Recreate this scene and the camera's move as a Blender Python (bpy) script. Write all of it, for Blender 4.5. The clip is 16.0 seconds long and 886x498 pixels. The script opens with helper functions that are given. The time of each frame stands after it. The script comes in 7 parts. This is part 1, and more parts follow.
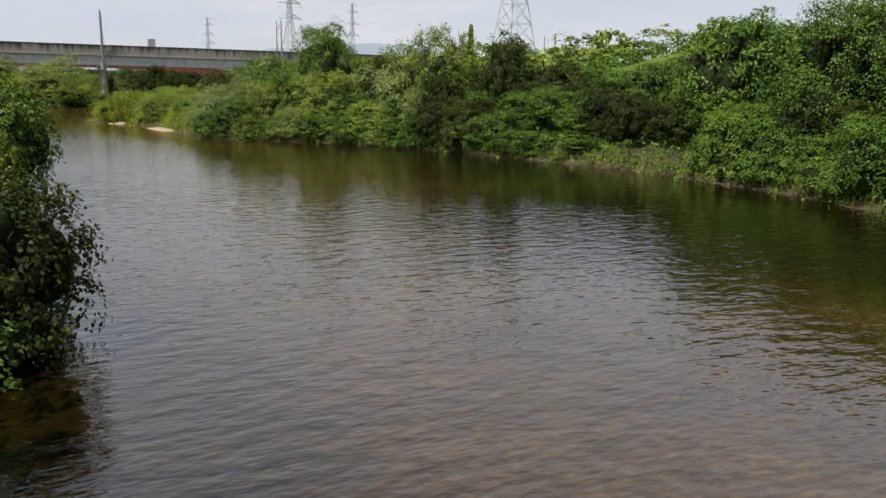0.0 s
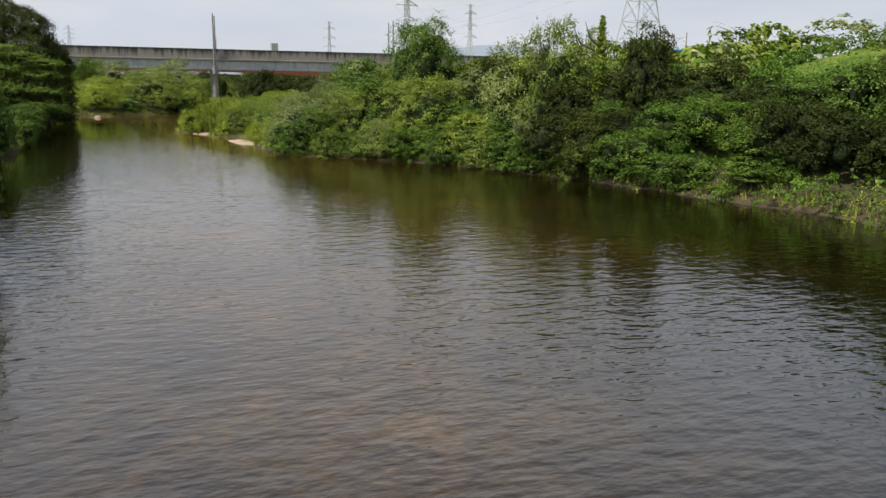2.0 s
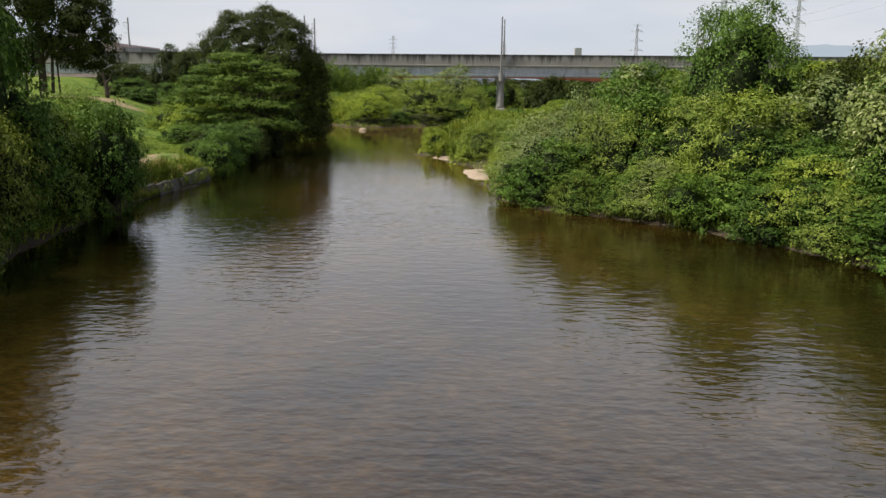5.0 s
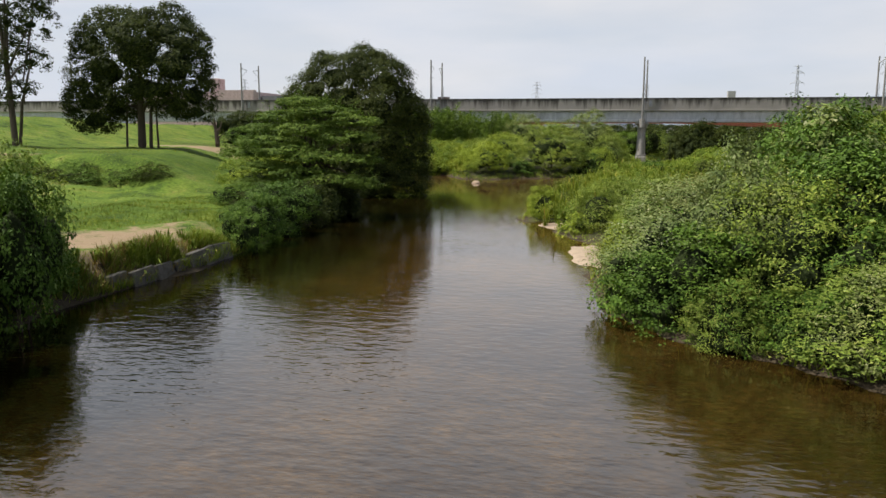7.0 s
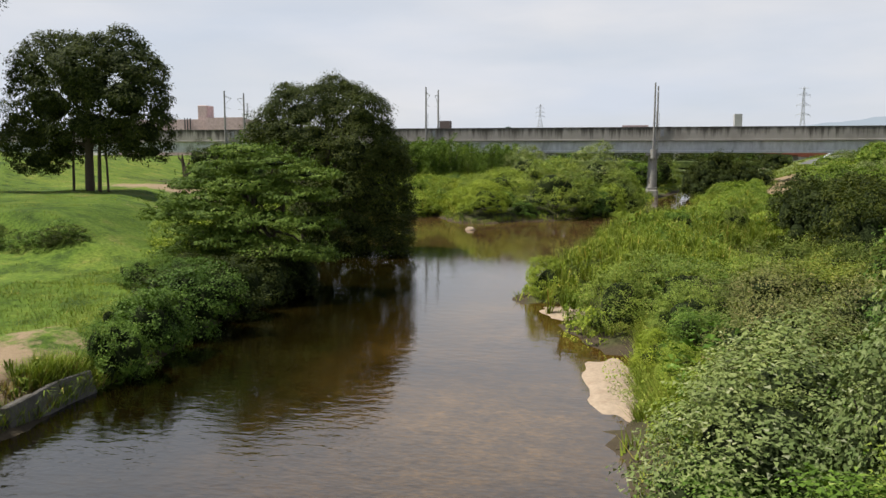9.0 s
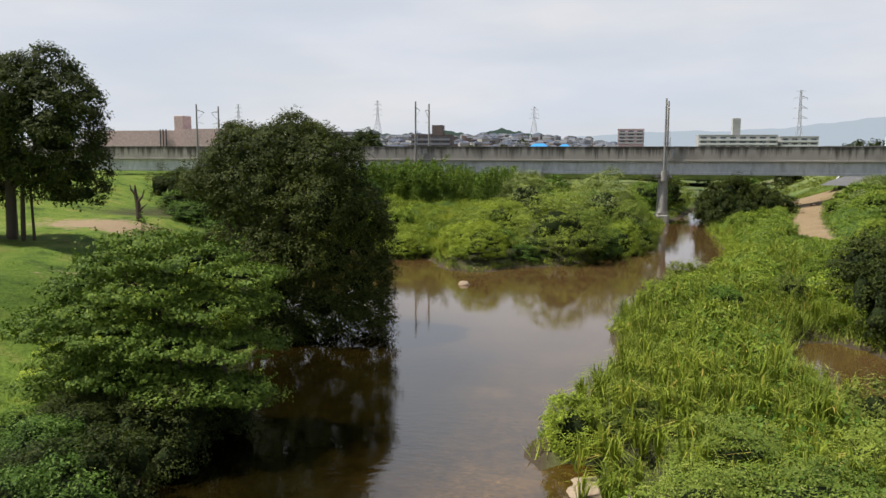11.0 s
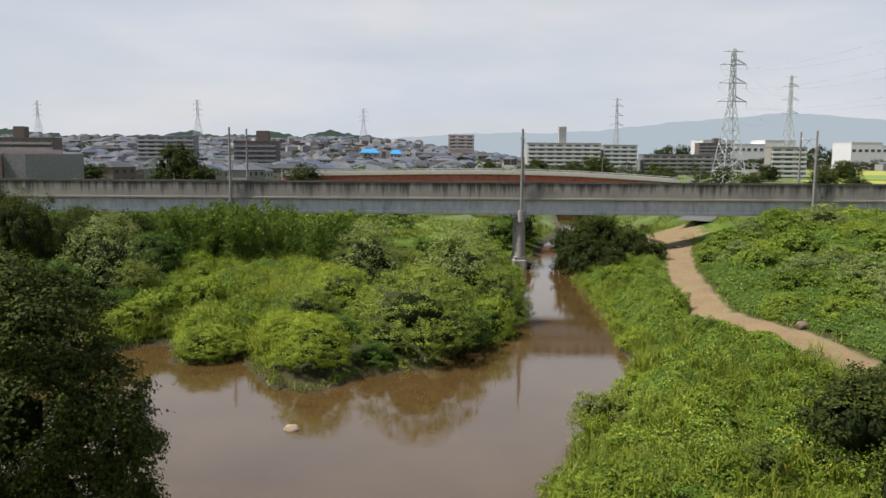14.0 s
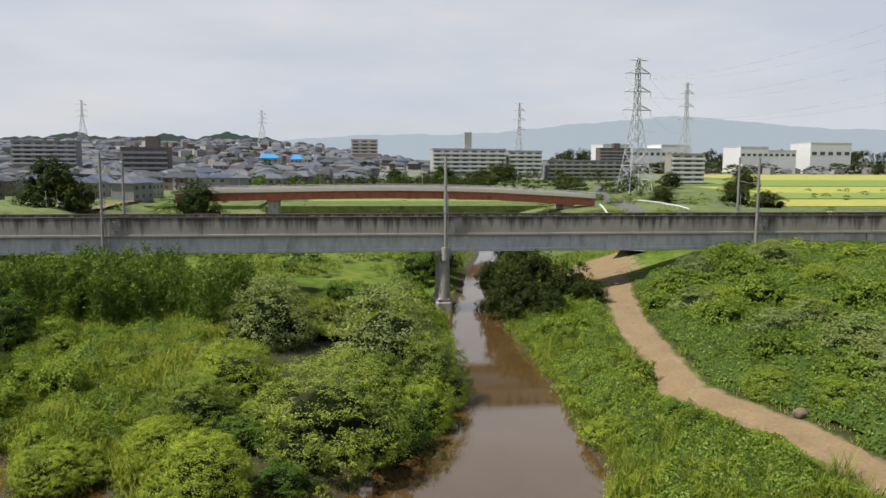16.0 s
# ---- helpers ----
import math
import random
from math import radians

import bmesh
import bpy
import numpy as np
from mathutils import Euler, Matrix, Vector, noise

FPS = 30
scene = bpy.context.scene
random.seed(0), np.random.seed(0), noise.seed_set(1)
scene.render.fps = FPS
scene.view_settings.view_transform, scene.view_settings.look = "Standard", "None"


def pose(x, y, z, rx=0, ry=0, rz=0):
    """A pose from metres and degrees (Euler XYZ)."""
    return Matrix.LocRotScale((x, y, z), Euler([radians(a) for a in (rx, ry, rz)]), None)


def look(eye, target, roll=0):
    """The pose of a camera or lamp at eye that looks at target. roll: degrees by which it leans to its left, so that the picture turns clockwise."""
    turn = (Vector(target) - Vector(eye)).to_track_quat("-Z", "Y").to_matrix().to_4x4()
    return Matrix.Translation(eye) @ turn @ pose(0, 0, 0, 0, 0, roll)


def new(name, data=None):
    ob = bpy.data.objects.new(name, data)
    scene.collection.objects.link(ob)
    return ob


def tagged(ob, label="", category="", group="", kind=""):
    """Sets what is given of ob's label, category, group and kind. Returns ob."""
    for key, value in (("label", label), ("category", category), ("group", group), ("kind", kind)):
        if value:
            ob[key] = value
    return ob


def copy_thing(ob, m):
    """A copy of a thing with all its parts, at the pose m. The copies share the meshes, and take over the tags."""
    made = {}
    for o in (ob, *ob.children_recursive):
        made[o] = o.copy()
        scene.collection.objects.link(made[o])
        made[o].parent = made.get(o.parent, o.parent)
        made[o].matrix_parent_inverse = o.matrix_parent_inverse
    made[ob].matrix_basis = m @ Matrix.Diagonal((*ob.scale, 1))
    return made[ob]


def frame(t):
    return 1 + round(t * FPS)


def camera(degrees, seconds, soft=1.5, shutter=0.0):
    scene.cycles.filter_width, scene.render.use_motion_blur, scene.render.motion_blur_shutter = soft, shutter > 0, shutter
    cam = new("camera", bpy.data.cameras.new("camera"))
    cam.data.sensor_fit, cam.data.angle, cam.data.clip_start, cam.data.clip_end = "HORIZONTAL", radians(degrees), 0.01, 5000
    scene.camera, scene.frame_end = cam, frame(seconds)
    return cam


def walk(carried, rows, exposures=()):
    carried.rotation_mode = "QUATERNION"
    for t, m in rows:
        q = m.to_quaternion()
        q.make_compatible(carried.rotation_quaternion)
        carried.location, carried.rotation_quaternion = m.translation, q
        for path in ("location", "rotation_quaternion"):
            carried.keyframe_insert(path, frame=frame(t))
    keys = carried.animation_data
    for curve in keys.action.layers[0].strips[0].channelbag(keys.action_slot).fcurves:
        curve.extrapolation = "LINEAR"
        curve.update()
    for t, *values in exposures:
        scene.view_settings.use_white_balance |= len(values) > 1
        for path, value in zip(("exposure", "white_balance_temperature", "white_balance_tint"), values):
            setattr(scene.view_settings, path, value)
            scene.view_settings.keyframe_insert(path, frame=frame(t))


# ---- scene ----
cam = camera(59.04, 16.0, soft=1.5)
PATH = [
    (0.0, -0.001, 0.003, 4.173, 78.356, -0.957, -27.467),
    (0.5, 1.256, 2.475, 4.269, 78.330, -0.875, -25.639),
    (1.0, 2.574, 4.968, 4.390, 78.299, -0.873, -21.529),
    (1.5, 3.838, 7.522, 4.475, 78.322, -0.784, -19.392),
    (2.0, 4.972, 10.096, 4.569, 78.339, -0.691, -19.072),
    (2.5, 6.130, 12.768, 4.661, 78.317, -0.634, -14.767),
    (3.0, 7.206, 15.534, 4.777, 78.366, -0.601, -10.703),
    (3.5, 8.163, 18.385, 4.889, 78.423, -0.630, -7.406),
    (4.0, 9.027, 21.295, 5.002, 78.389, -0.572, -4.367),
    (4.5, 9.786, 24.221, 5.118, 78.390, -0.532, -1.002),
    (7.0, 11.965, 40.283, 5.505, 81.604, -0.264, 12.949),
    (7.5, 11.842, 43.095, 5.603, 83.170, -0.217, 13.388),
    (8.0, 11.619, 45.876, 5.800, 83.150, -0.137, 13.324),
    (8.5, 11.275, 48.669, 6.452, 83.157, -0.067, 13.281),
    (9.0, 10.866, 51.475, 7.288, 83.168, -0.090, 13.237),
    (9.5, 10.366, 54.415, 8.152, 83.149, -0.139, 13.171),
    (10.0, 9.682, 57.443, 9.008, 83.128, -0.165, 13.086),
    (12.5, 6.613, 72.780, 13.286, 83.208, -0.123, 8.915),
    (13.0, 5.956, 76.111, 14.128, 83.184, -0.249, 5.965),
    (13.5, 5.381, 79.456, 15.008, 83.153, -0.306, 2.907),
    (14.0, 4.891, 82.838, 15.886, 83.158, -0.355, 0.375),
    (14.5, 4.461, 86.216, 16.765, 83.195, -0.340, -1.564),
    (15.0, 4.057, 89.591, 17.674, 83.180, -0.313, -2.064),
    (15.5, 3.763, 92.943, 18.534, 83.214, -0.322, -3.661),
    (16.0, 3.436, 96.280, 19.396, 83.260, -0.330, -6.775),
]
EXPOSURES = [(0.0, -0.12), (4.5, -0.11), (7.0, -0.05), (10.0, -0.05), (12.5, -0.1), (16.0, -0.2)]
walk(cam, [(t, pose(x, y, z, rx, ry, rz)) for t, x, y, z, rx, ry, rz in PATH], EXPOSURES)

# ---- sky and sun ----
SUN_ELEV, SUN_AZ = 60.0, 258.0          # degrees; azimuth clockwise from +y
world = bpy.data.worlds.new("sky")
scene.world = world
world.use_nodes = True
wn, wl = world.node_tree.nodes, world.node_tree.links
wn.clear()
sky = wn.new("ShaderNodeTexSky")
sky.sky_type, sky.sun_disc = "NISHITA", False
sky.sun_elevation, sky.sun_rotation = radians(SUN_ELEV), radians(SUN_AZ)
sky.air_density, sky.dust_density, sky.ozone_density = 1.0, 1.0, 1.0
# thin high cloud and summer haze, white and even, thicker towards the horizon
wcoord = wn.new("ShaderNodeTexCoord")
wsep = wn.new("ShaderNodeSeparateXYZ")
wl.new(wcoord.outputs["Generated"], wsep.inputs[0])
wmap = wn.new("ShaderNodeMapping")
wmap.inputs["Scale"].default_value = (2.2, 2.2, 9.0)
wl.new(wcoord.outputs["Generated"], wmap.inputs[0])
wnoise = wn.new("ShaderNodeTexNoise")
wnoise.inputs["Scale"].default_value, wnoise.inputs["Detail"].default_value = 1.7, 5.0
wnoise.inputs["Roughness"].default_value = 0.5
wl.new(wmap.outputs[0], wnoise.inputs["Vector"])
wramp = wn.new("ShaderNodeValToRGB")
wramp.color_ramp.elements[0].position, wramp.color_ramp.elements[0].color = 0.40, (0.86, 0.86, 0.86, 1)
wramp.color_ramp.elements[1].position, wramp.color_ramp.elements[1].color = 0.62, (1.0, 1.0, 1.0, 1)
wl.new(wnoise.outputs["Fac"], wramp.inputs[0])
whaze = wn.new("ShaderNodeMixRGB")
wcloud = wn.new("ShaderNodeTexNoise")
wcloud.inputs["Scale"].default_value, wcloud.inputs["Detail"].default_value = 1.1, 6.0
wl.new(wmap.outputs[0], wcloud.inputs["Vector"])
wtone = wn.new("ShaderNodeValToRGB")
wtone.color_ramp.elements[0].position, wtone.color_ramp.elements[0].color = 0.38, (0.845, 0.905, 1.0, 1)
wtone.color_ramp.elements[1].position, wtone.color_ramp.elements[1].color = 0.66, (1.0, 1.0, 1.02, 1)
wl.new(wcloud.outputs["Fac"], wtone.inputs[0])
wlift = wn.new("ShaderNodeMixRGB")
wlift.blend_type = "MULTIPLY"
wlift.inputs[0].default_value, wlift.inputs[2].default_value = 1.0, (8.1, 8.15, 8.35, 1)
wl.new(wtone.outputs[0], wlift.inputs[1])
wl.new(wlift.outputs[0], whaze.inputs[2])
wthin = wn.new("ShaderNodeMapRange")
for key, val in (("From Min", 0.36), ("From Max", 0.70), ("To Min", 1.0), ("To Max", 0.12)):
    wthin.inputs[key].default_value = val
wl.new(wsep.outputs[2], wthin.inputs["Value"])
wfac = wn.new("ShaderNodeMath")
wfac.operation = "MULTIPLY"
wl.new(wramp.outputs[0], wfac.inputs[0])
wl.new(wthin.outputs[0], wfac.inputs[1])
wl.new(wfac.outputs[0], whaze.inputs[0])
wl.new(sky.outputs[0], whaze.inputs[1])
wbg = wn.new("ShaderNodeBackground")
wbg.inputs[1].default_value = 0.1
wl.new(whaze.outputs[0], wbg.inputs[0])
wout = wn.new("ShaderNodeOutputWorld")
wl.new(wbg.outputs[0], wout.inputs[0])

sun_data = bpy.data.lights.new("sun", "SUN")
sun_data.energy, sun_data.angle, sun_data.color = 7.0, radians(1.0), (1.0, 0.95, 0.87)
sun = new("sun", sun_data)
az, el = radians(SUN_AZ), radians(SUN_ELEV)
sun_way = Vector((math.sin(az) * math.cos(el), math.cos(az) * math.cos(el), math.sin(el)))
sun.matrix_world = look(sun_way * 300, (0, 0, 0))


# ---- materials ----
def material(name, rough=0.8, spec=0.3, metal=0.0):
    m = bpy.data.materials.new(name)
    m.use_nodes = True
    b = m.node_tree.nodes["Principled BSDF"]
    b.inputs["Roughness"].default_value = rough
    b.inputs["Metallic"].default_value = metal
    b.inputs["Specular IOR Level"].default_value = spec
    return m, m.node_tree.nodes, m.node_tree.links, b


def ramp(nodes, stops):
    r = nodes.new("ShaderNodeValToRGB")
    while len(r.color_ramp.elements) < len(stops):
        r.color_ramp.elements.new(0.5)
    for e, (p, c) in zip(r.color_ramp.elements, stops):
        e.position, e.color = p, (*c, 1)
    return r


def noise_node(nodes, links, coord, scale, detail=4.0, rough=0.55, stretch=None):
    n = nodes.new("ShaderNodeTexNoise")
    n.inputs["Scale"].default_value, n.inputs["Detail"].default_value, n.inputs["Roughness"].default_value = scale, detail, rough
    if stretch:
        mp = nodes.new("ShaderNodeMapping")
        mp.inputs["Scale"].default_value = stretch
        links.new(coord, mp.inputs[0])
        coord = mp.outputs[0]
    links.new(coord, n.inputs["Vector"])
    return n.outputs["Fac"]


def mix_colors(nodes, links, fac, a, b, kind="MIX"):
    m = nodes.new("ShaderNodeMixRGB")
    m.blend_type = kind
    for socket, value in zip(m.inputs, (fac, a, b)):
        if isinstance(value, (int, float)):
            socket.default_value = value
        elif isinstance(value, tuple):
            socket.default_value = (*value, 1)
        else:
            links.new(value, socket)
    return m.outputs[0]


def add_bump(nodes, links, bsdf, height, strength, distance):
    b = nodes.new("ShaderNodeBump")
    b.inputs["Strength"].default_value, b.inputs["Distance"].default_value = strength, distance
    links.new(height, b.inputs["Height"])
    links.new(b.outputs[0], bsdf.inputs["Normal"])
    return b


def world_coord(nodes):
    return nodes.new("ShaderNodeNewGeometry").outputs["Position"]


def surface(name, dark, light, scale=1.0, rough=0.85, spec=0.3, metal=0.0, bump=0.3, depth=0.02, stain=None, fine=8.0, stretch=None, vary=0.0):
    """A two-scale mottled surface between two colours, with an optional stain colour and piece-to-piece variation."""
    dark, light, stain = tuple(c * 0.85 for c in dark), tuple(c * 0.85 for c in light), stain and tuple(c * 0.85 for c in stain)
    m, n, l, b = material(name, rough, spec, metal)
    co = world_coord(n)
    coarse = noise_node(n, l, co, scale, 5.0, 0.6, stretch)
    small = noise_node(n, l, co, scale * fine, 4.0, 0.6, stretch)
    col = mix_colors(n, l, coarse, dark, light)
    r = ramp(n, [(0.3, (0.82, 0.82, 0.82)), (0.7, (1.12, 1.12, 1.12))])
    l.new(small, r.inputs[0])
    col = mix_colors(n, l, 1.0, col, r.outputs[0], "MULTIPLY")
    if stain:
        sr = ramp(n, [(0.52, (0, 0, 0)), (0.68, (1, 1, 1))])
        l.new(noise_node(n, l, co, scale * 2.3, 6.0, 0.65, stretch), sr.inputs[0])
        col = mix_colors(n, l, sr.outputs[0], col, stain)
    if vary:
        info = n.new("ShaderNodeObjectInfo")
        vr = ramp(n, [(0.0, (1 - vary,) * 3), (1.0, (1 + vary,) * 3)])
        l.new(info.outputs["Random"], vr.inputs[0])
        col = mix_colors(n, l, 1.0, col, vr.outputs[0], "MULTIPLY")
    l.new(col, b.inputs["Base Color"])
    if bump:
        add_bump(n, l, b, small, bump, depth)
    return m


def foliage(name, stops, vary=0.18, rough=0.62, shine=0.10, through_light=0.12, scale=0.25, blue=0.64, red=0.94):
    """Leaves: each leaf has its own green, each plant its own tone, with patches of tone through the plant."""
    m, n, l, b = material(name, rough, shine)
    geo = n.new("ShaderNodeNewGeometry")
    r = ramp(n, [(p, (c[0] * red, c[1] * 0.88, c[2] * blue)) for p, c in stops])
    l.new(geo.outputs["Random Per Island"], r.inputs[0])
    info = n.new("ShaderNodeObjectInfo")
    vr = ramp(n, [(0.0, (1 - vary, 1 - vary * 0.8, 1 - vary)), (0.5, (1, 1, 1)), (1.0, (1 + vary * 1.3, 1 + vary, 1 - vary * 0.3))])
    l.new(info.outputs["Random"], vr.inputs[0])
    col = mix_colors(n, l, 1.0, r.outputs[0], vr.outputs[0], "MULTIPLY")
    for size, lo, hi in ((scale, (0.72, 0.77, 0.74), (1.22, 1.17, 1.02)), (scale * 5, (0.80, 0.83, 0.80), (1.19, 1.16, 1.08))):
        pr = ramp(n, [(0.3, lo), (0.7, hi)])
        l.new(noise_node(n, l, geo.outputs["Position"], size, 3.0), pr.inputs[0])
        col = mix_colors(n, l, 1.0, col, pr.outputs[0], "MULTIPLY")
    l.new(col, b.inputs["Base Color"])
    tr = n.new("ShaderNodeBsdfTranslucent")
    tcol = mix_colors(n, l, 1.0, col, (1.5, 1.6, 0.5), "MULTIPLY")
    l.new(tcol, tr.inputs["Color"])
    mx = n.new("ShaderNodeMixShader")
    mx.inputs[0].default_value = through_light
    l.new(b.outputs[0], mx.inputs[1])
    l.new(tr.outputs[0], mx.inputs[2])
    l.new(mx.outputs[0], n["Material Output"].inputs["Surface"])
    return m


LEAF_BROAD = foliage("broad_leaves", [(0.0, (0.055, 0.098, 0.022)), (0.6, (0.085, 0.148, 0.033)), (0.93, (0.130, 0.205, 0.052)), (1.0, (0.240, 0.300, 0.140))], red=0.85)
LEAF_MID = foliage("tree_leaves", [(0.0, (0.066, 0.118, 0.026)), (0.6, (0.104, 0.172, 0.038)), (1.0, (0.165, 0.235, 0.062))], vary=0.1)
LEAF_WILLOW = foliage("willow_leaves", [(0.0, (0.110, 0.164, 0.038)), (0.6, (0.172, 0.238, 0.058)), (0.93, (0.250, 0.305, 0.090)), (1.0, (0.36, 0.37, 0.20))], red=0.90)
LEAF_LIGHT = foliage("light_leaves", [(0.0, (0.118, 0.196, 0.030)), (0.6, (0.182, 0.278, 0.048)), (1.0, (0.275, 0.360, 0.085))], vary=0.16, red=1.0)
LEAF_DARK = foliage("dark_tree_leaves", [(0.0, (0.022, 0.035, 0.011)), (0.6, (0.040, 0.058, 0.018)), (1.0, (0.085, 0.102, 0.034))], through_light=0.2, red=0.92)
LEAF_PALE = foliage("pale_silver_leaves", [(0.0, (0.115, 0.165, 0.055)), (0.6, (0.178, 0.236, 0.088)), (0.92, (0.24, 0.29, 0.135)), (1.0, (0.36, 0.39, 0.27))], vary=0.15, blue=0.85)
LEAF_OLIVE = foliage("olive_leaves", [(0.0, (0.095, 0.125, 0.032)), (0.6, (0.148, 0.182, 0.050)), (0.93, (0.21, 0.225, 0.078)), (1.0, (0.33, 0.28, 0.14))], vary=0.15, red=0.84)
LEAF_SERE = foliage("faded_leaves", [(0.0, (0.110, 0.136, 0.045)), (0.6, (0.160, 0.186, 0.070)), (0.93, (0.215, 0.225, 0.10)), (1.0, (0.32, 0.27, 0.17))], vary=0.1, blue=0.85, red=0.95)
BLADE = foliage("grass_blades", [(0.0, (0.135, 0.190, 0.034)), (0.55, (0.205, 0.280, 0.062)), (0.93, (0.29, 0.345, 0.105)), (1.0, (0.44, 0.38, 0.20))])
VINE_DARK = foliage("thicket_leaves", [(0.0, (0.048, 0.100, 0.019)), (0.6, (0.078, 0.150, 0.030)), (0.93, (0.120, 0.210, 0.046)), (1.0, (0.22, 0.31, 0.14))], scale=0.2, red=0.88)
KUDZU = foliage("climbing_vine_leaves", [(0.0, (0.075, 0.142, 0.024)), (0.6, (0.120, 0.212, 0.038)), (0.94, (0.185, 0.280, 0.062)), (1.0, (0.32, 0.37, 0.19))], vary=0.1, scale=0.12, red=1.04)
REED = foliage("reed_blades", [(0.0, (0.080, 0.140, 0.026)), (0.6, (0.125, 0.200, 0.040)), (0.95, (0.18, 0.26, 0.07)), (1.0, (0.32, 0.29, 0.15))], scale=0.3, red=1.06)
DRY = foliage("dry_stems", [(0.0, (0.13, 0.09, 0.05)), (1.0, (0.34, 0.26, 0.15))], through_light=0.1)
BARK = surface("bark", (0.05, 0.038, 0.028), (0.12, 0.095, 0.07), 3.0, 0.9, bump=0.6, depth=0.03, stretch=(1, 1, 0.3))
# near-black green that stands for the shade inside crowns
INNER = surface("crown_core_shade", (0.012, 0.018, 0.006), (0.038, 0.054, 0.016), 3.0, 0.95, 0.1, bump=0.9, depth=0.15, fine=3.0)
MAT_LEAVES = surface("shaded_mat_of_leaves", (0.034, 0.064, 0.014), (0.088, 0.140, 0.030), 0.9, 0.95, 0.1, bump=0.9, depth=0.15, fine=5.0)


def parapet_concrete():
    """Weathered cast concrete: rain has run black algae down from the top edge in streaks."""
    m, n, l, b = material("viaduct_concrete", 0.92, 0.2)
    co = world_coord(n)
    base = mix_colors(n, l, noise_node(n, l, co, 0.35, 5.0, 0.6), (0.225, 0.208, 0.184), (0.360, 0.336, 0.302))
    sep = n.new("ShaderNodeSeparateXYZ")
    l.new(co, sep.inputs[0])
    streak = noise_node(n, l, co, 1.3, 5.0, 0.65, (1, 1, 0.05))
    run = n.new("ShaderNodeMapRange")
    l.new(sep.outputs[2], run.inputs["Value"])
    for key, val in (("From Min", 10.2), ("From Max", 12.15), ("To Min", -0.12), ("To Max", 0.16)):
        run.inputs[key].default_value = val
    add = n.new("ShaderNodeMath")
    l.new(streak, add.inputs[0])
    l.new(run.outputs[0], add.inputs[1])
    r = ramp(n, [(0.46, (0, 0, 0)), (0.66, (1, 1, 1))])
    l.new(add.outputs[0], r.inputs[0])
    col = mix_colors(n, l, r.outputs[0], base, (0.075, 0.068, 0.058))
    blot = ramp(n, [(0.52, (0, 0, 0)), (0.70, (0.6, 0.6, 0.6))])
    l.new(noise_node(n, l, co, 0.12, 4.0, 0.6), blot.inputs[0])
    l.new(mix_colors(n, l, blot.outputs[0], col, (0.15, 0.137, 0.12)), b.inputs["Base Color"])
    add_bump(n, l, b, noise_node(n, l, co, 6.0, 4.0), 0.3, 0.02)
    return m


CONCRETE = parapet_concrete()
# base colour lightened to stand for the hazy air before pylons and wires
PYLON_STEEL = surface("hazy_galvanised_steel", (0.50, 0.52, 0.54), (0.60, 0.62, 0.64), 0.5, 0.7, 0.3, bump=0.0)
COPING = surface("dark_coping", (0.06, 0.055, 0.045), (0.12, 0.11, 0.095), 1.0, 0.95)
BEIGE = surface("pale_parapet", (0.58, 0.52, 0.45), (0.74, 0.68, 0.60), 0.4, 0.85)
GIRDER = surface("girder_concrete", (0.54, 0.55, 0.56), (0.66, 0.67, 0.685), 0.2, 0.85, stain=(0.36, 0.36, 0.36), stretch=(1, 1, 0.4))
PIER = surface("pier_concrete", (0.30, 0.28, 0.25), (0.47, 0.45, 0.41), 0.7, 0.9, stain=(0.14, 0.12, 0.09), stretch=(1, 1, 0.4))
STEEL = surface("galvanised_steel", (0.30, 0.31, 0.32), (0.42, 0.43, 0.44), 2.0, 0.5, 0.5, 0.6, bump=0.05)
POLE = surface("mast_concrete", (0.22, 0.21, 0.20), (0.34, 0.33, 0.31), 1.5, 0.8)
SAND = surface("river_sand", (0.32, 0.24, 0.165), (0.45, 0.36, 0.26), 0.8, 0.95, stain=(0.30, 0.22, 0.15), bump=0.4)
SOIL = surface("path_soil", (0.185, 0.125, 0.068), (0.33, 0.235, 0.132), 0.5, 0.95, stain=(0.22, 0.19, 0.09), bump=0.5, depth=0.04)
STONE = surface("rock", (0.14, 0.10, 0.07), (0.25, 0.19, 0.135), 2.0, 0.9, bump=0.6)
RED = surface("red_oxide_paint", (0.38, 0.105, 0.065), (0.50, 0.16, 0.105), 0.3, 0.6, stain=(0.25, 0.08, 0.055))
WHITE = surface("white_paint", (0.68, 0.68, 0.67), (0.80, 0.80, 0.79), 0.5, 0.6, bump=0.0)
ASPHALT = surface("asphalt", (0.10, 0.10, 0.10), (0.17, 0.168, 0.165), 0.3, 0.9)


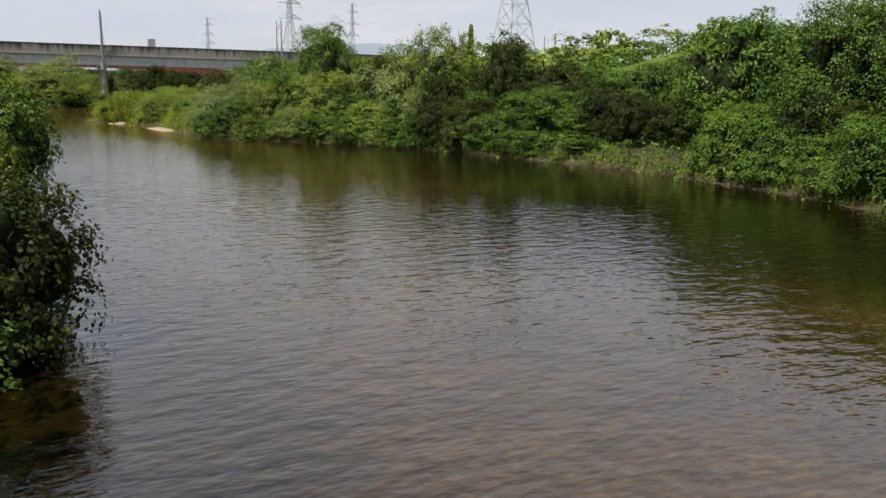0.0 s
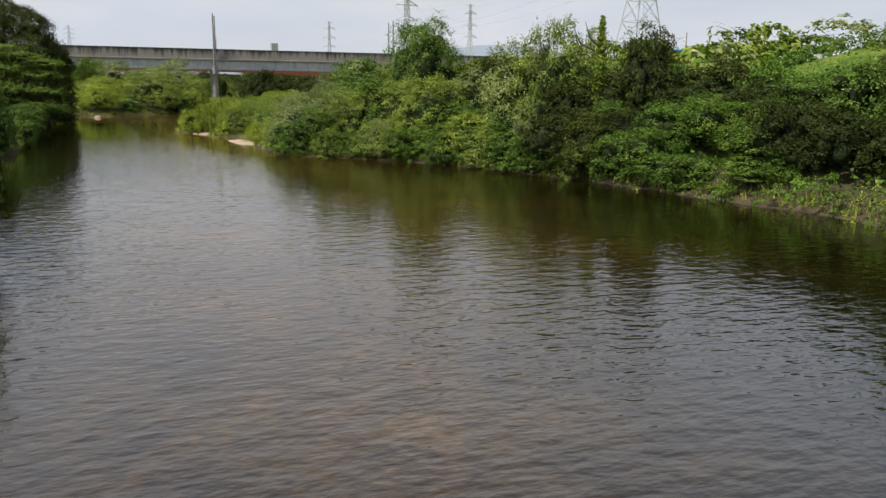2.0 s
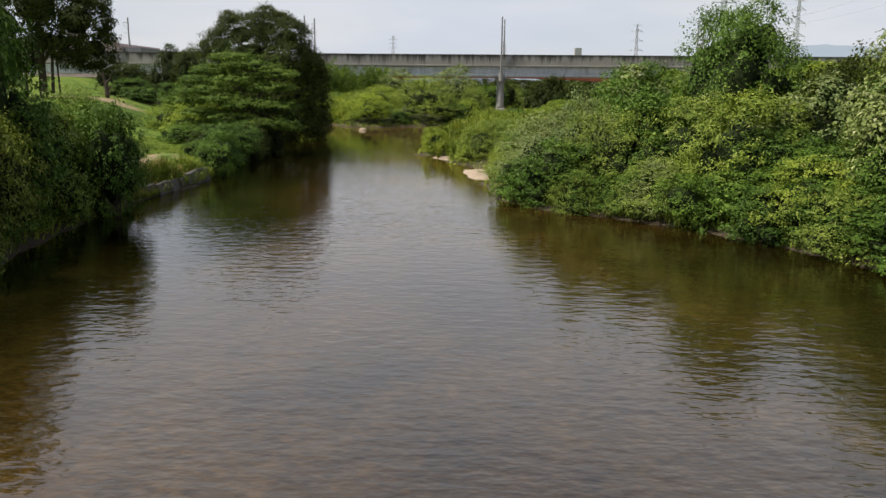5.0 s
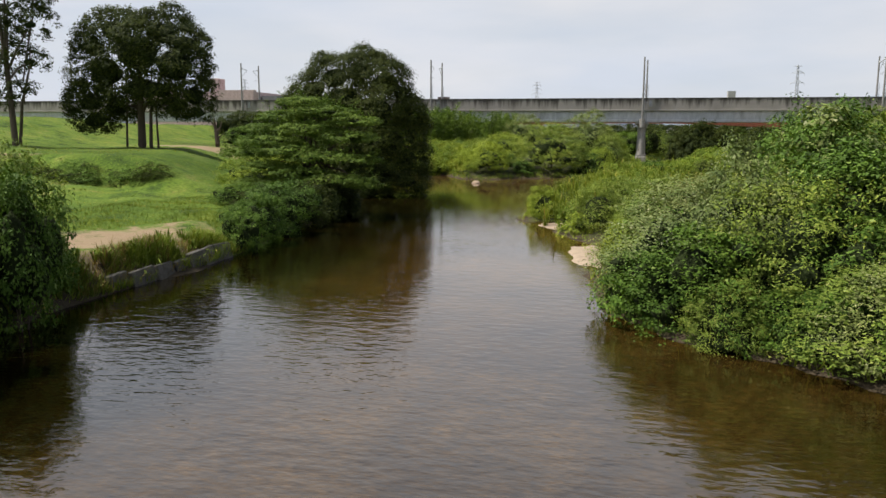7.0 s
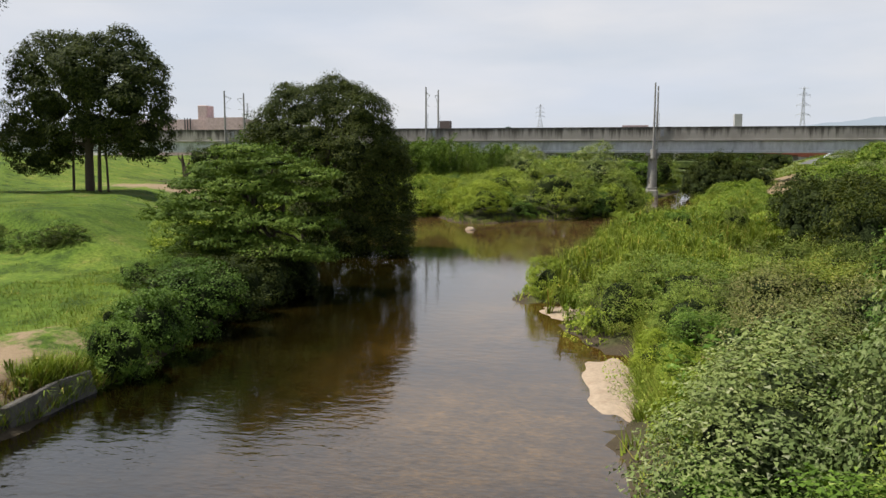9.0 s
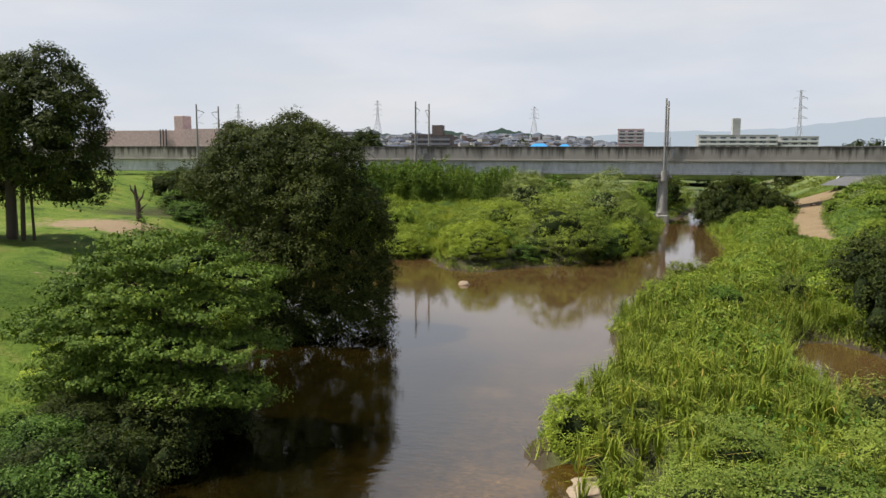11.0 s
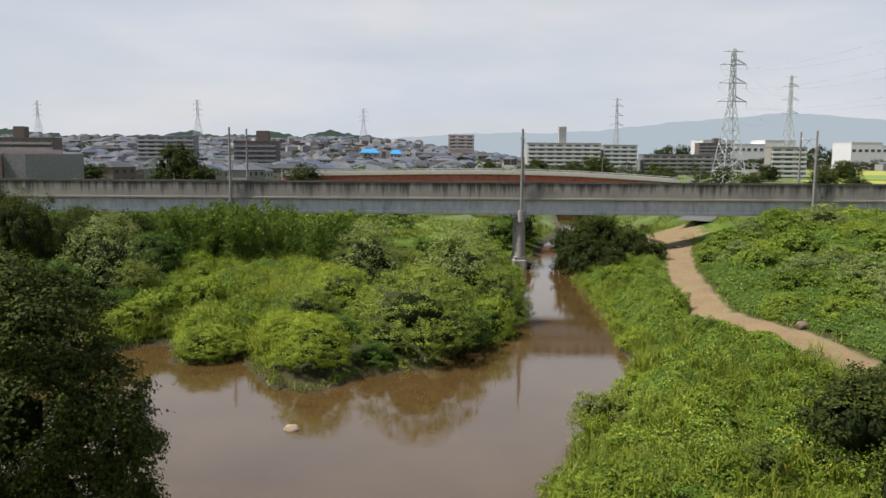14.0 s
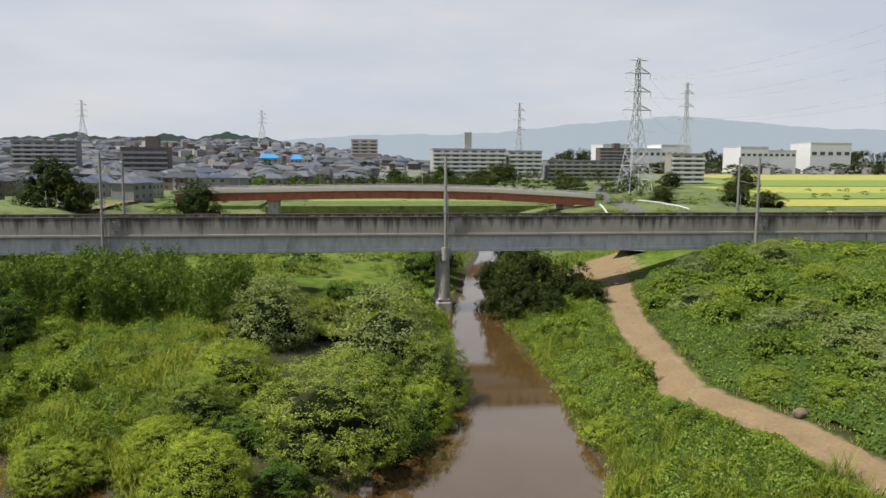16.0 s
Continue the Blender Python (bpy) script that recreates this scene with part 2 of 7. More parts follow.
def ground_material():
    m, n, l, b = material("meadow_ground", 0.95, 0.15)
    co = world_coord(n)
    big = noise_node(n, l, co, 0.045, 5.0, 0.6)
    mid = noise_node(n, l, co, 0.35, 5.0, 0.65)
    fine = noise_node(n, l, co, 5.0, 4.0, 0.7)
    gr = ramp(n, [(0.34, (0.040, 0.070, 0.012)), (0.47, (0.096, 0.152, 0.021)), (0.58, (0.126, 0.174, 0.028)), (0.70, (0.19, 0.18, 0.062))])
    l.new(mid, gr.inputs[0])
    pr = ramp(n, [(0.34, (0.58, 0.64, 0.5)), (0.5, (0.95, 0.97, 0.9)), (0.66, (1.25, 1.10, 1.1))])
    l.new(big, pr.inputs[0])
    col = mix_colors(n, l, 1.0, gr.outputs[0], pr.outputs[0], "MULTIPLY")
    fr = ramp(n, [(0.34, (0.50, 0.56, 0.46)), (0.64, (1.30, 1.25, 1.2))])
    l.new(fine, fr.inputs[0])
    col = mix_colors(n, l, 1.0, col, fr.outputs[0], "MULTIPLY")
    bare = n.new("ShaderNodeAttribute")
    bare.attribute_name = "bare"
    br = ramp(n, [(0.42, (0, 0, 0)), (0.60, (1, 1, 1))])
    add = n.new("ShaderNodeMath")
    add.operation = "MULTIPLY_ADD"
    l.new(noise_node(n, l, co, 0.8, 6.0, 0.7), add.inputs[0])
    add.inputs[1].default_value = 1.3
    sub = n.new("ShaderNodeMath")
    sub.operation = "SUBTRACT"
    l.new(bare.outputs["Fac"], sub.inputs[0])
    sub.inputs[1].default_value = 0.65
    l.new(sub.outputs[0], add.inputs[2])
    l.new(add.outputs[0], br.inputs[0])
    soil = mix_colors(n, l, fine, (0.17, 0.118, 0.068), (0.33, 0.25, 0.16))
    col = mix_colors(n, l, br.outputs[0], col, soil)
    # ground under thick growth, darkened in its colour for the shade there
    thicket_shade = n.new("ShaderNodeAttribute")
    thicket_shade.attribute_name = "thicket_shade"
    col = mix_colors(n, l, thicket_shade.outputs["Fac"], col, mix_colors(n, l, fine, (0.022, 0.026, 0.010), (0.062, 0.062, 0.026)))
    # darker brown earth along the waterline
    dark_edge = n.new("ShaderNodeAttribute")
    dark_edge.attribute_name = "dark_edge"
    col = mix_colors(n, l, dark_edge.outputs["Fac"], col, mix_colors(n, l, fine, (0.035, 0.028, 0.018), (0.085, 0.065, 0.04)))
    town = n.new("ShaderNodeAttribute")
    town.attribute_name = "town"
    col = mix_colors(n, l, town.outputs["Fac"], col, mix_colors(n, l, mid, (0.13, 0.13, 0.12), (0.26, 0.255, 0.24)))
    l.new(col, b.inputs["Base Color"])
    add_bump(n, l, b, fine, 0.8, 0.12)
    return m


def water_material():
    m, n, l, b = material("river_water", 0.04, 0.5)
    b.inputs["IOR"].default_value = 1.92
    co = world_coord(n)
    bed = noise_node(n, l, co, 0.16, 6.0, 0.65)
    patch = noise_node(n, l, co, 1.3, 4.0, 0.6)
    br = ramp(n, [(0.32, (0.024, 0.014, 0.003)), (0.55, (0.053, 0.031, 0.007)), (0.75, (0.108, 0.063, 0.016))])
    l.new(bed, br.inputs[0])
    pr = ramp(n, [(0.3, (0.7, 0.7, 0.7)), (0.7, (1.25, 1.22, 1.2))])
    l.new(patch, pr.inputs[0])
    shoal_shade = n.new("ShaderNodeAttribute")
    shoal_shade.attribute_name = "shoal_shade"
    # low values darken the base colour for painted reflections and shade
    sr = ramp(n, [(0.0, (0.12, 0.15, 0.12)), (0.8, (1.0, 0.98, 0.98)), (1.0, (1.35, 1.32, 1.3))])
    l.new(shoal_shade.outputs["Fac"], sr.inputs[0])
    col = mix_colors(n, l, 1.0, br.outputs[0], pr.outputs[0], "MULTIPLY")
    # gravel and sand ripples on the bed
    gravel = ramp(n, [(0.32, (0.55, 0.56, 0.6)), (0.5, (0.98, 0.98, 0.98)), (0.68, (1.55, 1.5, 1.42))])
    l.new(noise_node(n, l, co, 4.5, 4.0, 0.65, (1.0, 1.5, 1.0)), gravel.inputs[0])
    col = mix_colors(n, l, 1.0, col, gravel.outputs[0], "MULTIPLY")
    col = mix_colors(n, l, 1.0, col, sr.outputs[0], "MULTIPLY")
    silt = n.new("ShaderNodeAttribute")
    silt.attribute_name = "silt"
    muddy = mix_colors(n, l, bed, (0.046, 0.025, 0.008), (0.112, 0.068, 0.027))
    l.new(mix_colors(n, l, silt.outputs["Fac"], col, muddy), b.inputs["Base Color"])
    # wind ripples, broken into calm and ruffled stretches
    w1 = noise_node(n, l, co, 2.0, 2.0, 0.45, (0.75, 1.25, 1.0))
    w2 = noise_node(n, l, co, 4.6, 2.0, 0.5, (0.65, 1.3, 1.0))
    calm = noise_node(n, l, co, 0.05, 3.0, 0.5)
    cr = ramp(n, [(0.35, (0.45,) * 3), (0.65, (1.0,) * 3)])
    l.new(calm, cr.inputs[0])
    # the pool behind the big tree lies in the lee
    sep = n.new("ShaderNodeSeparateXYZ")
    l.new(co, sep.inputs[0])
    lee = n.new("ShaderNodeMapRange")
    l.new(sep.outputs[1], lee.inputs["Value"])
    for key, val in (("From Min", 18.0), ("From Max", 110.0), ("To Min", 1.0), ("To Max", 0.26)):
        lee.inputs[key].default_value = val
    fade = n.new("ShaderNodeMath")
    fade.operation = "POWER"
    l.new(lee.outputs[0], fade.inputs[0])
    fade.inputs[1].default_value = 1.8
    force = mix_colors(n, l, 1.0, cr.outputs[0], fade.outputs[0], "MULTIPLY")
    s = n.new("ShaderNodeMath")
    s.operation = "MULTIPLY_ADD"
    l.new(w2, s.inputs[0])
    s.inputs[1].default_value = 0.5
    l.new(w1, s.inputs[2])
    bp = add_bump(n, l, b, s.outputs[0], 0.5, 0.044)
    l.new(force, bp.inputs["Strength"])
    return m


GROUND = ground_material()
WATER = water_material()


# ---- small builders ----
def part(name, bm, mat, parent=None, label="", smooth=False):
    me = bpy.data.meshes.new(name)
    bm.to_mesh(me)
    bm.free()
    for mm in (mat if isinstance(mat, (list, tuple)) else [mat]):
        me.materials.append(mm)
    if smooth:
        me.polygons.foreach_set("use_smooth", [True] * len(me.polygons))
    ob = new(name, me)
    if parent:
        ob.parent = parent
    if label:
        tagged(ob, label)
    return ob


def add_box(bm, x0, x1, y0, y1, z0, z1, bevel=0.0):
    r = bmesh.ops.create_cube(bm, size=1.0)
    for v in r["verts"]:
        v.co = Vector(((x0 + x1) / 2 + v.co.x * (x1 - x0), (y0 + y1) / 2 + v.co.y * (y1 - y0), (z0 + z1) / 2 + v.co.z * (z1 - z0)))
    if bevel:
        bmesh.ops.bevel(bm, geom=list({e for v in r["verts"] for e in v.link_edges}), offset=bevel, segments=1, affect="EDGES", profile=0.5)
    return bm


def box(x0, x1, y0, y1, z0, z1, bevel=0.0):
    return add_box(bmesh.new(), x0, x1, y0, y1, z0, z1, bevel)


def add_bar(bm, a, b, r0, r1=None, sides=6):
    """A round bar from a to b that may taper."""
    a, b = Vector(a), Vector(b)
    r1 = r0 if r1 is None else r1
    q = (b - a).to_track_quat("Z", "Y").to_matrix()
    rings = []
    for c, r in ((a, r0), (b, r1)):
        rings.append([bm.verts.new(c + q @ Vector((r * math.cos(2 * math.pi * k / sides), r * math.sin(2 * math.pi * k / sides), 0))) for k in range(sides)])
    for k in range(sides):
        bm.faces.new((rings[0][k], rings[0][(k + 1) % sides], rings[1][(k + 1) % sides], rings[1][k]))
    bm.faces.new(rings[0][::-1])
    bm.faces.new(rings[1])
    return bm


def bar(a, b, r0, r1=None, sides=6):
    return add_bar(bmesh.new(), a, b, r0, r1, sides)


def add_limb(bm, points, radii, sides=7):
    """A bent tapering limb through points."""
    rings = []
    for i, (p, r) in enumerate(zip(points, radii)):
        a, b = Vector(points[max(i - 1, 0)]), Vector(points[min(i + 1, len(points) - 1)])
        q = (b - a).to_track_quat("Z", "Y").to_matrix()
        rings.append([bm.verts.new(Vector(p) + q @ Vector((r * math.cos(2 * math.pi * k / sides), r * math.sin(2 * math.pi * k / sides), 0))) for k in range(sides)])
    for s, t in zip(rings, rings[1:]):
        for k in range(sides):
            bm.faces.new((s[k], s[(k + 1) % sides], t[(k + 1) % sides], t[k]))
    bm.faces.new(rings[-1])
    return bm


def leaf_mesh(name, verts, mats, tail=None):
    """A mesh of loose leaves from an array (n, corners, 3); tail: (verts, triangles) of the dark core or mat, with the
    last material.
    """
    n, k = verts.shape[:2]
    co = verts.reshape(-1, 3)
    loops, starts, totals, idx = np.arange(n * k), np.arange(n) * k, np.full(n, k), np.zeros(n, int)
    if tail is not None:
        tv, tf = tail
        loops = np.concatenate([loops, (tf + len(co)).ravel()])
        co = np.concatenate([co, tv])
        starts = np.concatenate([starts, n * k + np.arange(len(tf)) * 3])
        totals = np.concatenate([totals, np.full(len(tf), 3)])
        idx = np.concatenate([idx, np.full(len(tf), len(mats) - 1)])
    me = bpy.data.meshes.new(name)
    me.vertices.add(len(co))
    me.vertices.foreach_set("co", co.astype(np.float32).ravel())
    me.loops.add(len(loops))
    me.loops.foreach_set("vertex_index", loops.astype(np.int32))
    me.polygons.add(len(starts))
    me.polygons.foreach_set("loop_start", starts.astype(np.int32))
    me.polygons.foreach_set("loop_total", totals.astype(np.int32))
    for mm in mats:
        me.materials.append(mm)
    me.polygons.foreach_set("material_index", idx.astype(np.int32))
    me.update(calc_edges=True)
    return me


def unit(v):
    return v / np.maximum(np.linalg.norm(v, axis=-1, keepdims=True), 1e-9)


def leaves(rng, pos, normal, length, width, droop=0.25, corners=3):
    """Leaf blades (n, corners, 3) at pos, facing normal, each turned at random; four-cornered ones fold along the rib."""
    n = len(pos)
    t = unit(np.cross(normal, rng.normal(size=(n, 3))))
    t[:, 2] -= droop
    t = unit(t)
    b = unit(np.cross(normal, t))
    ln = (length * rng.uniform(0.65, 1.35, n))[:, None]
    wd = (width * rng.uniform(0.7, 1.3, n))[:, None]
    if corners == 3:
        return np.stack([pos - t * ln * 0.5 - b * wd * 0.5, pos + t * ln * 0.5, pos - t * ln * 0.4 + b * wd * 0.5], 1)
    fold = normal * wd * 0.2
    return np.stack([pos - t * ln * 0.5, pos - b * wd * 0.5 + fold, pos + t * ln * 0.5, pos + b * wd * 0.5 + fold], 1)


def ball(level):
    bm = bmesh.new()
    bmesh.ops.create_icosphere(bm, subdivisions=level, radius=1.0)
    v, f = np.array([q.co[:] for q in bm.verts]), np.array([[q.index for q in g.verts] for g in bm.faces])
    bm.free()
    return v, f


CORE = ball(2)


def crown_mesh(name, seed, lobes, mats, clumps, per, leaf, wide, clump_r, droop=0.25, low=-0.75, shoots=0, shoot=0.8, corners=3, sub=4, core=0.62, flat=0.8, soft=False):
    """Leaves in clumps over rounded lobes (x, y, z, rx, ry, rz), each roughened by smaller lobes, round a solid core
    coloured as inner shade.
    """
    rng = np.random.default_rng(seed)
    clumps, per, clump_r = (int(clumps * 1.7), int(per * 1.05), clump_r * 0.78) if soft else (int(clumps * 0.74), int(per * 1.36), clump_r * 1.2)
    main = np.array(lobes, float)
    # smaller lobes bulge out of each lobe
    w = np.repeat(np.arange(len(main)), sub)
    d = unit(rng.normal(size=(len(w), 3)) + np.array([0, 0, 0.2]))
    k = rng.uniform(0.16, 0.30, (len(w), 1)) if soft else rng.uniform(0.28, 0.48, (len(w), 1))
    lob = np.concatenate([main, np.concatenate([main[w, :3] + d * main[w, 3:] * rng.uniform(0.72, 0.95, (len(w), 1)), main[w, 3:] * k], 1)]) if sub else main
    area = (lob[:, 3] * lob[:, 4] * lob[:, 5]) ** (2 / 3)
    pick = rng.choice(len(lob), clumps * 3, p=area / area.sum())
    d = unit(rng.normal(size=(clumps * 3, 3)))
    d[:, 2] = np.where(d[:, 2] < low, -d[:, 2], d[:, 2])
    c = lob[pick, :3] + d * lob[pick, 3:] * rng.uniform(0.76, 1.12, (clumps * 3, 1))
    inside = np.zeros(len(c), bool)
    for k, q in enumerate(lob):
        e = (((c - q[:3]) / q[3:]) ** 2).sum(1)
        inside |= (e < 0.72) & (pick != k)
    c, d = c[~inside][:clumps], d[~inside][:clumps]
    rc = clump_r * rng.uniform(0.6, 1.4, len(c))
    k = np.repeat(np.arange(len(c)), per)
    e = unit(rng.normal(size=(len(k), 3)) + d[k] * 0.75 + np.array([0, 0, 0.4]))
    pos = c[k] + e * (rc[k] * rng.uniform(0.5, 1.05, len(k)))[:, None] * np.array([1.15, 1.15, flat])
    nor = unit(e * (0.8 if soft else 0.9) + d[k] * (0.7 if soft else 0.35) + np.array([0, 0, 0.2 if soft else 0.5]) + rng.normal(size=(len(k), 3)) * 0.33)
    if shoots:
        # single sprays that stand out of the outline
        pk = rng.choice(len(c), shoots)
        way = unit(d[pk] * 0.8 + np.array([0, 0, 0.75]) + rng.normal(size=(shoots, 3)) * 0.35)
        m = 12
        kk = np.repeat(np.arange(shoots), m)
        t = np.tile(np.linspace(0.1, 1.0, m), shoots)
        long = shoot * rng.uniform(0.5, 1.3, shoots)
        sp = c[pk][kk] + way[kk] * (t * long[kk])[:, None] + rng.normal(size=(len(kk), 3)) * 0.05
        sp[:, 2] -= 0.25 * t ** 2 * long[kk]
        pos = np.concatenate([pos, sp])
        nor = np.concatenate([nor, unit(rng.normal(size=(len(kk), 3)) * 0.7 + d[pk][kk] * 0.5 + np.array([0, 0, 0.8]))])
    q = leaves(rng, pos, nor, leaf, wide, droop, corners)
    q[:, :, 2] = np.maximum(q[:, :, 2], -0.25)
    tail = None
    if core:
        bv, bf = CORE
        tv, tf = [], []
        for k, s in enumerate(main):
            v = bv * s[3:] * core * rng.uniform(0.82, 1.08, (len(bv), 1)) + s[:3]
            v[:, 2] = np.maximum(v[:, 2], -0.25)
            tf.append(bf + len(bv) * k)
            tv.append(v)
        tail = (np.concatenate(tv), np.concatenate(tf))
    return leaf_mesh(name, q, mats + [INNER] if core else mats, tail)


def smooth_step(a, b, x):
    t = np.clip((x - a) / (b - a), 0, 1)
    return t * t * (3 - 2 * t)


# ---- the river's outline ----
RIGHT_BANK = [(29, -70), (27, -20), (26.8, 4), (27.1, 17), (28.2, 22), (28.6, 26), (28.4, 33), (26.8, 39), (25.4, 44.5), (23.7, 49), (21.8, 53.0), (19.2, 57.4), (15.6, 60.6), (13.4, 62.2), (11.9, 64.5), (11.2, 70), (9.4, 74), (8.9, 77.5), (10.6, 80), (8.9, 84), (6.9, 88), (5.6, 90.5), (6.4, 95), (8.5, 99), (9.1, 103.5), (8.2, 112), (9.6, 118), (12.6, 124), (16.4, 133), (19.4, 141), (19.6, 147), (20.6, 159), (21.0, 175), (21.6, 190), (22.0, 202), (25.0, 222), (34, 250), (46, 330)]
ISLAND_BANK = [(38, 330), (29, 250), (22.0, 222), (18.6, 204), (15.2, 190), (13.4, 172), (12.5, 162.5), (8.8, 154.3), (6.4, 146.5), (3.2, 139.8), (-1, 137.9), (-4, 133.8), (-7.2, 134.8), (-9.2, 139), (-11.7, 144), (-12.3, 140.8), (-15.9, 141), (-17.5, 146), (-19.4, 147.2), (-23.2, 142.9), (-27, 145)]
LEFT_BANK = [(-28.5, 142), (-27, 136), (-24, 129), (-20, 121), (-15.5, 114), (-12.4, 110), (-11.6, 107), (-11.3, 103), (-10.4, 99.0), (-9.2, 95), (-7.2, 88), (-6.6, 80), (-5.3, 74), (-5.0, 69), (-5.3, 62), (-4.8, 55), (-3.5, 47), (-2.0, 40), (-1.2, 30), (-0.8, 20), (-1.2, 12), (-2, 0), (-4, -70)]
RIVER = np.array(RIGHT_BANK + ISLAND_BANK + LEFT_BANK, float)


def shore_distance(x, y):
    """Metres from the waterline, positive on land."""
    x, y = np.atleast_1d(np.asarray(x, float)), np.atleast_1d(np.asarray(y, float))
    best = np.full(x.shape, 1e9)
    inside = np.zeros(x.shape, bool)
    for (ax, ay), (bx, by) in zip(RIVER, np.roll(RIVER, -1, 0)):
        ex, ey = bx - ax, by - ay
        t = np.clip(((x - ax) * ex + (y - ay) * ey) / (ex * ex + ey * ey), 0, 1)
        best = np.minimum(best, (x - ax - t * ex) ** 2 + (y - ay - t * ey) ** 2)
        cross = (ay > y) != (by > y)
        inside ^= cross & (x < (bx - ax) * (y - ay) / np.where(by == ay, 1e-9, by - ay) + ax)
    best = np.sqrt(best)
    # the backwater behind the reed bank
    pond = np.hypot((x - 20.2) / 3.3, (y - 102.5) / 9.5)
    best = np.where(inside, -best, np.minimum(best, (pond - 1) * 3.3))
    return best


def lumps(x, y, s, seed=0.0):
    """A cheap smooth unevenness between about -1 and 1."""
    return (np.sin(x * s * 1.3 + y * s * 0.7 + seed) + np.sin(x * s * -0.6 + y * s * 1.7 + seed * 2.1) + np.sin(x * s * 2.3 - y * s * 1.1 + seed * 3.7) * 0.6) / 2.6


def ground_z(x, y):
    x, y = np.atleast_1d(np.asarray(x, float)), np.atleast_1d(np.asarray(y, float))
    d = shore_distance(x, y)
    dd = d + 0.5 * lumps(x, y, 0.9, 1.0)
    bed = -0.9 * smooth_step(0, 3.5, -d)
    land = 0.02 + 0.3 * smooth_step(-0.2, 0.9, dd) + 0.75 * smooth_step(0.8, 3.0, dd) + 2.0 * smooth_step(4, 26, dd)
    land += 0.75 * smooth_step(0.1, 0.7, d) * smooth_step(3.0, 1.2, d) * np.exp(-(((y - 66) / 6.5) ** 2)) * (x < 0)
    left = smooth_step(0, -12, x) * smooth_step(165, 140, y)
    scarp = smooth_step(-1.2, 1.2, y - 93 + 0.22 * (x + 30) + 2.0 * lumps(x, y, 0.18, 2.0))
    land += left * (0.5 * smooth_step(14, 34, d) + 0.2 * lumps(x, y, 0.25, 2.0) + 0.13 * lumps(x, y, 1.1, 7.0) - 1.1 * smooth_step(8, 20, d) * (1 - scarp) + 0.1)
    plateau = left * scarp * smooth_step(7, 16, d)
    land = land * (1 - plateau) + plateau * (3.72 + 0.12 * lumps(x, y, 0.3, 5.0))
    # levees
    land += 3.9 * smooth_step(-50, -74, x) * smooth_step(420, 300, y)
    land += 4.2 * smooth_step(36, 60, x) * smooth_step(420, 260, y) * (1 - smooth_step(0, 30, x - 104 + (y - 290) * 0.25))
    land += 0.95 * smooth_step(3, 11, d) * smooth_step(104, 124, y) * smooth_step(8, 14, x) * smooth_step(230, 205, y)
    land += 1.4 * smooth_step(0, 5, d) * smooth_step(64, 54, y) * smooth_step(8, 14, x)
    # sand bars stay low
    low = smooth_step(1.5, 0.9, np.hypot((x - 10.2) / 1.9, (y - 76.3) / 4.2)) + smooth_step(1.5, 0.9, np.hypot((x - 7.6) / 1.6, (y - 87.6) / 2.6))
    land = land * (1 - np.clip(low, 0, 1)) - 0.06 * low
    land += (0.07 + 0.22 * smooth_step(30, 120, d)) * lumps(x, y, 0.8, 4.0) * smooth_step(0.5, 3, d)
    # the town climbs a low hill
    land += 35 * smooth_step(520, 1350, y) * smooth_step(170, -120, x)
    near = np.where(d > -0.1, land, bed)
    return near


def gz(x, y):
    return float(ground_z(x, y)[0])


def bare_soil(x, y):
    """Where feet and floods have worn the grass away."""
    b = 0.85 * np.exp(-(((x + 42) / 10.0) ** 2 + ((y - 133) / 7.0) ** 2))
    b += 0.75 * np.exp(-(((x + 8.6) / 3.6) ** 2 + ((y - 69.0) / 7.5) ** 2))
    b += 0.6 * np.exp(-(((x + 25) / 4.0) ** 2 + ((y - 112) / 11.0) ** 2))
    b += 0.6 * np.exp(-(((x + 44) / 14.0) ** 2 + ((y - 97) / 3.0) ** 2))
    b += 0.9 * np.exp(-(((x - 38) / 8.0) ** 2 + ((y - 204) / 10.0) ** 2))
    b += 0.6 * np.exp(-(((x + 5) / 10.0) ** 2 + ((y - 262) / 9.0) ** 2))
    b += 0.9 * np.exp(-(((x + 64) / 3.0) ** 2 + ((y - 345) / 28.0) ** 2)) + 0.9 * np.exp(-(((x + 20) / 12.0) ** 2 + ((y - 328) / 8.0) ** 2)) + 0.8 * np.exp(-(((x - 52) / 9.0) ** 2 + ((y - 300) / 7.0) ** 2))
    b += 1.0 * np.exp(-(((x - path_x(y)) / 1.9) ** 4)) * smooth_step(108, 114, y) * smooth_step(214, 206, y)
    d = shore_distance(x, y)
    worn = np.exp(-(((y - 66) / 7.0) ** 2)) * (x < 0) + np.exp(-(((y - 33) / 9.0) ** 2)) * (x > 20)
    b += 0.8 * smooth_step(1.3, 0.3, d) * smooth_step(-3, 0, d) * worn
    return b


def path_x(y):
    """The middle of the dirt path along the right bank."""
    return np.interp(y, [110, 128, 133, 141, 151, 173, 189, 200, 215], [36, 31.6, 31.2, 30.6, 28.3, 32.2, 36.4, 38.5, 42])


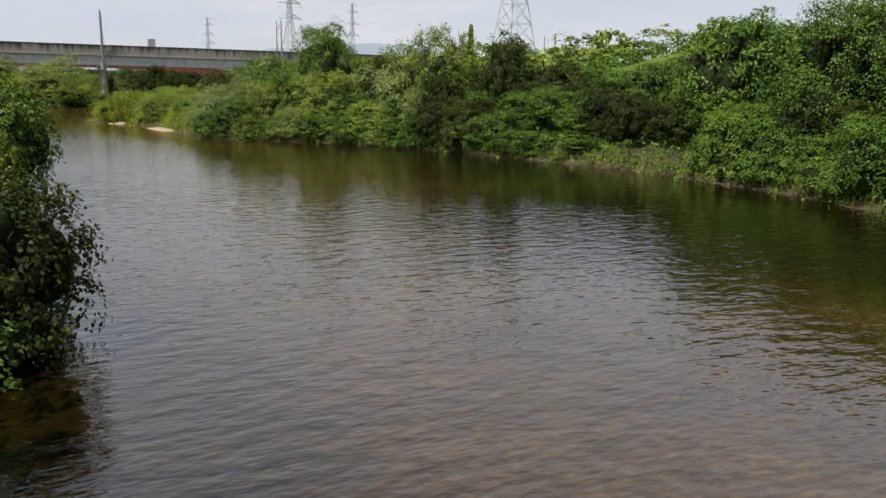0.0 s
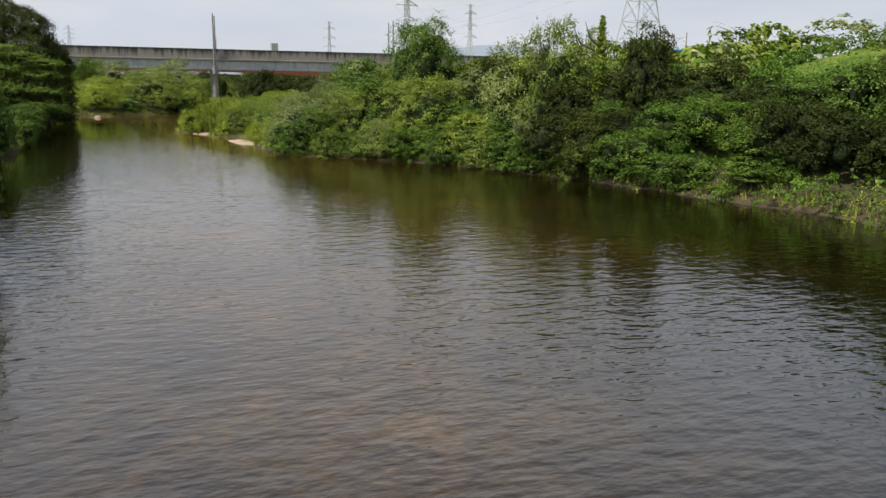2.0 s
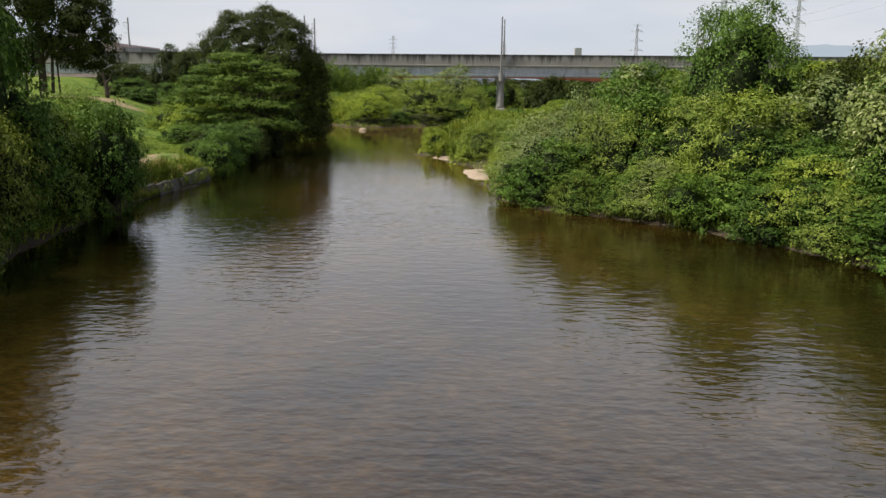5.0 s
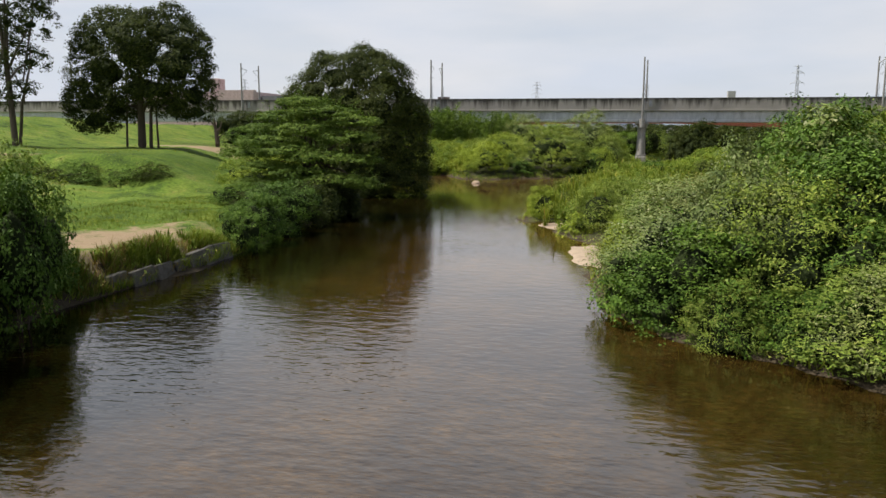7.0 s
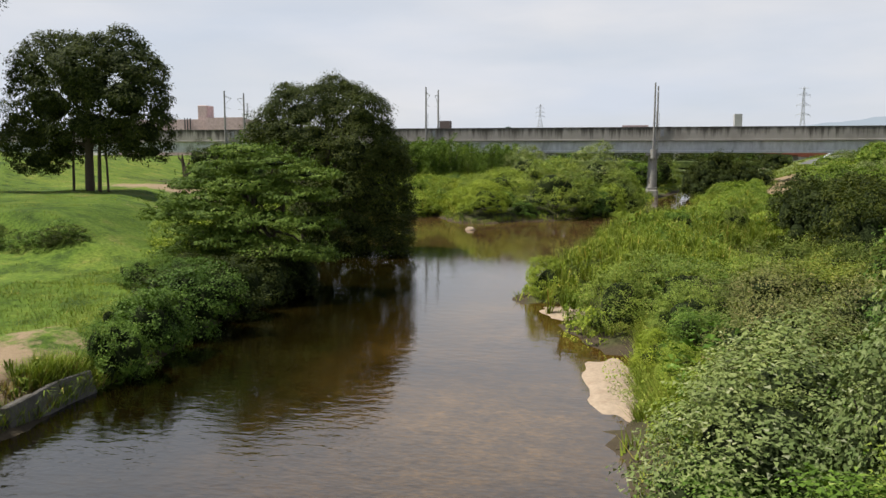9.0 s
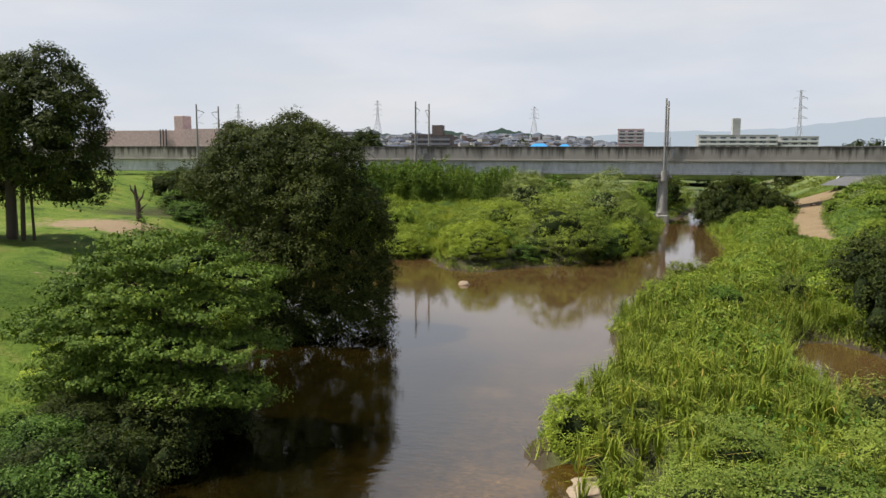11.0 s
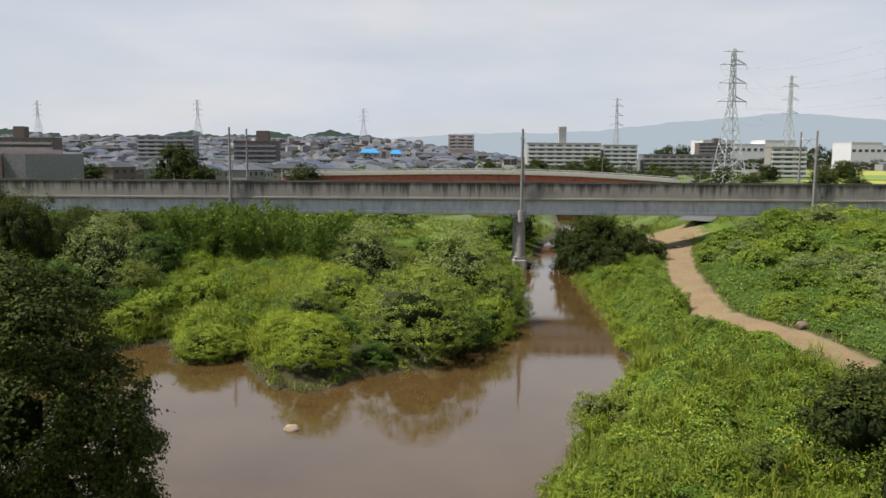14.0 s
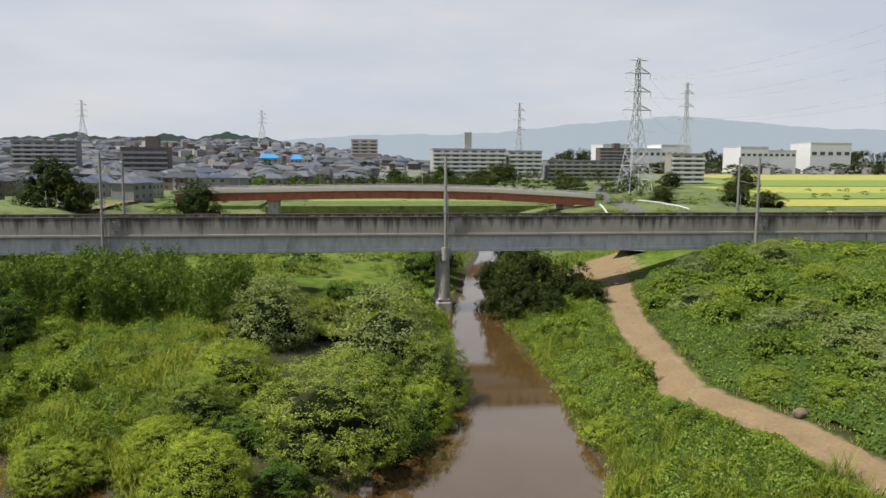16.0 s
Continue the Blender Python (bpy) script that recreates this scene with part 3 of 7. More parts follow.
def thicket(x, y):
    """Where the ground is darkened for the shade of growth too thick for grass."""
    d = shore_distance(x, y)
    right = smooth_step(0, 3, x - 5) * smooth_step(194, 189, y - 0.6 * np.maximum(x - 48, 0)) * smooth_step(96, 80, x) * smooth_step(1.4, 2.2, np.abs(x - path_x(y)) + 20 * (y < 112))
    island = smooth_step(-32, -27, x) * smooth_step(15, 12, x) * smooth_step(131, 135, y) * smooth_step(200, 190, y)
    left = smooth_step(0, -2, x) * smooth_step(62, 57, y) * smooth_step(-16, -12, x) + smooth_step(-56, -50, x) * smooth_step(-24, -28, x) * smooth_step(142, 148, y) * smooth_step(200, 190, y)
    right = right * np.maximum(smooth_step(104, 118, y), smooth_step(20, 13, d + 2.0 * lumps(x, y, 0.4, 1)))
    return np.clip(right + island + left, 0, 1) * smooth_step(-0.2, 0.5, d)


def spaced(a, b, fine_a, fine_b, step, grow=1.16):
    mid = list(np.arange(fine_a, fine_b + 1e-6, step))
    out, s, v = [], step, fine_b
    while v < b:
        s *= grow
        v = min(v + s, b)
        out.append(v)
    pre, s, v = [], step, fine_a
    while v > a:
        s *= grow
        v = max(v - s, a)
        pre.append(v)
    return np.array(pre[::-1] + mid + out)


def build_ground():
    xs, ys = spaced(-4600, 4600, -75, 75, 1.0), spaced(-900, 4800, -20, 240, 1.0)
    gx, gy = np.meshgrid(xs, ys)
    x, y = gx.ravel(), gy.ravel()
    z = ground_z(x, y)
    nx, ny = len(xs), len(ys)
    i = (np.arange(ny - 1)[:, None] * nx + np.arange(nx - 1)[None]).ravel()
    faces = np.stack([i, i + 1, i + 1 + nx, i + nx], 1)
    me = bpy.data.meshes.new("ground")
    me.vertices.add(len(x))
    me.vertices.foreach_set("co", np.stack([x, y, z], 1).astype(np.float32).ravel())
    me.loops.add(faces.size)
    me.loops.foreach_set("vertex_index", faces.astype(np.int32).ravel())
    me.polygons.add(len(faces))
    me.polygons.foreach_set("loop_start", (np.arange(len(faces)) * 4).astype(np.int32))
    me.polygons.foreach_set("loop_total", np.full(len(faces), 4, np.int32))
    me.materials.append(GROUND)
    me.update(calc_edges=True)
    at = me.attributes.new("bare", "FLOAT", "POINT")
    at.data.foreach_set("value", bare_soil(x, y).astype(np.float32))
    at = me.attributes.new("dark_edge", "FLOAT", "POINT")
    at.data.foreach_set("value", smooth_step(1.5, 0.5, shore_distance(x, y) + 0.4 * lumps(x, y, 1.1, 3.0)).astype(np.float32))
    at = me.attributes.new("thicket_shade", "FLOAT", "POINT")
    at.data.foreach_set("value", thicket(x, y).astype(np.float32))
    at = me.attributes.new("town", "FLOAT", "POINT")
    at.data.foreach_set("value", (smooth_step(470, 520, y) * smooth_step(40, -10, x - 0.02 * y) + 0.5 * smooth_step(640, 700, y) + 0.22 * smooth_step(215, 260, y)).clip(0, 1).astype(np.float32))
    me.polygons.foreach_set("use_smooth", [True] * len(faces))
    ob = new("ground", me)
    tagged(ob, "grassy river banks, levees and fields with bare sandy patches", "ground", kind="structure")


build_ground()
bm = bmesh.new()
bmesh.ops.create_grid(bm, x_segments=75, y_segments=205, size=1.0)
for v in bm.verts:
    v.co = Vector((-5 + v.co.x * 75, 125 + v.co.y * 205, 0.0))
water = tagged(part("water", bm, WATER), "brown shallow river water with wind ripples, reflecting sky", "river", kind="structure")
wx, wy = np.array([v.co[:2] for v in water.data.vertices]).T
# the bed: shoals in the middle and by the sand bars
# outer bend, left bank and big tree: their reflection and shade painted dark
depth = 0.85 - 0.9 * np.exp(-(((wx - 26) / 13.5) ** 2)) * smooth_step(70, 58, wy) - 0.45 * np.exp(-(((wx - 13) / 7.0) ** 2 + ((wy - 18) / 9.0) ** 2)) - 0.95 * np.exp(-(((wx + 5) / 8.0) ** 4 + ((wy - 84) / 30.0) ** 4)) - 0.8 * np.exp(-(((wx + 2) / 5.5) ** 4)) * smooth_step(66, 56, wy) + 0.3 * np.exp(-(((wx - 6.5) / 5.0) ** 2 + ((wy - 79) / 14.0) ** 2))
water.data.attributes.new("shoal_shade", "FLOAT", "POINT").data.foreach_set("value", np.clip(depth, 0, 1).astype(np.float32))
water.data.attributes.new("silt", "FLOAT", "POINT").data.foreach_set("value", (smooth_step(98, 122, wy + 0.9 * (wx + 1))).astype(np.float32))


# ---- the railway viaduct ----
DECK_Y0, DECK_Y1 = 191.0, 196.4
TOP, LIP, SOFFIT = 12.15, 9.9, 7.75
SPAN = 40.0
JOINTS = [15.0 + SPAN * k for k in range(-6, 6)]


def viaduct_span(x0, x1):
    root = new("viaduct_span")
    g = 0.03
    x0, x1 = x0 + g, x1 - g
    for y0, y1, side in ((DECK_Y0, DECK_Y0 + 0.22, 1), (DECK_Y1 - 0.22, DECK_Y1, -1)):
        # parapet wall of cast panels, a coping proud of it, and a drip edge below
        n = 10
        w = (x1 - x0) / n
        for k in range(n):
            part("parapet_panel", box(x0 + k * w + 0.005, x0 + (k + 1) * w - 0.005, y0, y1, LIP + 0.18, TOP - 0.12, 0.008), CONCRETE, root)
        part("coping", box(x0, x1, y0 - 0.05, y1 + 0.05, TOP - 0.12, TOP, 0.02), COPING, root, "dark coping")
        part("edge_beam", box(x0, x1, y0 - 0.12 * (side == 1), y1 + 0.12 * (side == -1), LIP - 0.12, LIP + 0.18, 0.03), CONCRETE, root)
    part("deck_slab", box(x0, x1, DECK_Y0 + 0.25, DECK_Y1 - 0.25, LIP - 0.1, LIP + 0.2), CONCRETE, root)
    for y in (DECK_Y0 + 0.45, DECK_Y0 + 2.4, DECK_Y1 - 1.2):
        bm = bmesh.new()
        add_box(bm, x0, x1, y, y + 0.5, SOFFIT + 0.45, LIP - 0.1)
        add_box(bm, x0, x1, y - 0.16, y + 0.66, SOFFIT, SOFFIT + 0.45, 0.06)
        part("girder", bm, GIRDER, root)
    k = 1
    while x0 + 8 * k < x1 - 3:
        xx = x0 + 8 * k
        part("stiffener", box(xx - 0.12, xx + 0.12, DECK_Y0 + 0.30, DECK_Y0 + 0.45, SOFFIT + 0.46, LIP - 0.12, 0.02), GIRDER, root)
        part("cross_beam", box(xx - 0.15, xx + 0.15, DECK_Y0 + 1.0, DECK_Y1 - 1.3, SOFFIT + 0.5, LIP - 0.12), GIRDER, root)
        k += 1
    for y in (DECK_Y0 + 2.1, DECK_Y0 + 3.2):
        part("rail", box(x0, x1, y, y + 0.07, LIP + 0.35, LIP + 0.5), STEEL, root)
    for y in (DECK_Y0 + 1.4,):
        part("ballast", box(x0, x1, y, y + 2.5, LIP + 0.19, LIP + 0.36, 0.1), STONE, root)
    return tagged(root, "grey concrete railway viaduct span with weathered parapet and girders", "viaduct", "viaduct spans")


def viaduct_pier(x, base, wide):
    root = new("viaduct_pier")
    bm = bmesh.new()
    r = wide / 2
    prof = []
    y0, y1 = DECK_Y0 + 0.35 + r, DECK_Y1 - 0.6 - r
    for zz, k in ((base, 1.0), (SOFFIT - 1.3, 1.0 if wide > 2 else 0.82), (SOFFIT - 0.25, 1.0)):
        ring = []
        for s in range(24):
            a = 2 * math.pi * s / 24
            ring.append(bm.verts.new((x + r * k * math.cos(a), (y1 if math.sin(a) >= 0 else y0) + r * k * math.sin(a), zz)))
        prof.append(ring)
    for s, t in zip(prof, prof[1:]):
        for k in range(24):
            bm.faces.new((s[k], s[(k + 1) % 24], t[(k + 1) % 24], t[k]))
    bm.faces.new(prof[-1])
    part("shaft", bm, PIER, root)
    part("bearing_cap", box(x - r - 0.35, x + r + 0.35, DECK_Y0 + 0.2, DECK_Y1 - 0.5, SOFFIT - 0.5, SOFFIT - 0.02, 0.08), PIER, root)
    if base < 0:
        bm = bmesh.new()
        for zz0, zz1, rr in ((base, 1.55, r + 0.16), (1.55, 1.85, r + 0.06)):
            add_box(bm, x - rr, x + rr, y0 - rr, y1 + rr, zz0, zz1, 0.25)
        part("footing", bm, PIER, root, "pale water-stained footing")
    return tagged(root, "rounded concrete viaduct pier with water stains", "bridge pier", "viaduct piers")


def line_mast(x, y, side, foot):
    """A catenary mast on a bracket outside the parapet, with arms, wires' fittings and a ladder platform."""
    root = new("line_mast")
    part("bracket", bar((x, y, foot - 1.55), (x, y, foot), 0.42, 0.52, 14), PIER, root, "concrete collar")
    part("mast", bar((x, y, foot), (x, y, 19.5), 0.19, 0.13, 12), POLE, root)
    part("mast_band", bar((x, y, TOP + 0.5), (x, y, TOP + 0.7), 0.22, 0.22, 12), STEEL, root)
    part("cross_arm", bar((x, y, 18.6), (x, y + side * 2.6, 18.2), 0.05), STEEL, root)
    part("arm_brace", bar((x, y, 16.8), (x, y + side * 2.6, 18.2), 0.035), STEEL, root)
    part("steady_arm", bar((x, y, 16.4), (x, y + side * 2.4, 16.2), 0.035), STEEL, root)
    part("insulator", bar((x, y + side * 0.35, 18.5), (x, y + side * 0.9, 18.4), 0.1, 0.1, 8), WHITE, root)
    part("down_conduit", bar((x + 0.32, y + side * 0.1, foot - 0.3), (x + 0.32, y + side * 0.1, TOP + 2.6), 0.035), STEEL, root)
    return tagged(root, "tall grey overhead line mast on the viaduct edge", "mast", "overhead line masts")


def ladder_box(x, y):
    root = new("refuge_platform")
    part("cage", box(x - 0.28, x + 0.28, y - 0.35, y, 10.55, 10.75, 0.02), STEEL, root)
    for dx in (-0.28, 0.28):
        part("upright", bar((x + dx, y - 0.32, 10.6), (x + dx, y - 0.32, 11.9), 0.035), STEEL, root)
        part("stringer", bar((x - 0.85 + dx * 0.8, y - 0.2, 6.9), (x - 0.85 + dx * 0.8, y - 0.2, 11.6), 0.045), STEEL, root)
    for k in range(13):
        part("rung", bar((x - 1.07, y - 0.2, 7.0 + 0.36 * k), (x - 0.63, y - 0.2, 7.0 + 0.36 * k), 0.03, 0.03, 5), STEEL, root)
    part("top_rail", bar((x - 0.28, y - 0.32, 11.88), (x + 0.28, y - 0.32, 11.88), 0.03), STEEL, root)
    part("panel", box(x - 0.22, x + 0.22, y - 0.12, y - 0.06, 10.8, 11.7, 0.01), STEEL, root)
    return tagged(root, "grey steel refuge platform with ladder on the parapet", "platform", "refuge platforms")


for xa, xb in zip(JOINTS, JOINTS[1:]):
    viaduct_span(xa, xb)
for x in JOINTS:
    if x == 15.0:
        viaduct_pier(x, -1.2, 1.75)
    else:
        viaduct_pier(x, gz(x, 195) - 0.8, 1.9)
    line_mast(x, DECK_Y0 - 0.55, 1, 8.35 if x < 40 else 8.0)
    line_mast(x + 0.7, DECK_Y1 + 0.55, -1, 8.3)
    ladder_box(x + 1.35, DECK_Y0 - 0.01)


# ---- the red road bridge beyond ----
def red_bridge():
    root = new("road_bridge")
    a, b = Vector((-38, 289, 0)), Vector((66, 291, 0))
    u = (b - a).normalized()
    v = Vector((-u.y, u.x, 0))
    ln = (b - a).length

    def beam(name, s0, s1, o0, o1, z0, z1, mat, bev=0.0, label=""):
        bm = box(s0, s1, o0, o1, z0, z1, bev)
        for q in bm.verts:
            arch = float(np.interp(q.co.x, [0, 23, 40, 52, 64, 78, 95, 104], [0.95, 1.35, 1.62, 1.7, 1.6, 1.2, 0.3, -0.3]))
            p = a + u * q.co.x + v * q.co.y
            q.co = Vector((p.x, p.y, q.co.z + arch))
        return part(name, bm, mat, root, label)

    n = 16
    for k in range(n):
        s0, s1 = ln * k / n, ln * (k + 1) / n
        beam("deck", s0, s1, -0.2, 8.2, 9.15, 9.5, CONCRETE)
        for o in (0.4, 4.0, 7.2):
            beam("girder", s0, s1, o, o + 0.35, 7.3, 9.13, RED)
        beam("parapet", s0, s1, -0.25, 0.05, 9.3, 10.15, BEIGE)
        beam("parapet", s0, s1, 7.95, 8.25, 9.3, 10.15, BEIGE)
        for z in (10.2, 10.6):
            beam("railing", s0, s1, -0.1, 0.0, z, z + 0.09, WHITE)
            beam("railing", s0, s1, 8.0, 8.1, z, z + 0.09, WHITE)
        for j in range(4):
            s = s0 + (s1 - s0) * j / 4
            beam("rail_post", s, s + 0.1, -0.12, 0.02, 9.9, 10.68, WHITE)
    for s in (23.0, 57.0):
        beam("hinge_frame", s - 1.6, s - 0.5, 0.25, 0.42, 7.2, 9.14, RED, 0.0, "brighter red splice plates")
        beam("hinge_frame", s + 0.7, s + 1.8, 0.25, 0.42, 7.2, 9.14, RED, 0.0, "brighter red splice plates")
    for s in (23.0, 97.0):
        beam("pier", s - 1.3, s + 1.3, 0.6, 7.4, 0.0, 6.9, PIER, 0.2)
        beam("bearing", s - 1.6, s + 1.6, 0.3, 7.6, 6.85, 7.28, RED, 0.1)
    return tagged(root, "long red steel girder road bridge with white railings", "bridge")


red_bridge()


# ---- plants ----
def stems(name, seed, top, spread, n, r, mat, parent):
    rng = np.random.default_rng(seed)
    bm = bmesh.new()
    for k in range(n):
        a = rng.uniform(0, 6.28)
        e = rng.uniform(0.4, 1.0) * spread
        add_limb(bm, [(0.1 * math.cos(a), 0.1 * math.sin(a), -0.3), (0.4 * e * math.cos(a), 0.4 * e * math.sin(a), top * 0.45), (e * math.cos(a + 0.3), e * math.sin(a + 0.3), top * rng.uniform(0.75, 0.95))], [r, r * 0.7, r * 0.3], 5)
    return part(name, bm, mat, parent)


def bush_lobes(rng, r, h, n, dome=False):
    """Rounded lobes of a shrub of radius r and height h that reaches the ground; a dome is full and even, others straggle."""
    out = [(0, 0, h * 0.43, r * 0.86, r * 0.86, h * 0.55)] if dome else [(0, 0, h * 0.46, r * 0.6, r * 0.6, h * 0.46)]
    for k in range(n):
        a = 6.28 * (k + rng.uniform(-0.35, 0.35)) / n
        e = rng.uniform(0.5, 0.74) * r if dome else rng.uniform(0.35, 0.72) * r
        zz = h * (rng.uniform(0.12, 0.36) if dome else rng.uniform(0.16, 0.66))
        rr = r * rng.uniform(0.24, 0.42)
        out.append((e * math.cos(a), e * math.sin(a), zz, rr, rr * rng.uniform(0.8, 1.2), min(zz, h - zz) * rng.uniform(0.55, 0.95) + 0.1))
    for k in range(0 if dome else 3):
        a, e = rng.uniform(0, 6.28), rng.uniform(0.15, 0.5) * r
        out.append((e * math.cos(a), e * math.sin(a), h * rng.uniform(0.68, 0.82), r * 0.28, r * 0.28, h * 0.16))
    return out


LIBRARY = {}
# radius, height, leaves, leaf length and width, clump radius, droop, shoots, shoot length
KINDS = {
    "broad": (2.3, 4.2, LEAF_BROAD, 0.15, 0.11, 0.40, 0.3, 40, 0.6),
    "willow": (2.2, 3.8, LEAF_WILLOW, 0.17, 0.075, 0.36, 0.1, 110, 0.7),
    "light": (1.8, 2.6, LEAF_LIGHT, 0.15, 0.08, 0.32, 0.1, 90, 0.5),
    "pale": (2.2, 4.2, LEAF_PALE, 0.17, 0.11, 0.42, 0.1, 80, 0.7),
    "olive": (1.8, 2.6, LEAF_OLIVE, 0.14, 0.07, 0.34, 0.0, 110, 0.6),
    "sere": (1.8, 2.6, LEAF_SERE, 0.13, 0.055, 0.34, 0.0, 150, 0.75),
    "dark": (2.8, 5.0, LEAF_DARK, 0.19, 0.13, 0.46, 0.3, 50, 0.7),
    "vinewall": (2.4, 4.4, VINE_DARK, 0.17, 0.14, 0.42, 0.3, 50, 0.6),
    "vine": (2.4, 2.4, KUDZU, 0.18, 0.15, 0.42, 0.2, 40, 0.5),
}
# clumps, leaves in a clump, leaf size: for plants the path passes closely, at middle distance and far off
DETAIL = {"near": (240, 24, 0.95), "fine": (420, 30, 0.64), "bank": (280, 26, 0.86), "mid": (210, 24, 1.02), "fringe": (48, 15, 1.5), "thick": (42, 14, 2.3)}


def shrub_kind(kind, variant, detail, size):
    """The first shrub of a kind; later ones are copies of it."""
    r, h, mat, leaf, wide, clump_r, droop, shoots, shoot = KINDS[kind]
    clumps, per, big = DETAIL[detail]
    # a large plant has more leaves, not larger ones
    r, h, clumps, clump_r, shoots = r * size, h * size, int(clumps * size ** 1.75), clump_r * size ** 0.35, int(shoots * size)
    rng = np.random.default_rng(sum(map(ord, kind)) * 7 + variant)
    root = new(SHRUB_NAMES[kind])
    if kind in SOFT and detail == "mid":
        big *= 0.74
    me = crown_mesh("crown", 100 * variant + len(kind), bush_lobes(rng, r, h, 9 + variant % 3, kind in ("willow", "light", "pale")), [mat], clumps, per, leaf * big, wide * big, clump_r, droop=droop, shoots=shoots, shoot=shoot, corners=4 if detail == "near" else 3, sub=4 if size == 1 else 6, soft=kind in SOFT and detail == "mid", core=0.5 if kind in SOFT and detail == "mid" else 0.62)
    ob = new("crown", me)
    ob.parent = root
    stems("stem", variant + 5, h * 0.8, r * 0.6, 5, 0.05, BARK, root)
    return root, r, h


SHRUB_NAMES = {"broad": "shrub", "willow": "willow", "light": "bush", "pale": "silver_shrub", "olive": "scrub_bush", "sere": "faded_bush", "dark": "small_tree", "vine": "vine_mound", "vinewall": "vine_thicket"}
SHRUB_WORDS = {
    "broad": ("dense dark green broad-leaved shrub overgrown with vines", "shrub"),
    "willow": ("soft grey-green willow shrub with narrow leaves", "willow"),
    "light": ("low light green leafy bush on the bank", "bush"),
    "pale": ("silvery pale-leaved shrub with whitish tips", "shrub"),
    "olive": ("olive and yellowish scrubby bush with dry stems", "bush"),
    "sere": ("faded brownish-green bush with thin bare twigs", "bush"),
    "dark": ("dark green dense-leaved tree crown by the water", "tree"),
    "vinewall": ("tall thicket smothered in bright green vine leaves", "thicket"),
    "vine": ("mound of climbing vine leaves, bright green", "vine mound"),
}


GROWTH = {}
SOFT = ("willow", "light", "sere")


def grow(where, kind, x, y, r, top, sink=0.25):
    """One more plant in a growth too thick to tell its plants apart."""
    rng = random.Random(int(x * 131 + y * 17 + r * 7))
    _, r0, h0 = KINDS[kind][0], KINDS[kind][0], KINDS[kind][1]
    z = gz(x, y)
    k = r / r0
    m = pose(x, y, z - sink, 0, 0, rng.uniform(0, 360)) @ Matrix.Diagonal((k, k * rng.uniform(0.88, 1.12), (max(top - z, 0.6) + sink) / h0, 1))
    GROWTH.setdefault(where, []).append((kind, rng.randrange(3), m))


def build_growth(where, label, category):
    """All plants of a growth as one mesh."""
    cache, verts, loops, totals, mats, idx, base = {}, [], [], [], [], [], 0
    for kind, variant, m in GROWTH[where]:
        if (kind, variant) not in cache:
            r, h, mat, leaf, wide, clump_r, droop, _, _ = KINDS[kind]
            clumps, per, big = DETAIL["fringe" if where == "bank_fringe" else "thick"]
            rng = np.random.default_rng(sum(map(ord, kind)) * 7 + variant)
            me = crown_mesh("growth", 100 * variant + len(kind), bush_lobes(rng, r, h, 9 + variant % 3, kind in ("willow", "light", "pale")), [mat], clumps, per, leaf * big, wide * big, clump_r * 1.2, droop=droop, sub=2, core=0)
            co = np.empty(len(me.vertices) * 3)
            me.vertices.foreach_get("co", co)
            li = np.empty(len(me.loops), np.int32)
            me.loops.foreach_get("vertex_index", li)
            lt = np.empty(len(me.polygons), np.int32)
            me.polygons.foreach_get("loop_total", lt)
            bpy.data.meshes.remove(me)
            cache[kind, variant] = (co.reshape(-1, 3), li, lt)
        co, li, lt = cache[kind, variant]
        mm = np.array(m)
        verts.append(co @ mm[:3, :3].T + mm[:3, 3])
        loops.append(li + base)
        totals.append(lt)
        mat = KINDS[kind][2]
        if mat not in mats:
            mats.append(mat)
        idx.append(np.full(len(lt), mats.index(mat)))
        base += len(co)
    co, li, lt, ix = np.concatenate(verts), np.concatenate(loops), np.concatenate(totals), np.concatenate(idx)
    me = bpy.data.meshes.new(where)
    me.vertices.add(len(co))
    me.vertices.foreach_set("co", co.astype(np.float32).ravel())
    me.loops.add(len(li))
    me.loops.foreach_set("vertex_index", li.astype(np.int32))
    me.polygons.add(len(lt))
    me.polygons.foreach_set("loop_start", (np.cumsum(lt) - lt).astype(np.int32))
    me.polygons.foreach_set("loop_total", lt.astype(np.int32))
    for mat in mats:
        me.materials.append(mat)
    me.polygons.foreach_set("material_index", ix.astype(np.int32))
    me.update(calc_edges=True)
    return tagged(new(where, me), label, category, kind="stuff")


def shrub(kind, x, y, r, top, turn=None, sink=0.25, detail=None):
    """A shrub at x, y with radius r, whose crown reaches the height top above the river."""
    if detail == "far":
        return grow("distant_trees" if y > 300 else "back_scrub", kind, x, y, r, top)
    rng = random.Random(int(x * 131 + y * 17 + r * 7))
    variant = rng.randrange(3)
    z = gz(x, y)
    detail = detail or ("near" if y < 36 else "fine" if 59 < y < 88 and 8 < x < 20 else "bank" if y < 104 else "mid")
    size = 1.7 if r / KINDS[kind][0] > 1.3 and y < 200 else 1.0
    key = (kind, variant, detail, size)
    first = key not in LIBRARY
    if first:
        LIBRARY[key] = shrub_kind(kind, variant, detail, size)
    root, r0, h0 = LIBRARY[key]
    a = rng.uniform(0, 360) if turn is None else turn
    h = max(top - z, 0.8)
    k = r / r0
    m = pose(x, y, z - sink, 0, 0, a) @ Matrix.Diagonal((k, k * rng.uniform(0.88, 1.12), (h + sink) / h0, 1))
    if first:
        root.matrix_basis = m
        ob = root
        tagged(ob, *SHRUB_WORDS[kind], group=kind + " shrubs")
    else:
        ob = copy_thing(root, m)
        ob.matrix_basis = m
    return ob


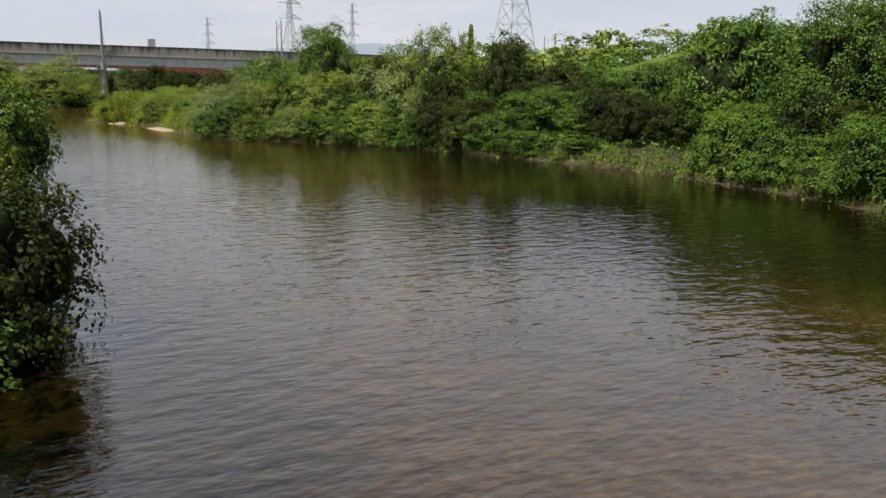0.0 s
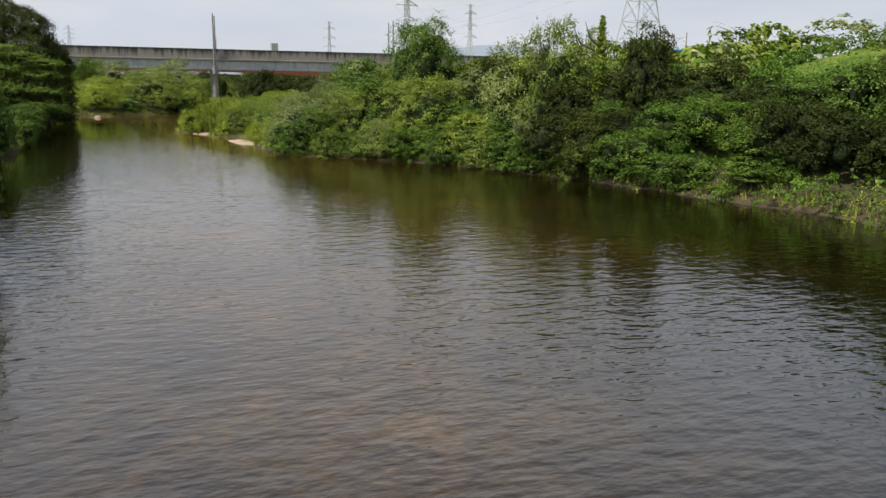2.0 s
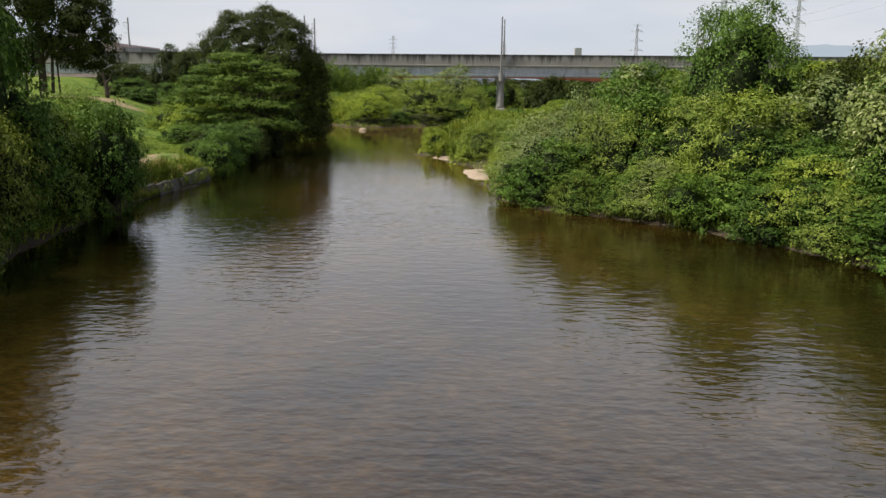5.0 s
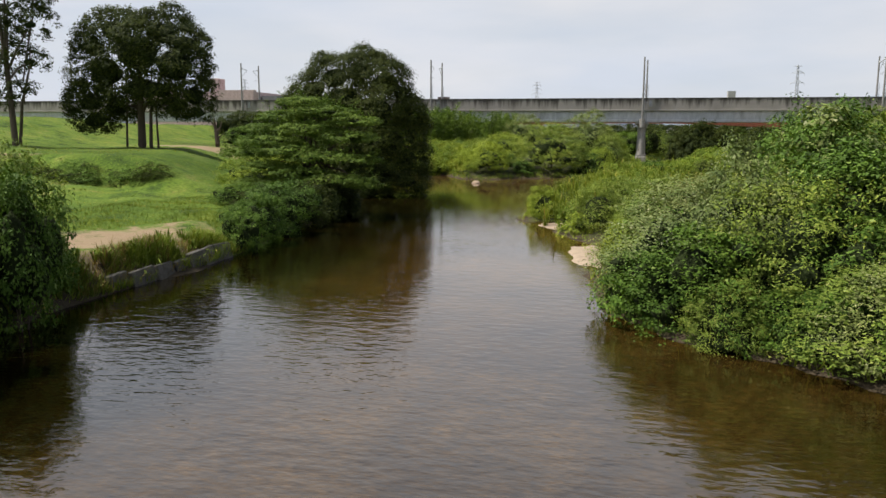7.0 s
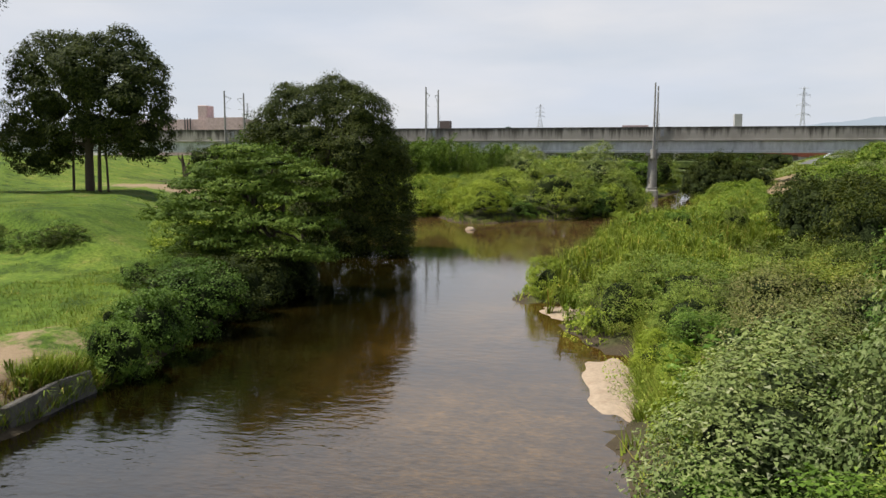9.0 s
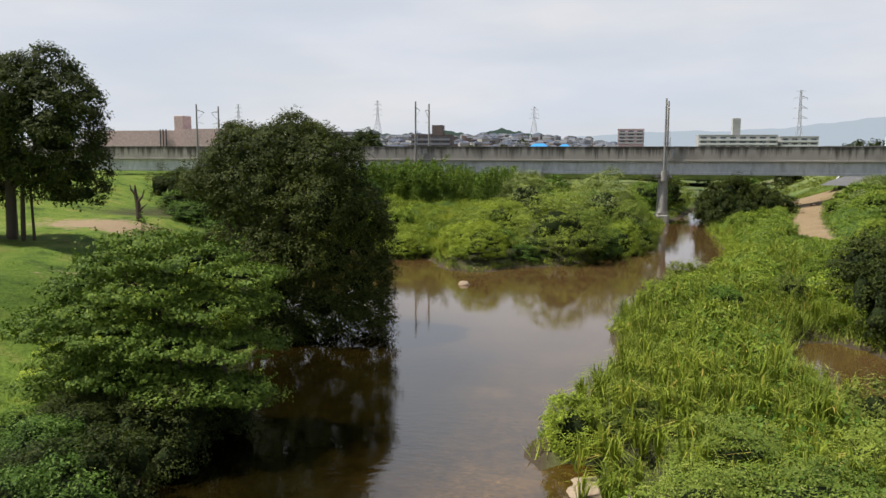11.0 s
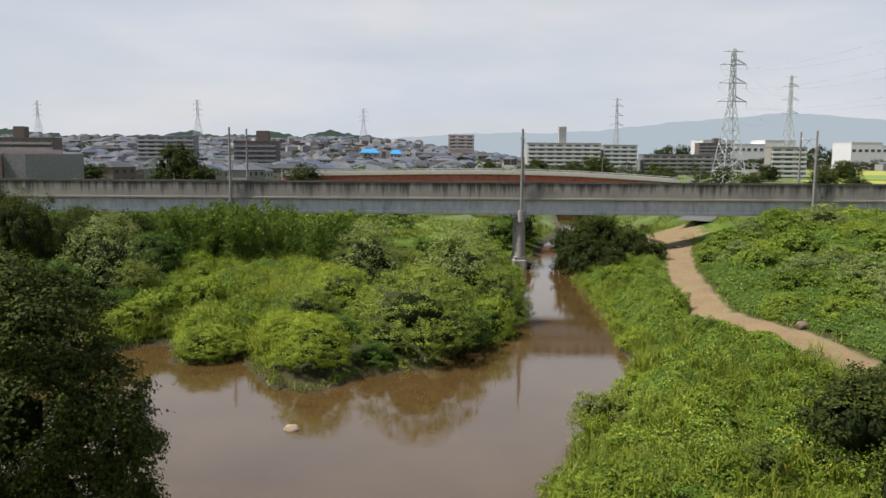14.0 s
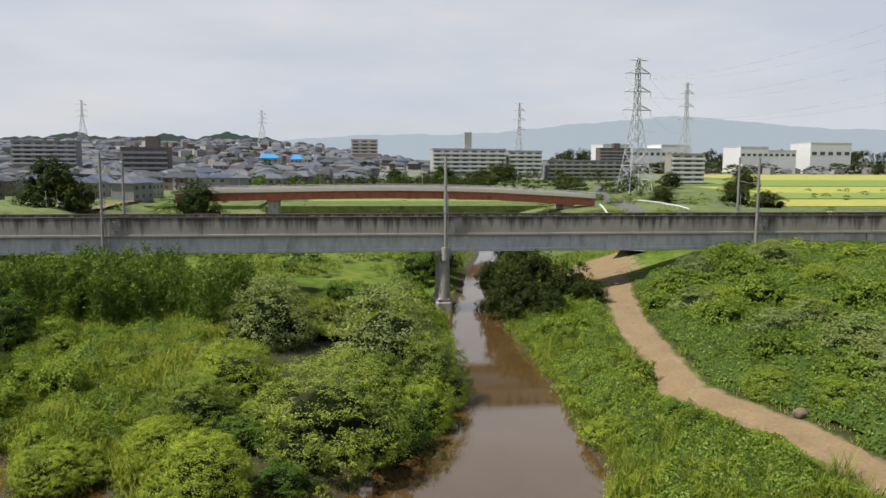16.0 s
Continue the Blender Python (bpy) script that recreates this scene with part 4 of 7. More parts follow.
def tree(name, x, y, base, trunks, lobes, mat, clumps, per, leaf, wide, clump_r, label, seed, shoots=80, core=0.5, flat=0.8):
    """A tree with bent tapering trunks, limbs to each lobe and a leafy crown; lobes are given from the tree's foot."""
    root = new(name)
    root.location = (x, y, base)
    for k, (dx, dy, r, h, lean) in enumerate(trunks):
        bm = bmesh.new()
        add_limb(bm, [(dx * 1.0, dy, -0.6), (dx, dy, 0.3), (dx + lean * 0.3, dy, h * 0.4), (dx + lean, dy, h * 0.75), (dx + lean * 1.2, dy, h)], [r * 1.5, r, r * 0.85, r * 0.55, r * 0.25], 10)
        part("trunk", bm, BARK, root, smooth=True)
    for k, q in enumerate(lobes):
        t = trunks[k % len(trunks)]
        s = Vector((t[0] + t[4] * 0.5, t[1], t[3] * random.Random(seed + k).uniform(0.35, 0.65)))
        e = Vector(q[:3])
        bm = bmesh.new()
        add_limb(bm, [s, s.lerp(e, 0.5) + Vector((0, 0, 0.3)), s.lerp(e, 0.9), e + (e - s) * 0.04], [t[2] * 0.45, t[2] * 0.3, t[2] * 0.16, t[2] * 0.06], 6)
        part("limb", bm, BARK, root)
    me = crown_mesh("crown", seed, lobes, [mat], clumps, per, leaf, wide, clump_r, shoots=shoots, shoot=0.9, core=core, sub=5 if flat > 0.6 else 3, flat=flat)
    ob = new("crown", me)
    ob.parent = root
    return tagged(root, label, "tree")


# the big dark tree leaning over the water
tree("tree", -11.8, 107.5, gz(-11.8, 107.5), [(0, 0, 0.38, 9.5, 0.5), (-1.6, 0.4, 0.25, 8.0, -1.2)],
     [(-3.6, 0, 9.2, 1.9, 2.2, 1.5), (-1.6, 0, 10.3, 2.2, 2.3, 1.6), (0.8, 0.2, 10.9, 2.2, 2.3, 1.5), (3.0, 0, 9.8, 2.2, 2.4, 1.8), (-0.6, -0.6, 8.4, 3.0, 2.8, 2.2), (2.6, -0.8, 7.2, 2.8, 2.8, 2.4), (4.8, 0, 7.2, 1.6, 2.2, 1.8), (-3.2, 0.2, 7.5, 1.1, 1.4, 0.9), (0.6, -1.2, 5.2, 2.6, 2.4, 2.2), (3.6, -0.6, 4.6, 2.5, 2.6, 2.2), (5.4, 0.2, 5.2, 1.2, 1.6, 1.4), (5.2, 0.1, 3.2, 1.5, 2.0, 1.4), (0.4, -1.4, 2.8, 2.2, 2.2, 1.8), (3.0, -1.0, 2.0, 2.6, 2.4, 1.7), (5.0, -0.2, 1.2, 1.7, 2.0, 1.1), (1.8, -1.2, 0.3, 2.2, 2.0, 1.0), (5.6, 0, -0.3, 1.1, 1.4, 0.6), (0.9, 0.2, 12.2, 1.0, 1.0, 0.8), (-2.6, 0, 11.7, 0.9, 1.0, 0.7), (-5.1, 0, 8.7, 0.8, 0.9, 0.7), (2.7, 0, 11.6, 0.9, 1.0, 0.7), (6.3, 0, 6.3, 0.7, 0.9, 0.6), (6.5, 0, 3.9, 0.7, 0.9, 0.5)],
     LEAF_DARK, 3300, 38, 0.15, 0.10, 0.46, "large dark green tree leaning over the river bank", 11, shoots=260)
# the layered light tree before it
tree("tree", -9.0, 89.5, gz(-9, 89.5), [(0, 0, 0.22, 5.6, 0.6), (0.8, 0.6, 0.18, 5.0, 1.2)],
     [(0.2, 0, 6.9, 1.47, 1.66, 0.33), (-1.4, 0.3, 6.0, 1.47, 1.66, 0.33), (1.8, 0.2, 6.3, 1.75, 1.84, 0.33), (3.6, 0.4, 5.7, 1.56, 1.66, 0.28), (-2.6, -0.2, 5.2, 1.2, 1.47, 0.28), (0.6, -0.4, 5.2, 2.02, 2.02, 0.39), (3.0, 0, 4.6, 1.84, 1.84, 0.33), (-1.6, -1.0, 4.4, 2.02, 2.02, 0.33), (-3.4, -1.0, 3.6, 1.66, 1.66, 0.28), (-0.2, -1.8, 3.8, 1.66, 1.66, 0.28), (1.6, -1.2, 3.4, 2.02, 1.84, 0.33), (3.8, -0.4, 3.2, 1.56, 1.66, 0.28), (-1.8, -1.6, 2.7, 1.75, 1.66, 0.28), (0.4, -2.0, 2.4, 1.84, 1.66, 0.28), (2.8, -1.6, 2.0, 2.02, 1.66, 0.28), (4.4, -0.8, 1.7, 1.29, 1.38, 0.25), (-2.6, -1.2, 1.6, 1.47, 1.47, 0.33), (0.2, -1.2, 1.0, 2.39, 1.84, 0.5)],
     LEAF_MID, 2000, 30, 0.15, 0.085, 0.36, "spreading mid-green tree with layered branches on the bank", 12, flat=0.3, shoots=620, core=0.35)
# the round tree on the meadow and its slim neighbour
tree("tree", -39.8, 117.6, gz(-39.8, 117.6), [(0, 0, 0.46, 9.5, 0.2), (-2.2, 0.5, 0.14, 7.0, 0.3), (1.3, -0.3, 0.2, 8.5, 0.4), (1.8, 0.3, 0.12, 7.0, -0.2)],
     [(0, 0, 10.2, 4.6, 4.6, 3.6), (-4.4, 0.5, 8.2, 3.6, 3.6, 3.2), (4.6, -0.3, 8.8, 3.6, 3.6, 3.4), (2.6, 0.5, 12.2, 3.4, 3.2, 2.2), (-2.4, -0.2, 12.4, 3.2, 3.2, 2.2), (-6.2, 0.3, 5.0, 2.6, 2.6, 2.0), (6.6, 0, 5.6, 2.0, 2.2, 1.9), (0.2, 0, 6.4, 3.8, 3.8, 2.2), (5.6, 0.1, 11.0, 2.4, 2.4, 1.8), (-5.4, 0.2, 10.8, 2.2, 2.2, 1.7), (3.0, -0.8, 6.2, 2.6, 2.4, 1.6), (-5.6, 0, 3.0, 2.4, 2.4, 1.7), (-3.2, 0.3, 4.2, 2.2, 2.2, 1.6), (4.6, 0, 4.6, 2.0, 2.0, 1.5), (7.0, 0, 3.8, 1.3, 1.3, 1.0)],
     LEAF_DARK, 2300, 26, 0.25, 0.17, 0.6, "round-crowned dark tree with several trunks on the meadow", 13)
tree("tree", -53.0, 114.0, gz(-53, 114), [(0, 0, 0.34, 17.0, -0.8), (0.5, 0.2, 0.18, 11.0, 1.8)],
     [(0.4, 0, 16.6, 3.6, 3.4, 2.6), (4.3, 0.2, 17.2, 2.3, 2.0, 1.2), (3.0, 0, 12.8, 2.5, 2.3, 1.6), (-2.4, 0, 12.8, 3.4, 3.0, 2.4), (2.4, 0, 9.0, 2.1, 1.9, 1.2), (-3.2, 0, 8.4, 2.6, 2.4, 1.6), (0.2, 0.1, 19.6, 2.8, 2.6, 1.8), (1.4, 0.2, 5.8, 1.8, 1.6, 0.8), (-2.8, 0.2, 4.8, 2.2, 2.0, 0.9), (3.6, 0, 14.8, 1.6, 1.5, 0.9)],
     LEAF_DARK, 640, 26, 0.27, 0.18, 0.6, "tall open-crowned dark tree on the meadow", 14, core=0.25)

# right bank, upstream: a wall of vine-covered shrubs
rng = random.Random(5)
BANK = np.array(RIGHT_BANK[2:15], float)
seg = np.hypot(*np.diff(BANK, axis=0).T)
cum = np.concatenate([[0], np.cumsum(seg)])


def along_bank(s, inland):
    k = min(max(int(np.searchsorted(cum, s) - 1), 0), len(seg) - 1)
    t = (s - cum[k]) / seg[k]
    p = BANK[k] + (BANK[k + 1] - BANK[k]) * t
    e = (BANK[k + 1] - BANK[k]) / seg[k]
    return p[0] + e[1] * inland, p[1] - e[0] * inland


for inland, step, low, high in ((1.2, 1.9, 1.8, 3.0), (2.8, 2.3, 3.4, 4.8), (5.2, 2.7, 5.0, 6.5), (8.2, 3.0, 6.0, 7.4), (12.0, 3.8, 6.4, 7.8)):
    s = 0.5
    while s < cum[-1]:
        x, y = along_bank(s, inland + rng.uniform(-0.5, 0.5))
        top = rng.uniform(low - 0.5, high + 0.3)
        if y < 33 and inland > 4:
            top += 0.9
        if 38 < y < 47 and inland > 4:
            top -= 0.6
        if 29 < y < 50 and inland > 7:
            top = min(top, 6.0)
        if y < 44.5:
            kind = rng.choice(["broad", "vinewall", "broad", "vinewall", "dark"])
        elif y < 50.5:
            kind = rng.choice(["dark", "broad", "dark"])
        elif y < 54:
            kind = rng.choice(["broad", "pale", "broad"])
        else:
            kind = rng.choice(["willow", "pale", "broad", "broad"])
        if y > 54:
            top = min(top, 4.6 + 0.16 * inland) - 0.2
        if inland < 2 and 26 < y < 44 and rng.random() < 0.35:
            s += step
            continue
        shrub(kind, x, y, rng.uniform(1.4, 2.3) * (1 if inland < 3 else 1.15), top, detail="bank" if inland < 7 else "mid" if inland < 10 else "far")
        s += step * rng.uniform(0.8, 1.2)
# the taller trees that stand out of it
for kind, x, y, r, top in (("willow", 26.6, 52.5, 2.3, 8.0), ("pale", 25.2, 54.5, 2.2, 7.2), ("broad", 22.5, 64.5, 3.3, 9.2), ("dark", 29.5, 47.5, 2.0, 7.6), ("willow", 21.0, 59.0, 2.2, 5.0), ("broad", 33.0, 24.0, 3.0, 8.6), ("broad", 32.5, 30.0, 2.8, 7.8), ("broad", 31.8, 17.5, 3.2, 8.4), ("dark", 26.0, 61.0, 2.2, 6.6), ("broad", 19.0, 72.0, 2.6, 6.6)):
    shrub(kind, x, y, r, top)

# right bank between the sand bars and the reeds
for kind, x, y, r, top in (("pale", 13.6, 66.0, 2.2, 3.6), ("willow", 16.6, 63.0, 2.2, 4.2), ("pale", 14.6, 69.2, 2.0, 3.6), ("willow", 17.6, 67.0, 2.3, 4.6), ("pale", 15.4, 65.0, 1.6, 3.9), ("sere", 15.2, 73.8, 2.0, 3.4), ("light", 12.9, 70.8, 1.2, 1.9), ("light", 12.9, 73.6, 1.1, 1.7), ("broad", 13.4, 75.6, 1.4, 2.6), ("sere", 18.4, 76.4, 2.2, 3.8), ("willow", 13.4, 83.2, 2.1, 3.2), ("willow", 10.8, 83.6, 1.7, 2.8), ("willow", 12.0, 86.8, 1.9, 3.0), ("light", 7.2, 91.4, 1.4, 1.9), ("olive", 9.2, 91.2, 1.5, 2.0), ("sere", 15.6, 79.4, 2.2, 3.4), ("willow", 13.2, 79.2, 1.5, 2.9), ("pale", 13.3, 76.0, 0.6, 2.4), ("olive", 17.6, 81.0, 2.2, 3.6), ("olive", 21.4, 78.4, 2.4, 4.4), ("willow", 22.6, 72.6, 2.6, 5.0), ("olive", 20.4, 86.2, 2.4, 3.8), ("olive", 24.2, 84.0, 2.4, 4.4), ("willow", 16.2, 87.6, 1.8, 2.9), ("light", 14.2, 80.4, 1.3, 2.2), ("light", 12.2, 78.2, 1.0, 1.3), ("olive", 27.5, 79.0, 2.8, 5.2), ("dark", 23.4, 96.6, 2.7, 5.2), ("olive", 18.6, 93.0, 2.0, 3.0), ("willow", 30.5, 88.0, 3.0, 5.4), ("dark", 24.4, 118.4, 3.0, 5.6), ("dark", 27.6, 113.0, 3.2, 5.8), ("dark", 28.6, 121.6, 2.8, 5.6), ("dark", 24.2, 103.4, 2.8, 5.8), ("dark", 31.0, 98.0, 3.0, 5.8), ("broad", 33.0, 108.0, 3.0, 5.6), ("broad", 31.5, 127.0, 2.2, 5.0), ("dark", 23.4, 110.6, 2.5, 5.2)):
    shrub(kind, x, y, r, top)
rng = random.Random(8)
for k in range(60):
    x, y = rng.uniform(24, 58), rng.uniform(55, 118)
    if shore_distance(x, y)[0] > 3:
        shrub(rng.choice(["broad", "olive", "willow", "vine"]), x, y, rng.uniform(2.0, 3.0), gz(x, y) + rng.uniform(2.0, 3.6), detail="far" if x > 30 else "mid")

for kind, x, y, r, top in (("broad", 16.8, 60.6, 1.3, 1.7), ("willow", 14.8, 61.4, 1.2, 1.7), ("broad", 19.2, 57.8, 1.4, 2.0), ("pale", 18.0, 59.6, 1.4, 2.2), ("broad", 20.8, 55.2, 1.4, 2.0), ("willow", 22.4, 53.0, 1.4, 2.0), ("broad", 24.0, 49.6, 1.4, 2.0)):
    shrub(kind, x, y, r, top)
# scrub on the slope between the bank and the levee
rng = random.Random(18)
for k in range(70):
    x, y = rng.uniform(36, 58), rng.uniform(-6, 116)
    shrub(rng.choice(["broad", "olive", "willow", "vine", "light"]), x, y, rng.uniform(1.0, 2.4), gz(x, y) + rng.uniform(0.8, 2.4), detail="far")

# the island: a ridge of domed willows along the water, a low green mound beside it, silver shrubs behind
# the dark one at (0.8, 176) stands in for the viaduct's shadow
for kind, x, y, r, top in (("light", -4.8, 138.2, 3.1, 4.4), ("willow", 2.4, 144.6, 5.8, 6.9), ("light", -8.0, 143.8, 2.6, 3.5), ("broad", -3.4, 144.8, 2.0, 2.9), ("willow", -3.2, 148.2, 1.8, 3.0), ("willow", -7.2, 148.6, 3.3, 4.9), ("light", -5.2, 154.6, 3.8, 5.6), ("broad", 6.8, 146.6, 2.0, 3.0), ("broad", -0.4, 139.9, 1.6, 2.0), ("light", -13.8, 142.6, 2.7, 2.5), ("pale", -4.0, 168.0, 3.9, 8.4), ("pale", 6.4, 161.4, 4.7, 8.2), ("willow", 9.8, 156.4, 3.4, 5.4), ("willow", 9.2, 165.4, 2.9, 6.4), ("willow", 5.4, 154.2, 2.3, 4.6), ("light", 8.8, 150.6, 2.2, 3.6), ("light", 10.0, 172.0, 2.0, 4.6), ("light", 10.6, 180.0, 2.0, 5.0), ("dark", 0.8, 176.0, 2.6, 4.4), ("olive", -10.0, 163.0, 2.0, 3.6), ("olive", -7.6, 159.6, 2.0, 4.0), ("pale", -28.6, 159.0, 4.2, 9.6), ("broad", -31.4, 154.6, 2.8, 6.0), ("dark", -37.6, 160.6, 3.8, 11.6), ("dark", -43.6, 166.0, 4.4, 12.2), ("broad", -37.6, 152.0, 2.8, 5.8), ("dark", -49.0, 158.0, 4.0, 9.0), ("broad", -33.6, 148.4, 2.4, 4.0), ("olive", -3.0, 184.0, 2.4, 4.2), ("broad", -44.0, 150.6, 3.0, 6.4), ("dark", 23.6, 184.6, 3.0, 5.4), ("dark", 24.8, 188.0, 3.6, 8.1), ("dark", 28.8, 186.6, 3.2, 6.8), ("dark", 30.8, 184.0, 2.4, 5.2), ("dark", 21.4, 187.4, 2.4, 5.4), ("dark", 26.0, 182.0, 2.4, 4.4), ("dark", 23.4, 203.0, 2.6, 5.0), ("olive", -18.0, 163.0, 2.2, 3.2), ("olive", -13.0, 165.6, 2.2, 3.4), ("light", -22.6, 157.0, 1.8, 2.6), ("dark", -28.0, 150.6, 2.2, 4.2), ("dark", -34.0, 166.0, 3.8, 9.4), ("broad", -27.0, 165.6, 3.4, 7.4), ("olive", -24.6, 156.4, 2.6, 5.6), ("dark", -31.6, 172.0, 3.6, 8.8), ("dark", -39.0, 176.0, 4.0, 9.6), ("broad", -34.6, 183.0, 3.6, 8.4), ("broad", -46.0, 180.0, 4.0, 8.6), ("dark", -52.0, 172.0, 4.0, 9.0), ("broad", -24.0, 152.0, 2.0, 3.8), ("broad", -40.6, 146.4, 2.8, 5.0)):
    shrub(kind, x, y, r, top)

for kind, x, y, r, top in (("willow", -6.0, 172.0, 2.6, 5.2), ("olive", 0.0, 174.6, 2.4, 4.6), ("broad", 5.6, 182.0, 2.6, 5.4), ("olive", -2.6, 179.0, 2.6, 4.8), ("broad", 10.8, 187.0, 2.0, 4.6), ("olive", -13.4, 160.4, 2.4, 3.6), ("broad", -18.0, 167.0, 2.4, 4.2), ("olive", -21.6, 164.6, 2.2, 4.0), ("broad", 2.0, 187.0, 2.6, 5.0), ("broad", -6.0, 187.0, 2.6, 5.2)):
    shrub(kind, x, y, r, top)
rng = random.Random(19)
for k in range(26):
    x, y = rng.uniform(-24, -13), rng.uniform(143, 170)
    if shore_distance(x, y)[0] > 1.6:
        shrub(rng.choice(["light", "vine", "light"]), x, y, rng.uniform(1.4, 2.4), gz(x, y) + rng.uniform(1.7, 2.7))
rng = random.Random(17)
for k in range(24):
    x, y = rng.uniform(-26, -9), rng.uniform(150, 172)
    if shore_distance(x, y)[0] > 2.5:
        shrub(rng.choice(["light", "olive", "light", "willow"]), x, y, rng.uniform(0.9, 1.5), gz(x, y) + rng.uniform(0.7, 1.3))

# creeper mounds on the reed bank
rng = random.Random(16)
for k in range(64):
    y = rng.uniform(108, 184)
    x = rng.uniform(10, 31)
    edge = float(np.interp(y, [110, 128, 141, 151, 173, 189], [36, 31.6, 30.6, 28.3, 32.2, 36.4]))
    if shore_distance(x, y)[0] > 0.5 and x < edge - 2.8:
        shrub(rng.choice(["vine", "light", "vine", "olive", "broad"]), x, y, rng.uniform(0.9, 2.0), gz(x, y) + rng.uniform(1.3, 2.4))

# mounds of vine on the slope beyond the path
rng = random.Random(15)
for k in range(84):
    x, y = rng.uniform(31, 74) if k < 60 else rng.uniform(31, 50), rng.uniform(118, 188)
    if x > float(np.interp(y, [110, 128, 141, 151, 173, 189], [36, 31.6, 30.6, 28.3, 32.2, 36.4])) + 4.2:
        near = x < float(path_x(y)) + 15
        shrub(rng.choice(["vine", "vine", "pale", "light"] if near else ["vine", "light"]), x, y, rng.uniform(1.6, 2.8), gz(x, y) + (rng.uniform(1.5, 2.9) if near else rng.uniform(0.7, 1.4)), detail="mid" if y > 128 and near else "far")
for kind, x, y, r, over in (("pale", 43.5, 183.0, 3.0, 3.2), ("vine", 40.6, 178.0, 2.8, 2.8), ("vine", 48.0, 184.0, 3.2, 3.2), ("pale", 51.5, 180.0, 3.0, 3.0), ("vine", 46.0, 176.0, 3.0, 3.0), ("pale", 38.4, 171.0, 2.6, 2.8), ("vine", 37.6, 164.6, 2.8, 2.8), ("vine", 43.0, 167.0, 3.0, 3.0), ("pale", 39.8, 158.0, 2.6, 2.6), ("vine", 36.6, 153.0, 2.4, 2.3), ("pale", 42.6, 151.0, 2.8, 2.6), ("vine", 37.8, 146.0, 2.6, 2.4), ("vine", 48.6, 158.0, 3.0, 2.6), ("light", 50.0, 168.0, 2.8, 2.4)):
    shrub(kind, x, y, r, gz(x, y) + over)

# left bank shrubs
# low dark ones by the layered tree are added in place of its shade
for kind, x, y, r, top in (("broad", -3.4, 12.6, 2.0, 4.6), ("broad", -2.9, 16.0, 1.8, 4.6), ("dark", -0.7, 13.6, 1.5, 2.7), ("broad", -0.9, 15.6, 1.3, 2.2), ("broad", -2.6, 19.0, 1.8, 4.4), ("willow", -2.0, 24.0, 1.8, 4.6), ("broad", -0.9, 29.5, 1.9, 4.0), ("broad", -1.6, 33.5, 2.0, 4.4), ("willow", -3.0, 38.0, 2.0, 3.6), ("pale", -1.8, 36.6, 1.2, 2.2), ("olive", -4.0, 43.0, 2.1, 4.0), ("olive", -4.4, 46.8, 1.9, 4.1), ("olive", -5.2, 51.0, 1.7, 4.2), ("broad", -6.8, 54.0, 2.6, 9.6), ("dark", -7.4, 47.0, 2.6, 8.6), ("broad", -9.0, 56.0, 3.0, 7.6), ("dark", -6.4, 49.0, 2.6, 6.6), ("broad", -5.4, 53.2, 1.2, 2.4), ("broad", -5.6, 53.0, 2.0, 4.6), ("willow", -6.0, 56.4, 1.9, 4.2), ("broad", -6.6, 58.6, 1.9, 4.4), ("broad", -4.2, 58.4, 1.5, 4.4), ("willow", -7.2, 61.2, 2.0, 4.9), ("broad", -6.0, 61.2, 1.0, 2.2), ("broad", -9.6, 60.0, 2.0, 4.2), ("broad", -5.2, 73.4, 1.1, 1.9), ("broad", -5.6, 76.2, 1.5, 2.5), ("broad", -6.2, 79.6, 1.7, 2.8), ("dark", -6.6, 83.2, 1.7, 2.7), ("dark", -6.6, 86.6, 1.8, 2.6), ("broad", -7.6, 77.4, 1.1, 1.8), ("dark", -7.8, 81.0, 1.6, 2.4), ("broad", -8.8, 83.4, 1.5, 2.6), ("light", -6.4, 62.0, 0.7, 1.2), ("broad", -12.0, 94.6, 1.8, 3.2), ("light", -14.6, 98.0, 2.4, 3.9), ("light", -17.4, 103.0, 2.2, 3.4), ("light", -14.2, 103.4, 2.0, 3.6), ("light", -16.6, 96.0, 2.2, 3.6), ("light", -13.2, 99.4, 1.6, 2.6), ("dark", -11.4, 96.6, 1.7, 2.8), ("broad", -10.6, 93.6, 1.6, 2.6), ("light", -14.0, 95.0, 1.8, 3.0), ("light", -15.8, 101.0, 2.0, 3.2), ("light", -13.4, 91.6, 1.9, 3.2), ("dark", -8.0, 87.4, 2.0, 2.5), ("dark", -6.6, 90.4, 1.9, 2.3), ("dark", -9.8, 86.0, 1.7, 2.4), ("dark", -8.6, 92.6, 2.0, 2.6), ("broad", -11.2, 84.0, 1.5, 2.4), ("light", -19.8, 112.0, 1.8, 3.0), ("dark", -24.0, 122.0, 2.2, 4.6), ("broad", -30.0, 133.6, 2.4, 4.6), ("dark", -30.6, 139.0, 2.6, 5.4)):
    shrub(kind, x, y, r, top)
rng = random.Random(9)
for k in range(34):
    x, y = rng.uniform(-16, -3.5), rng.uniform(-14, 47)
    shrub(rng.choice(["broad", "olive", "willow"]), x, y, rng.uniform(2.0, 3.0), rng.uniform(4.2, 6.4), detail="far")

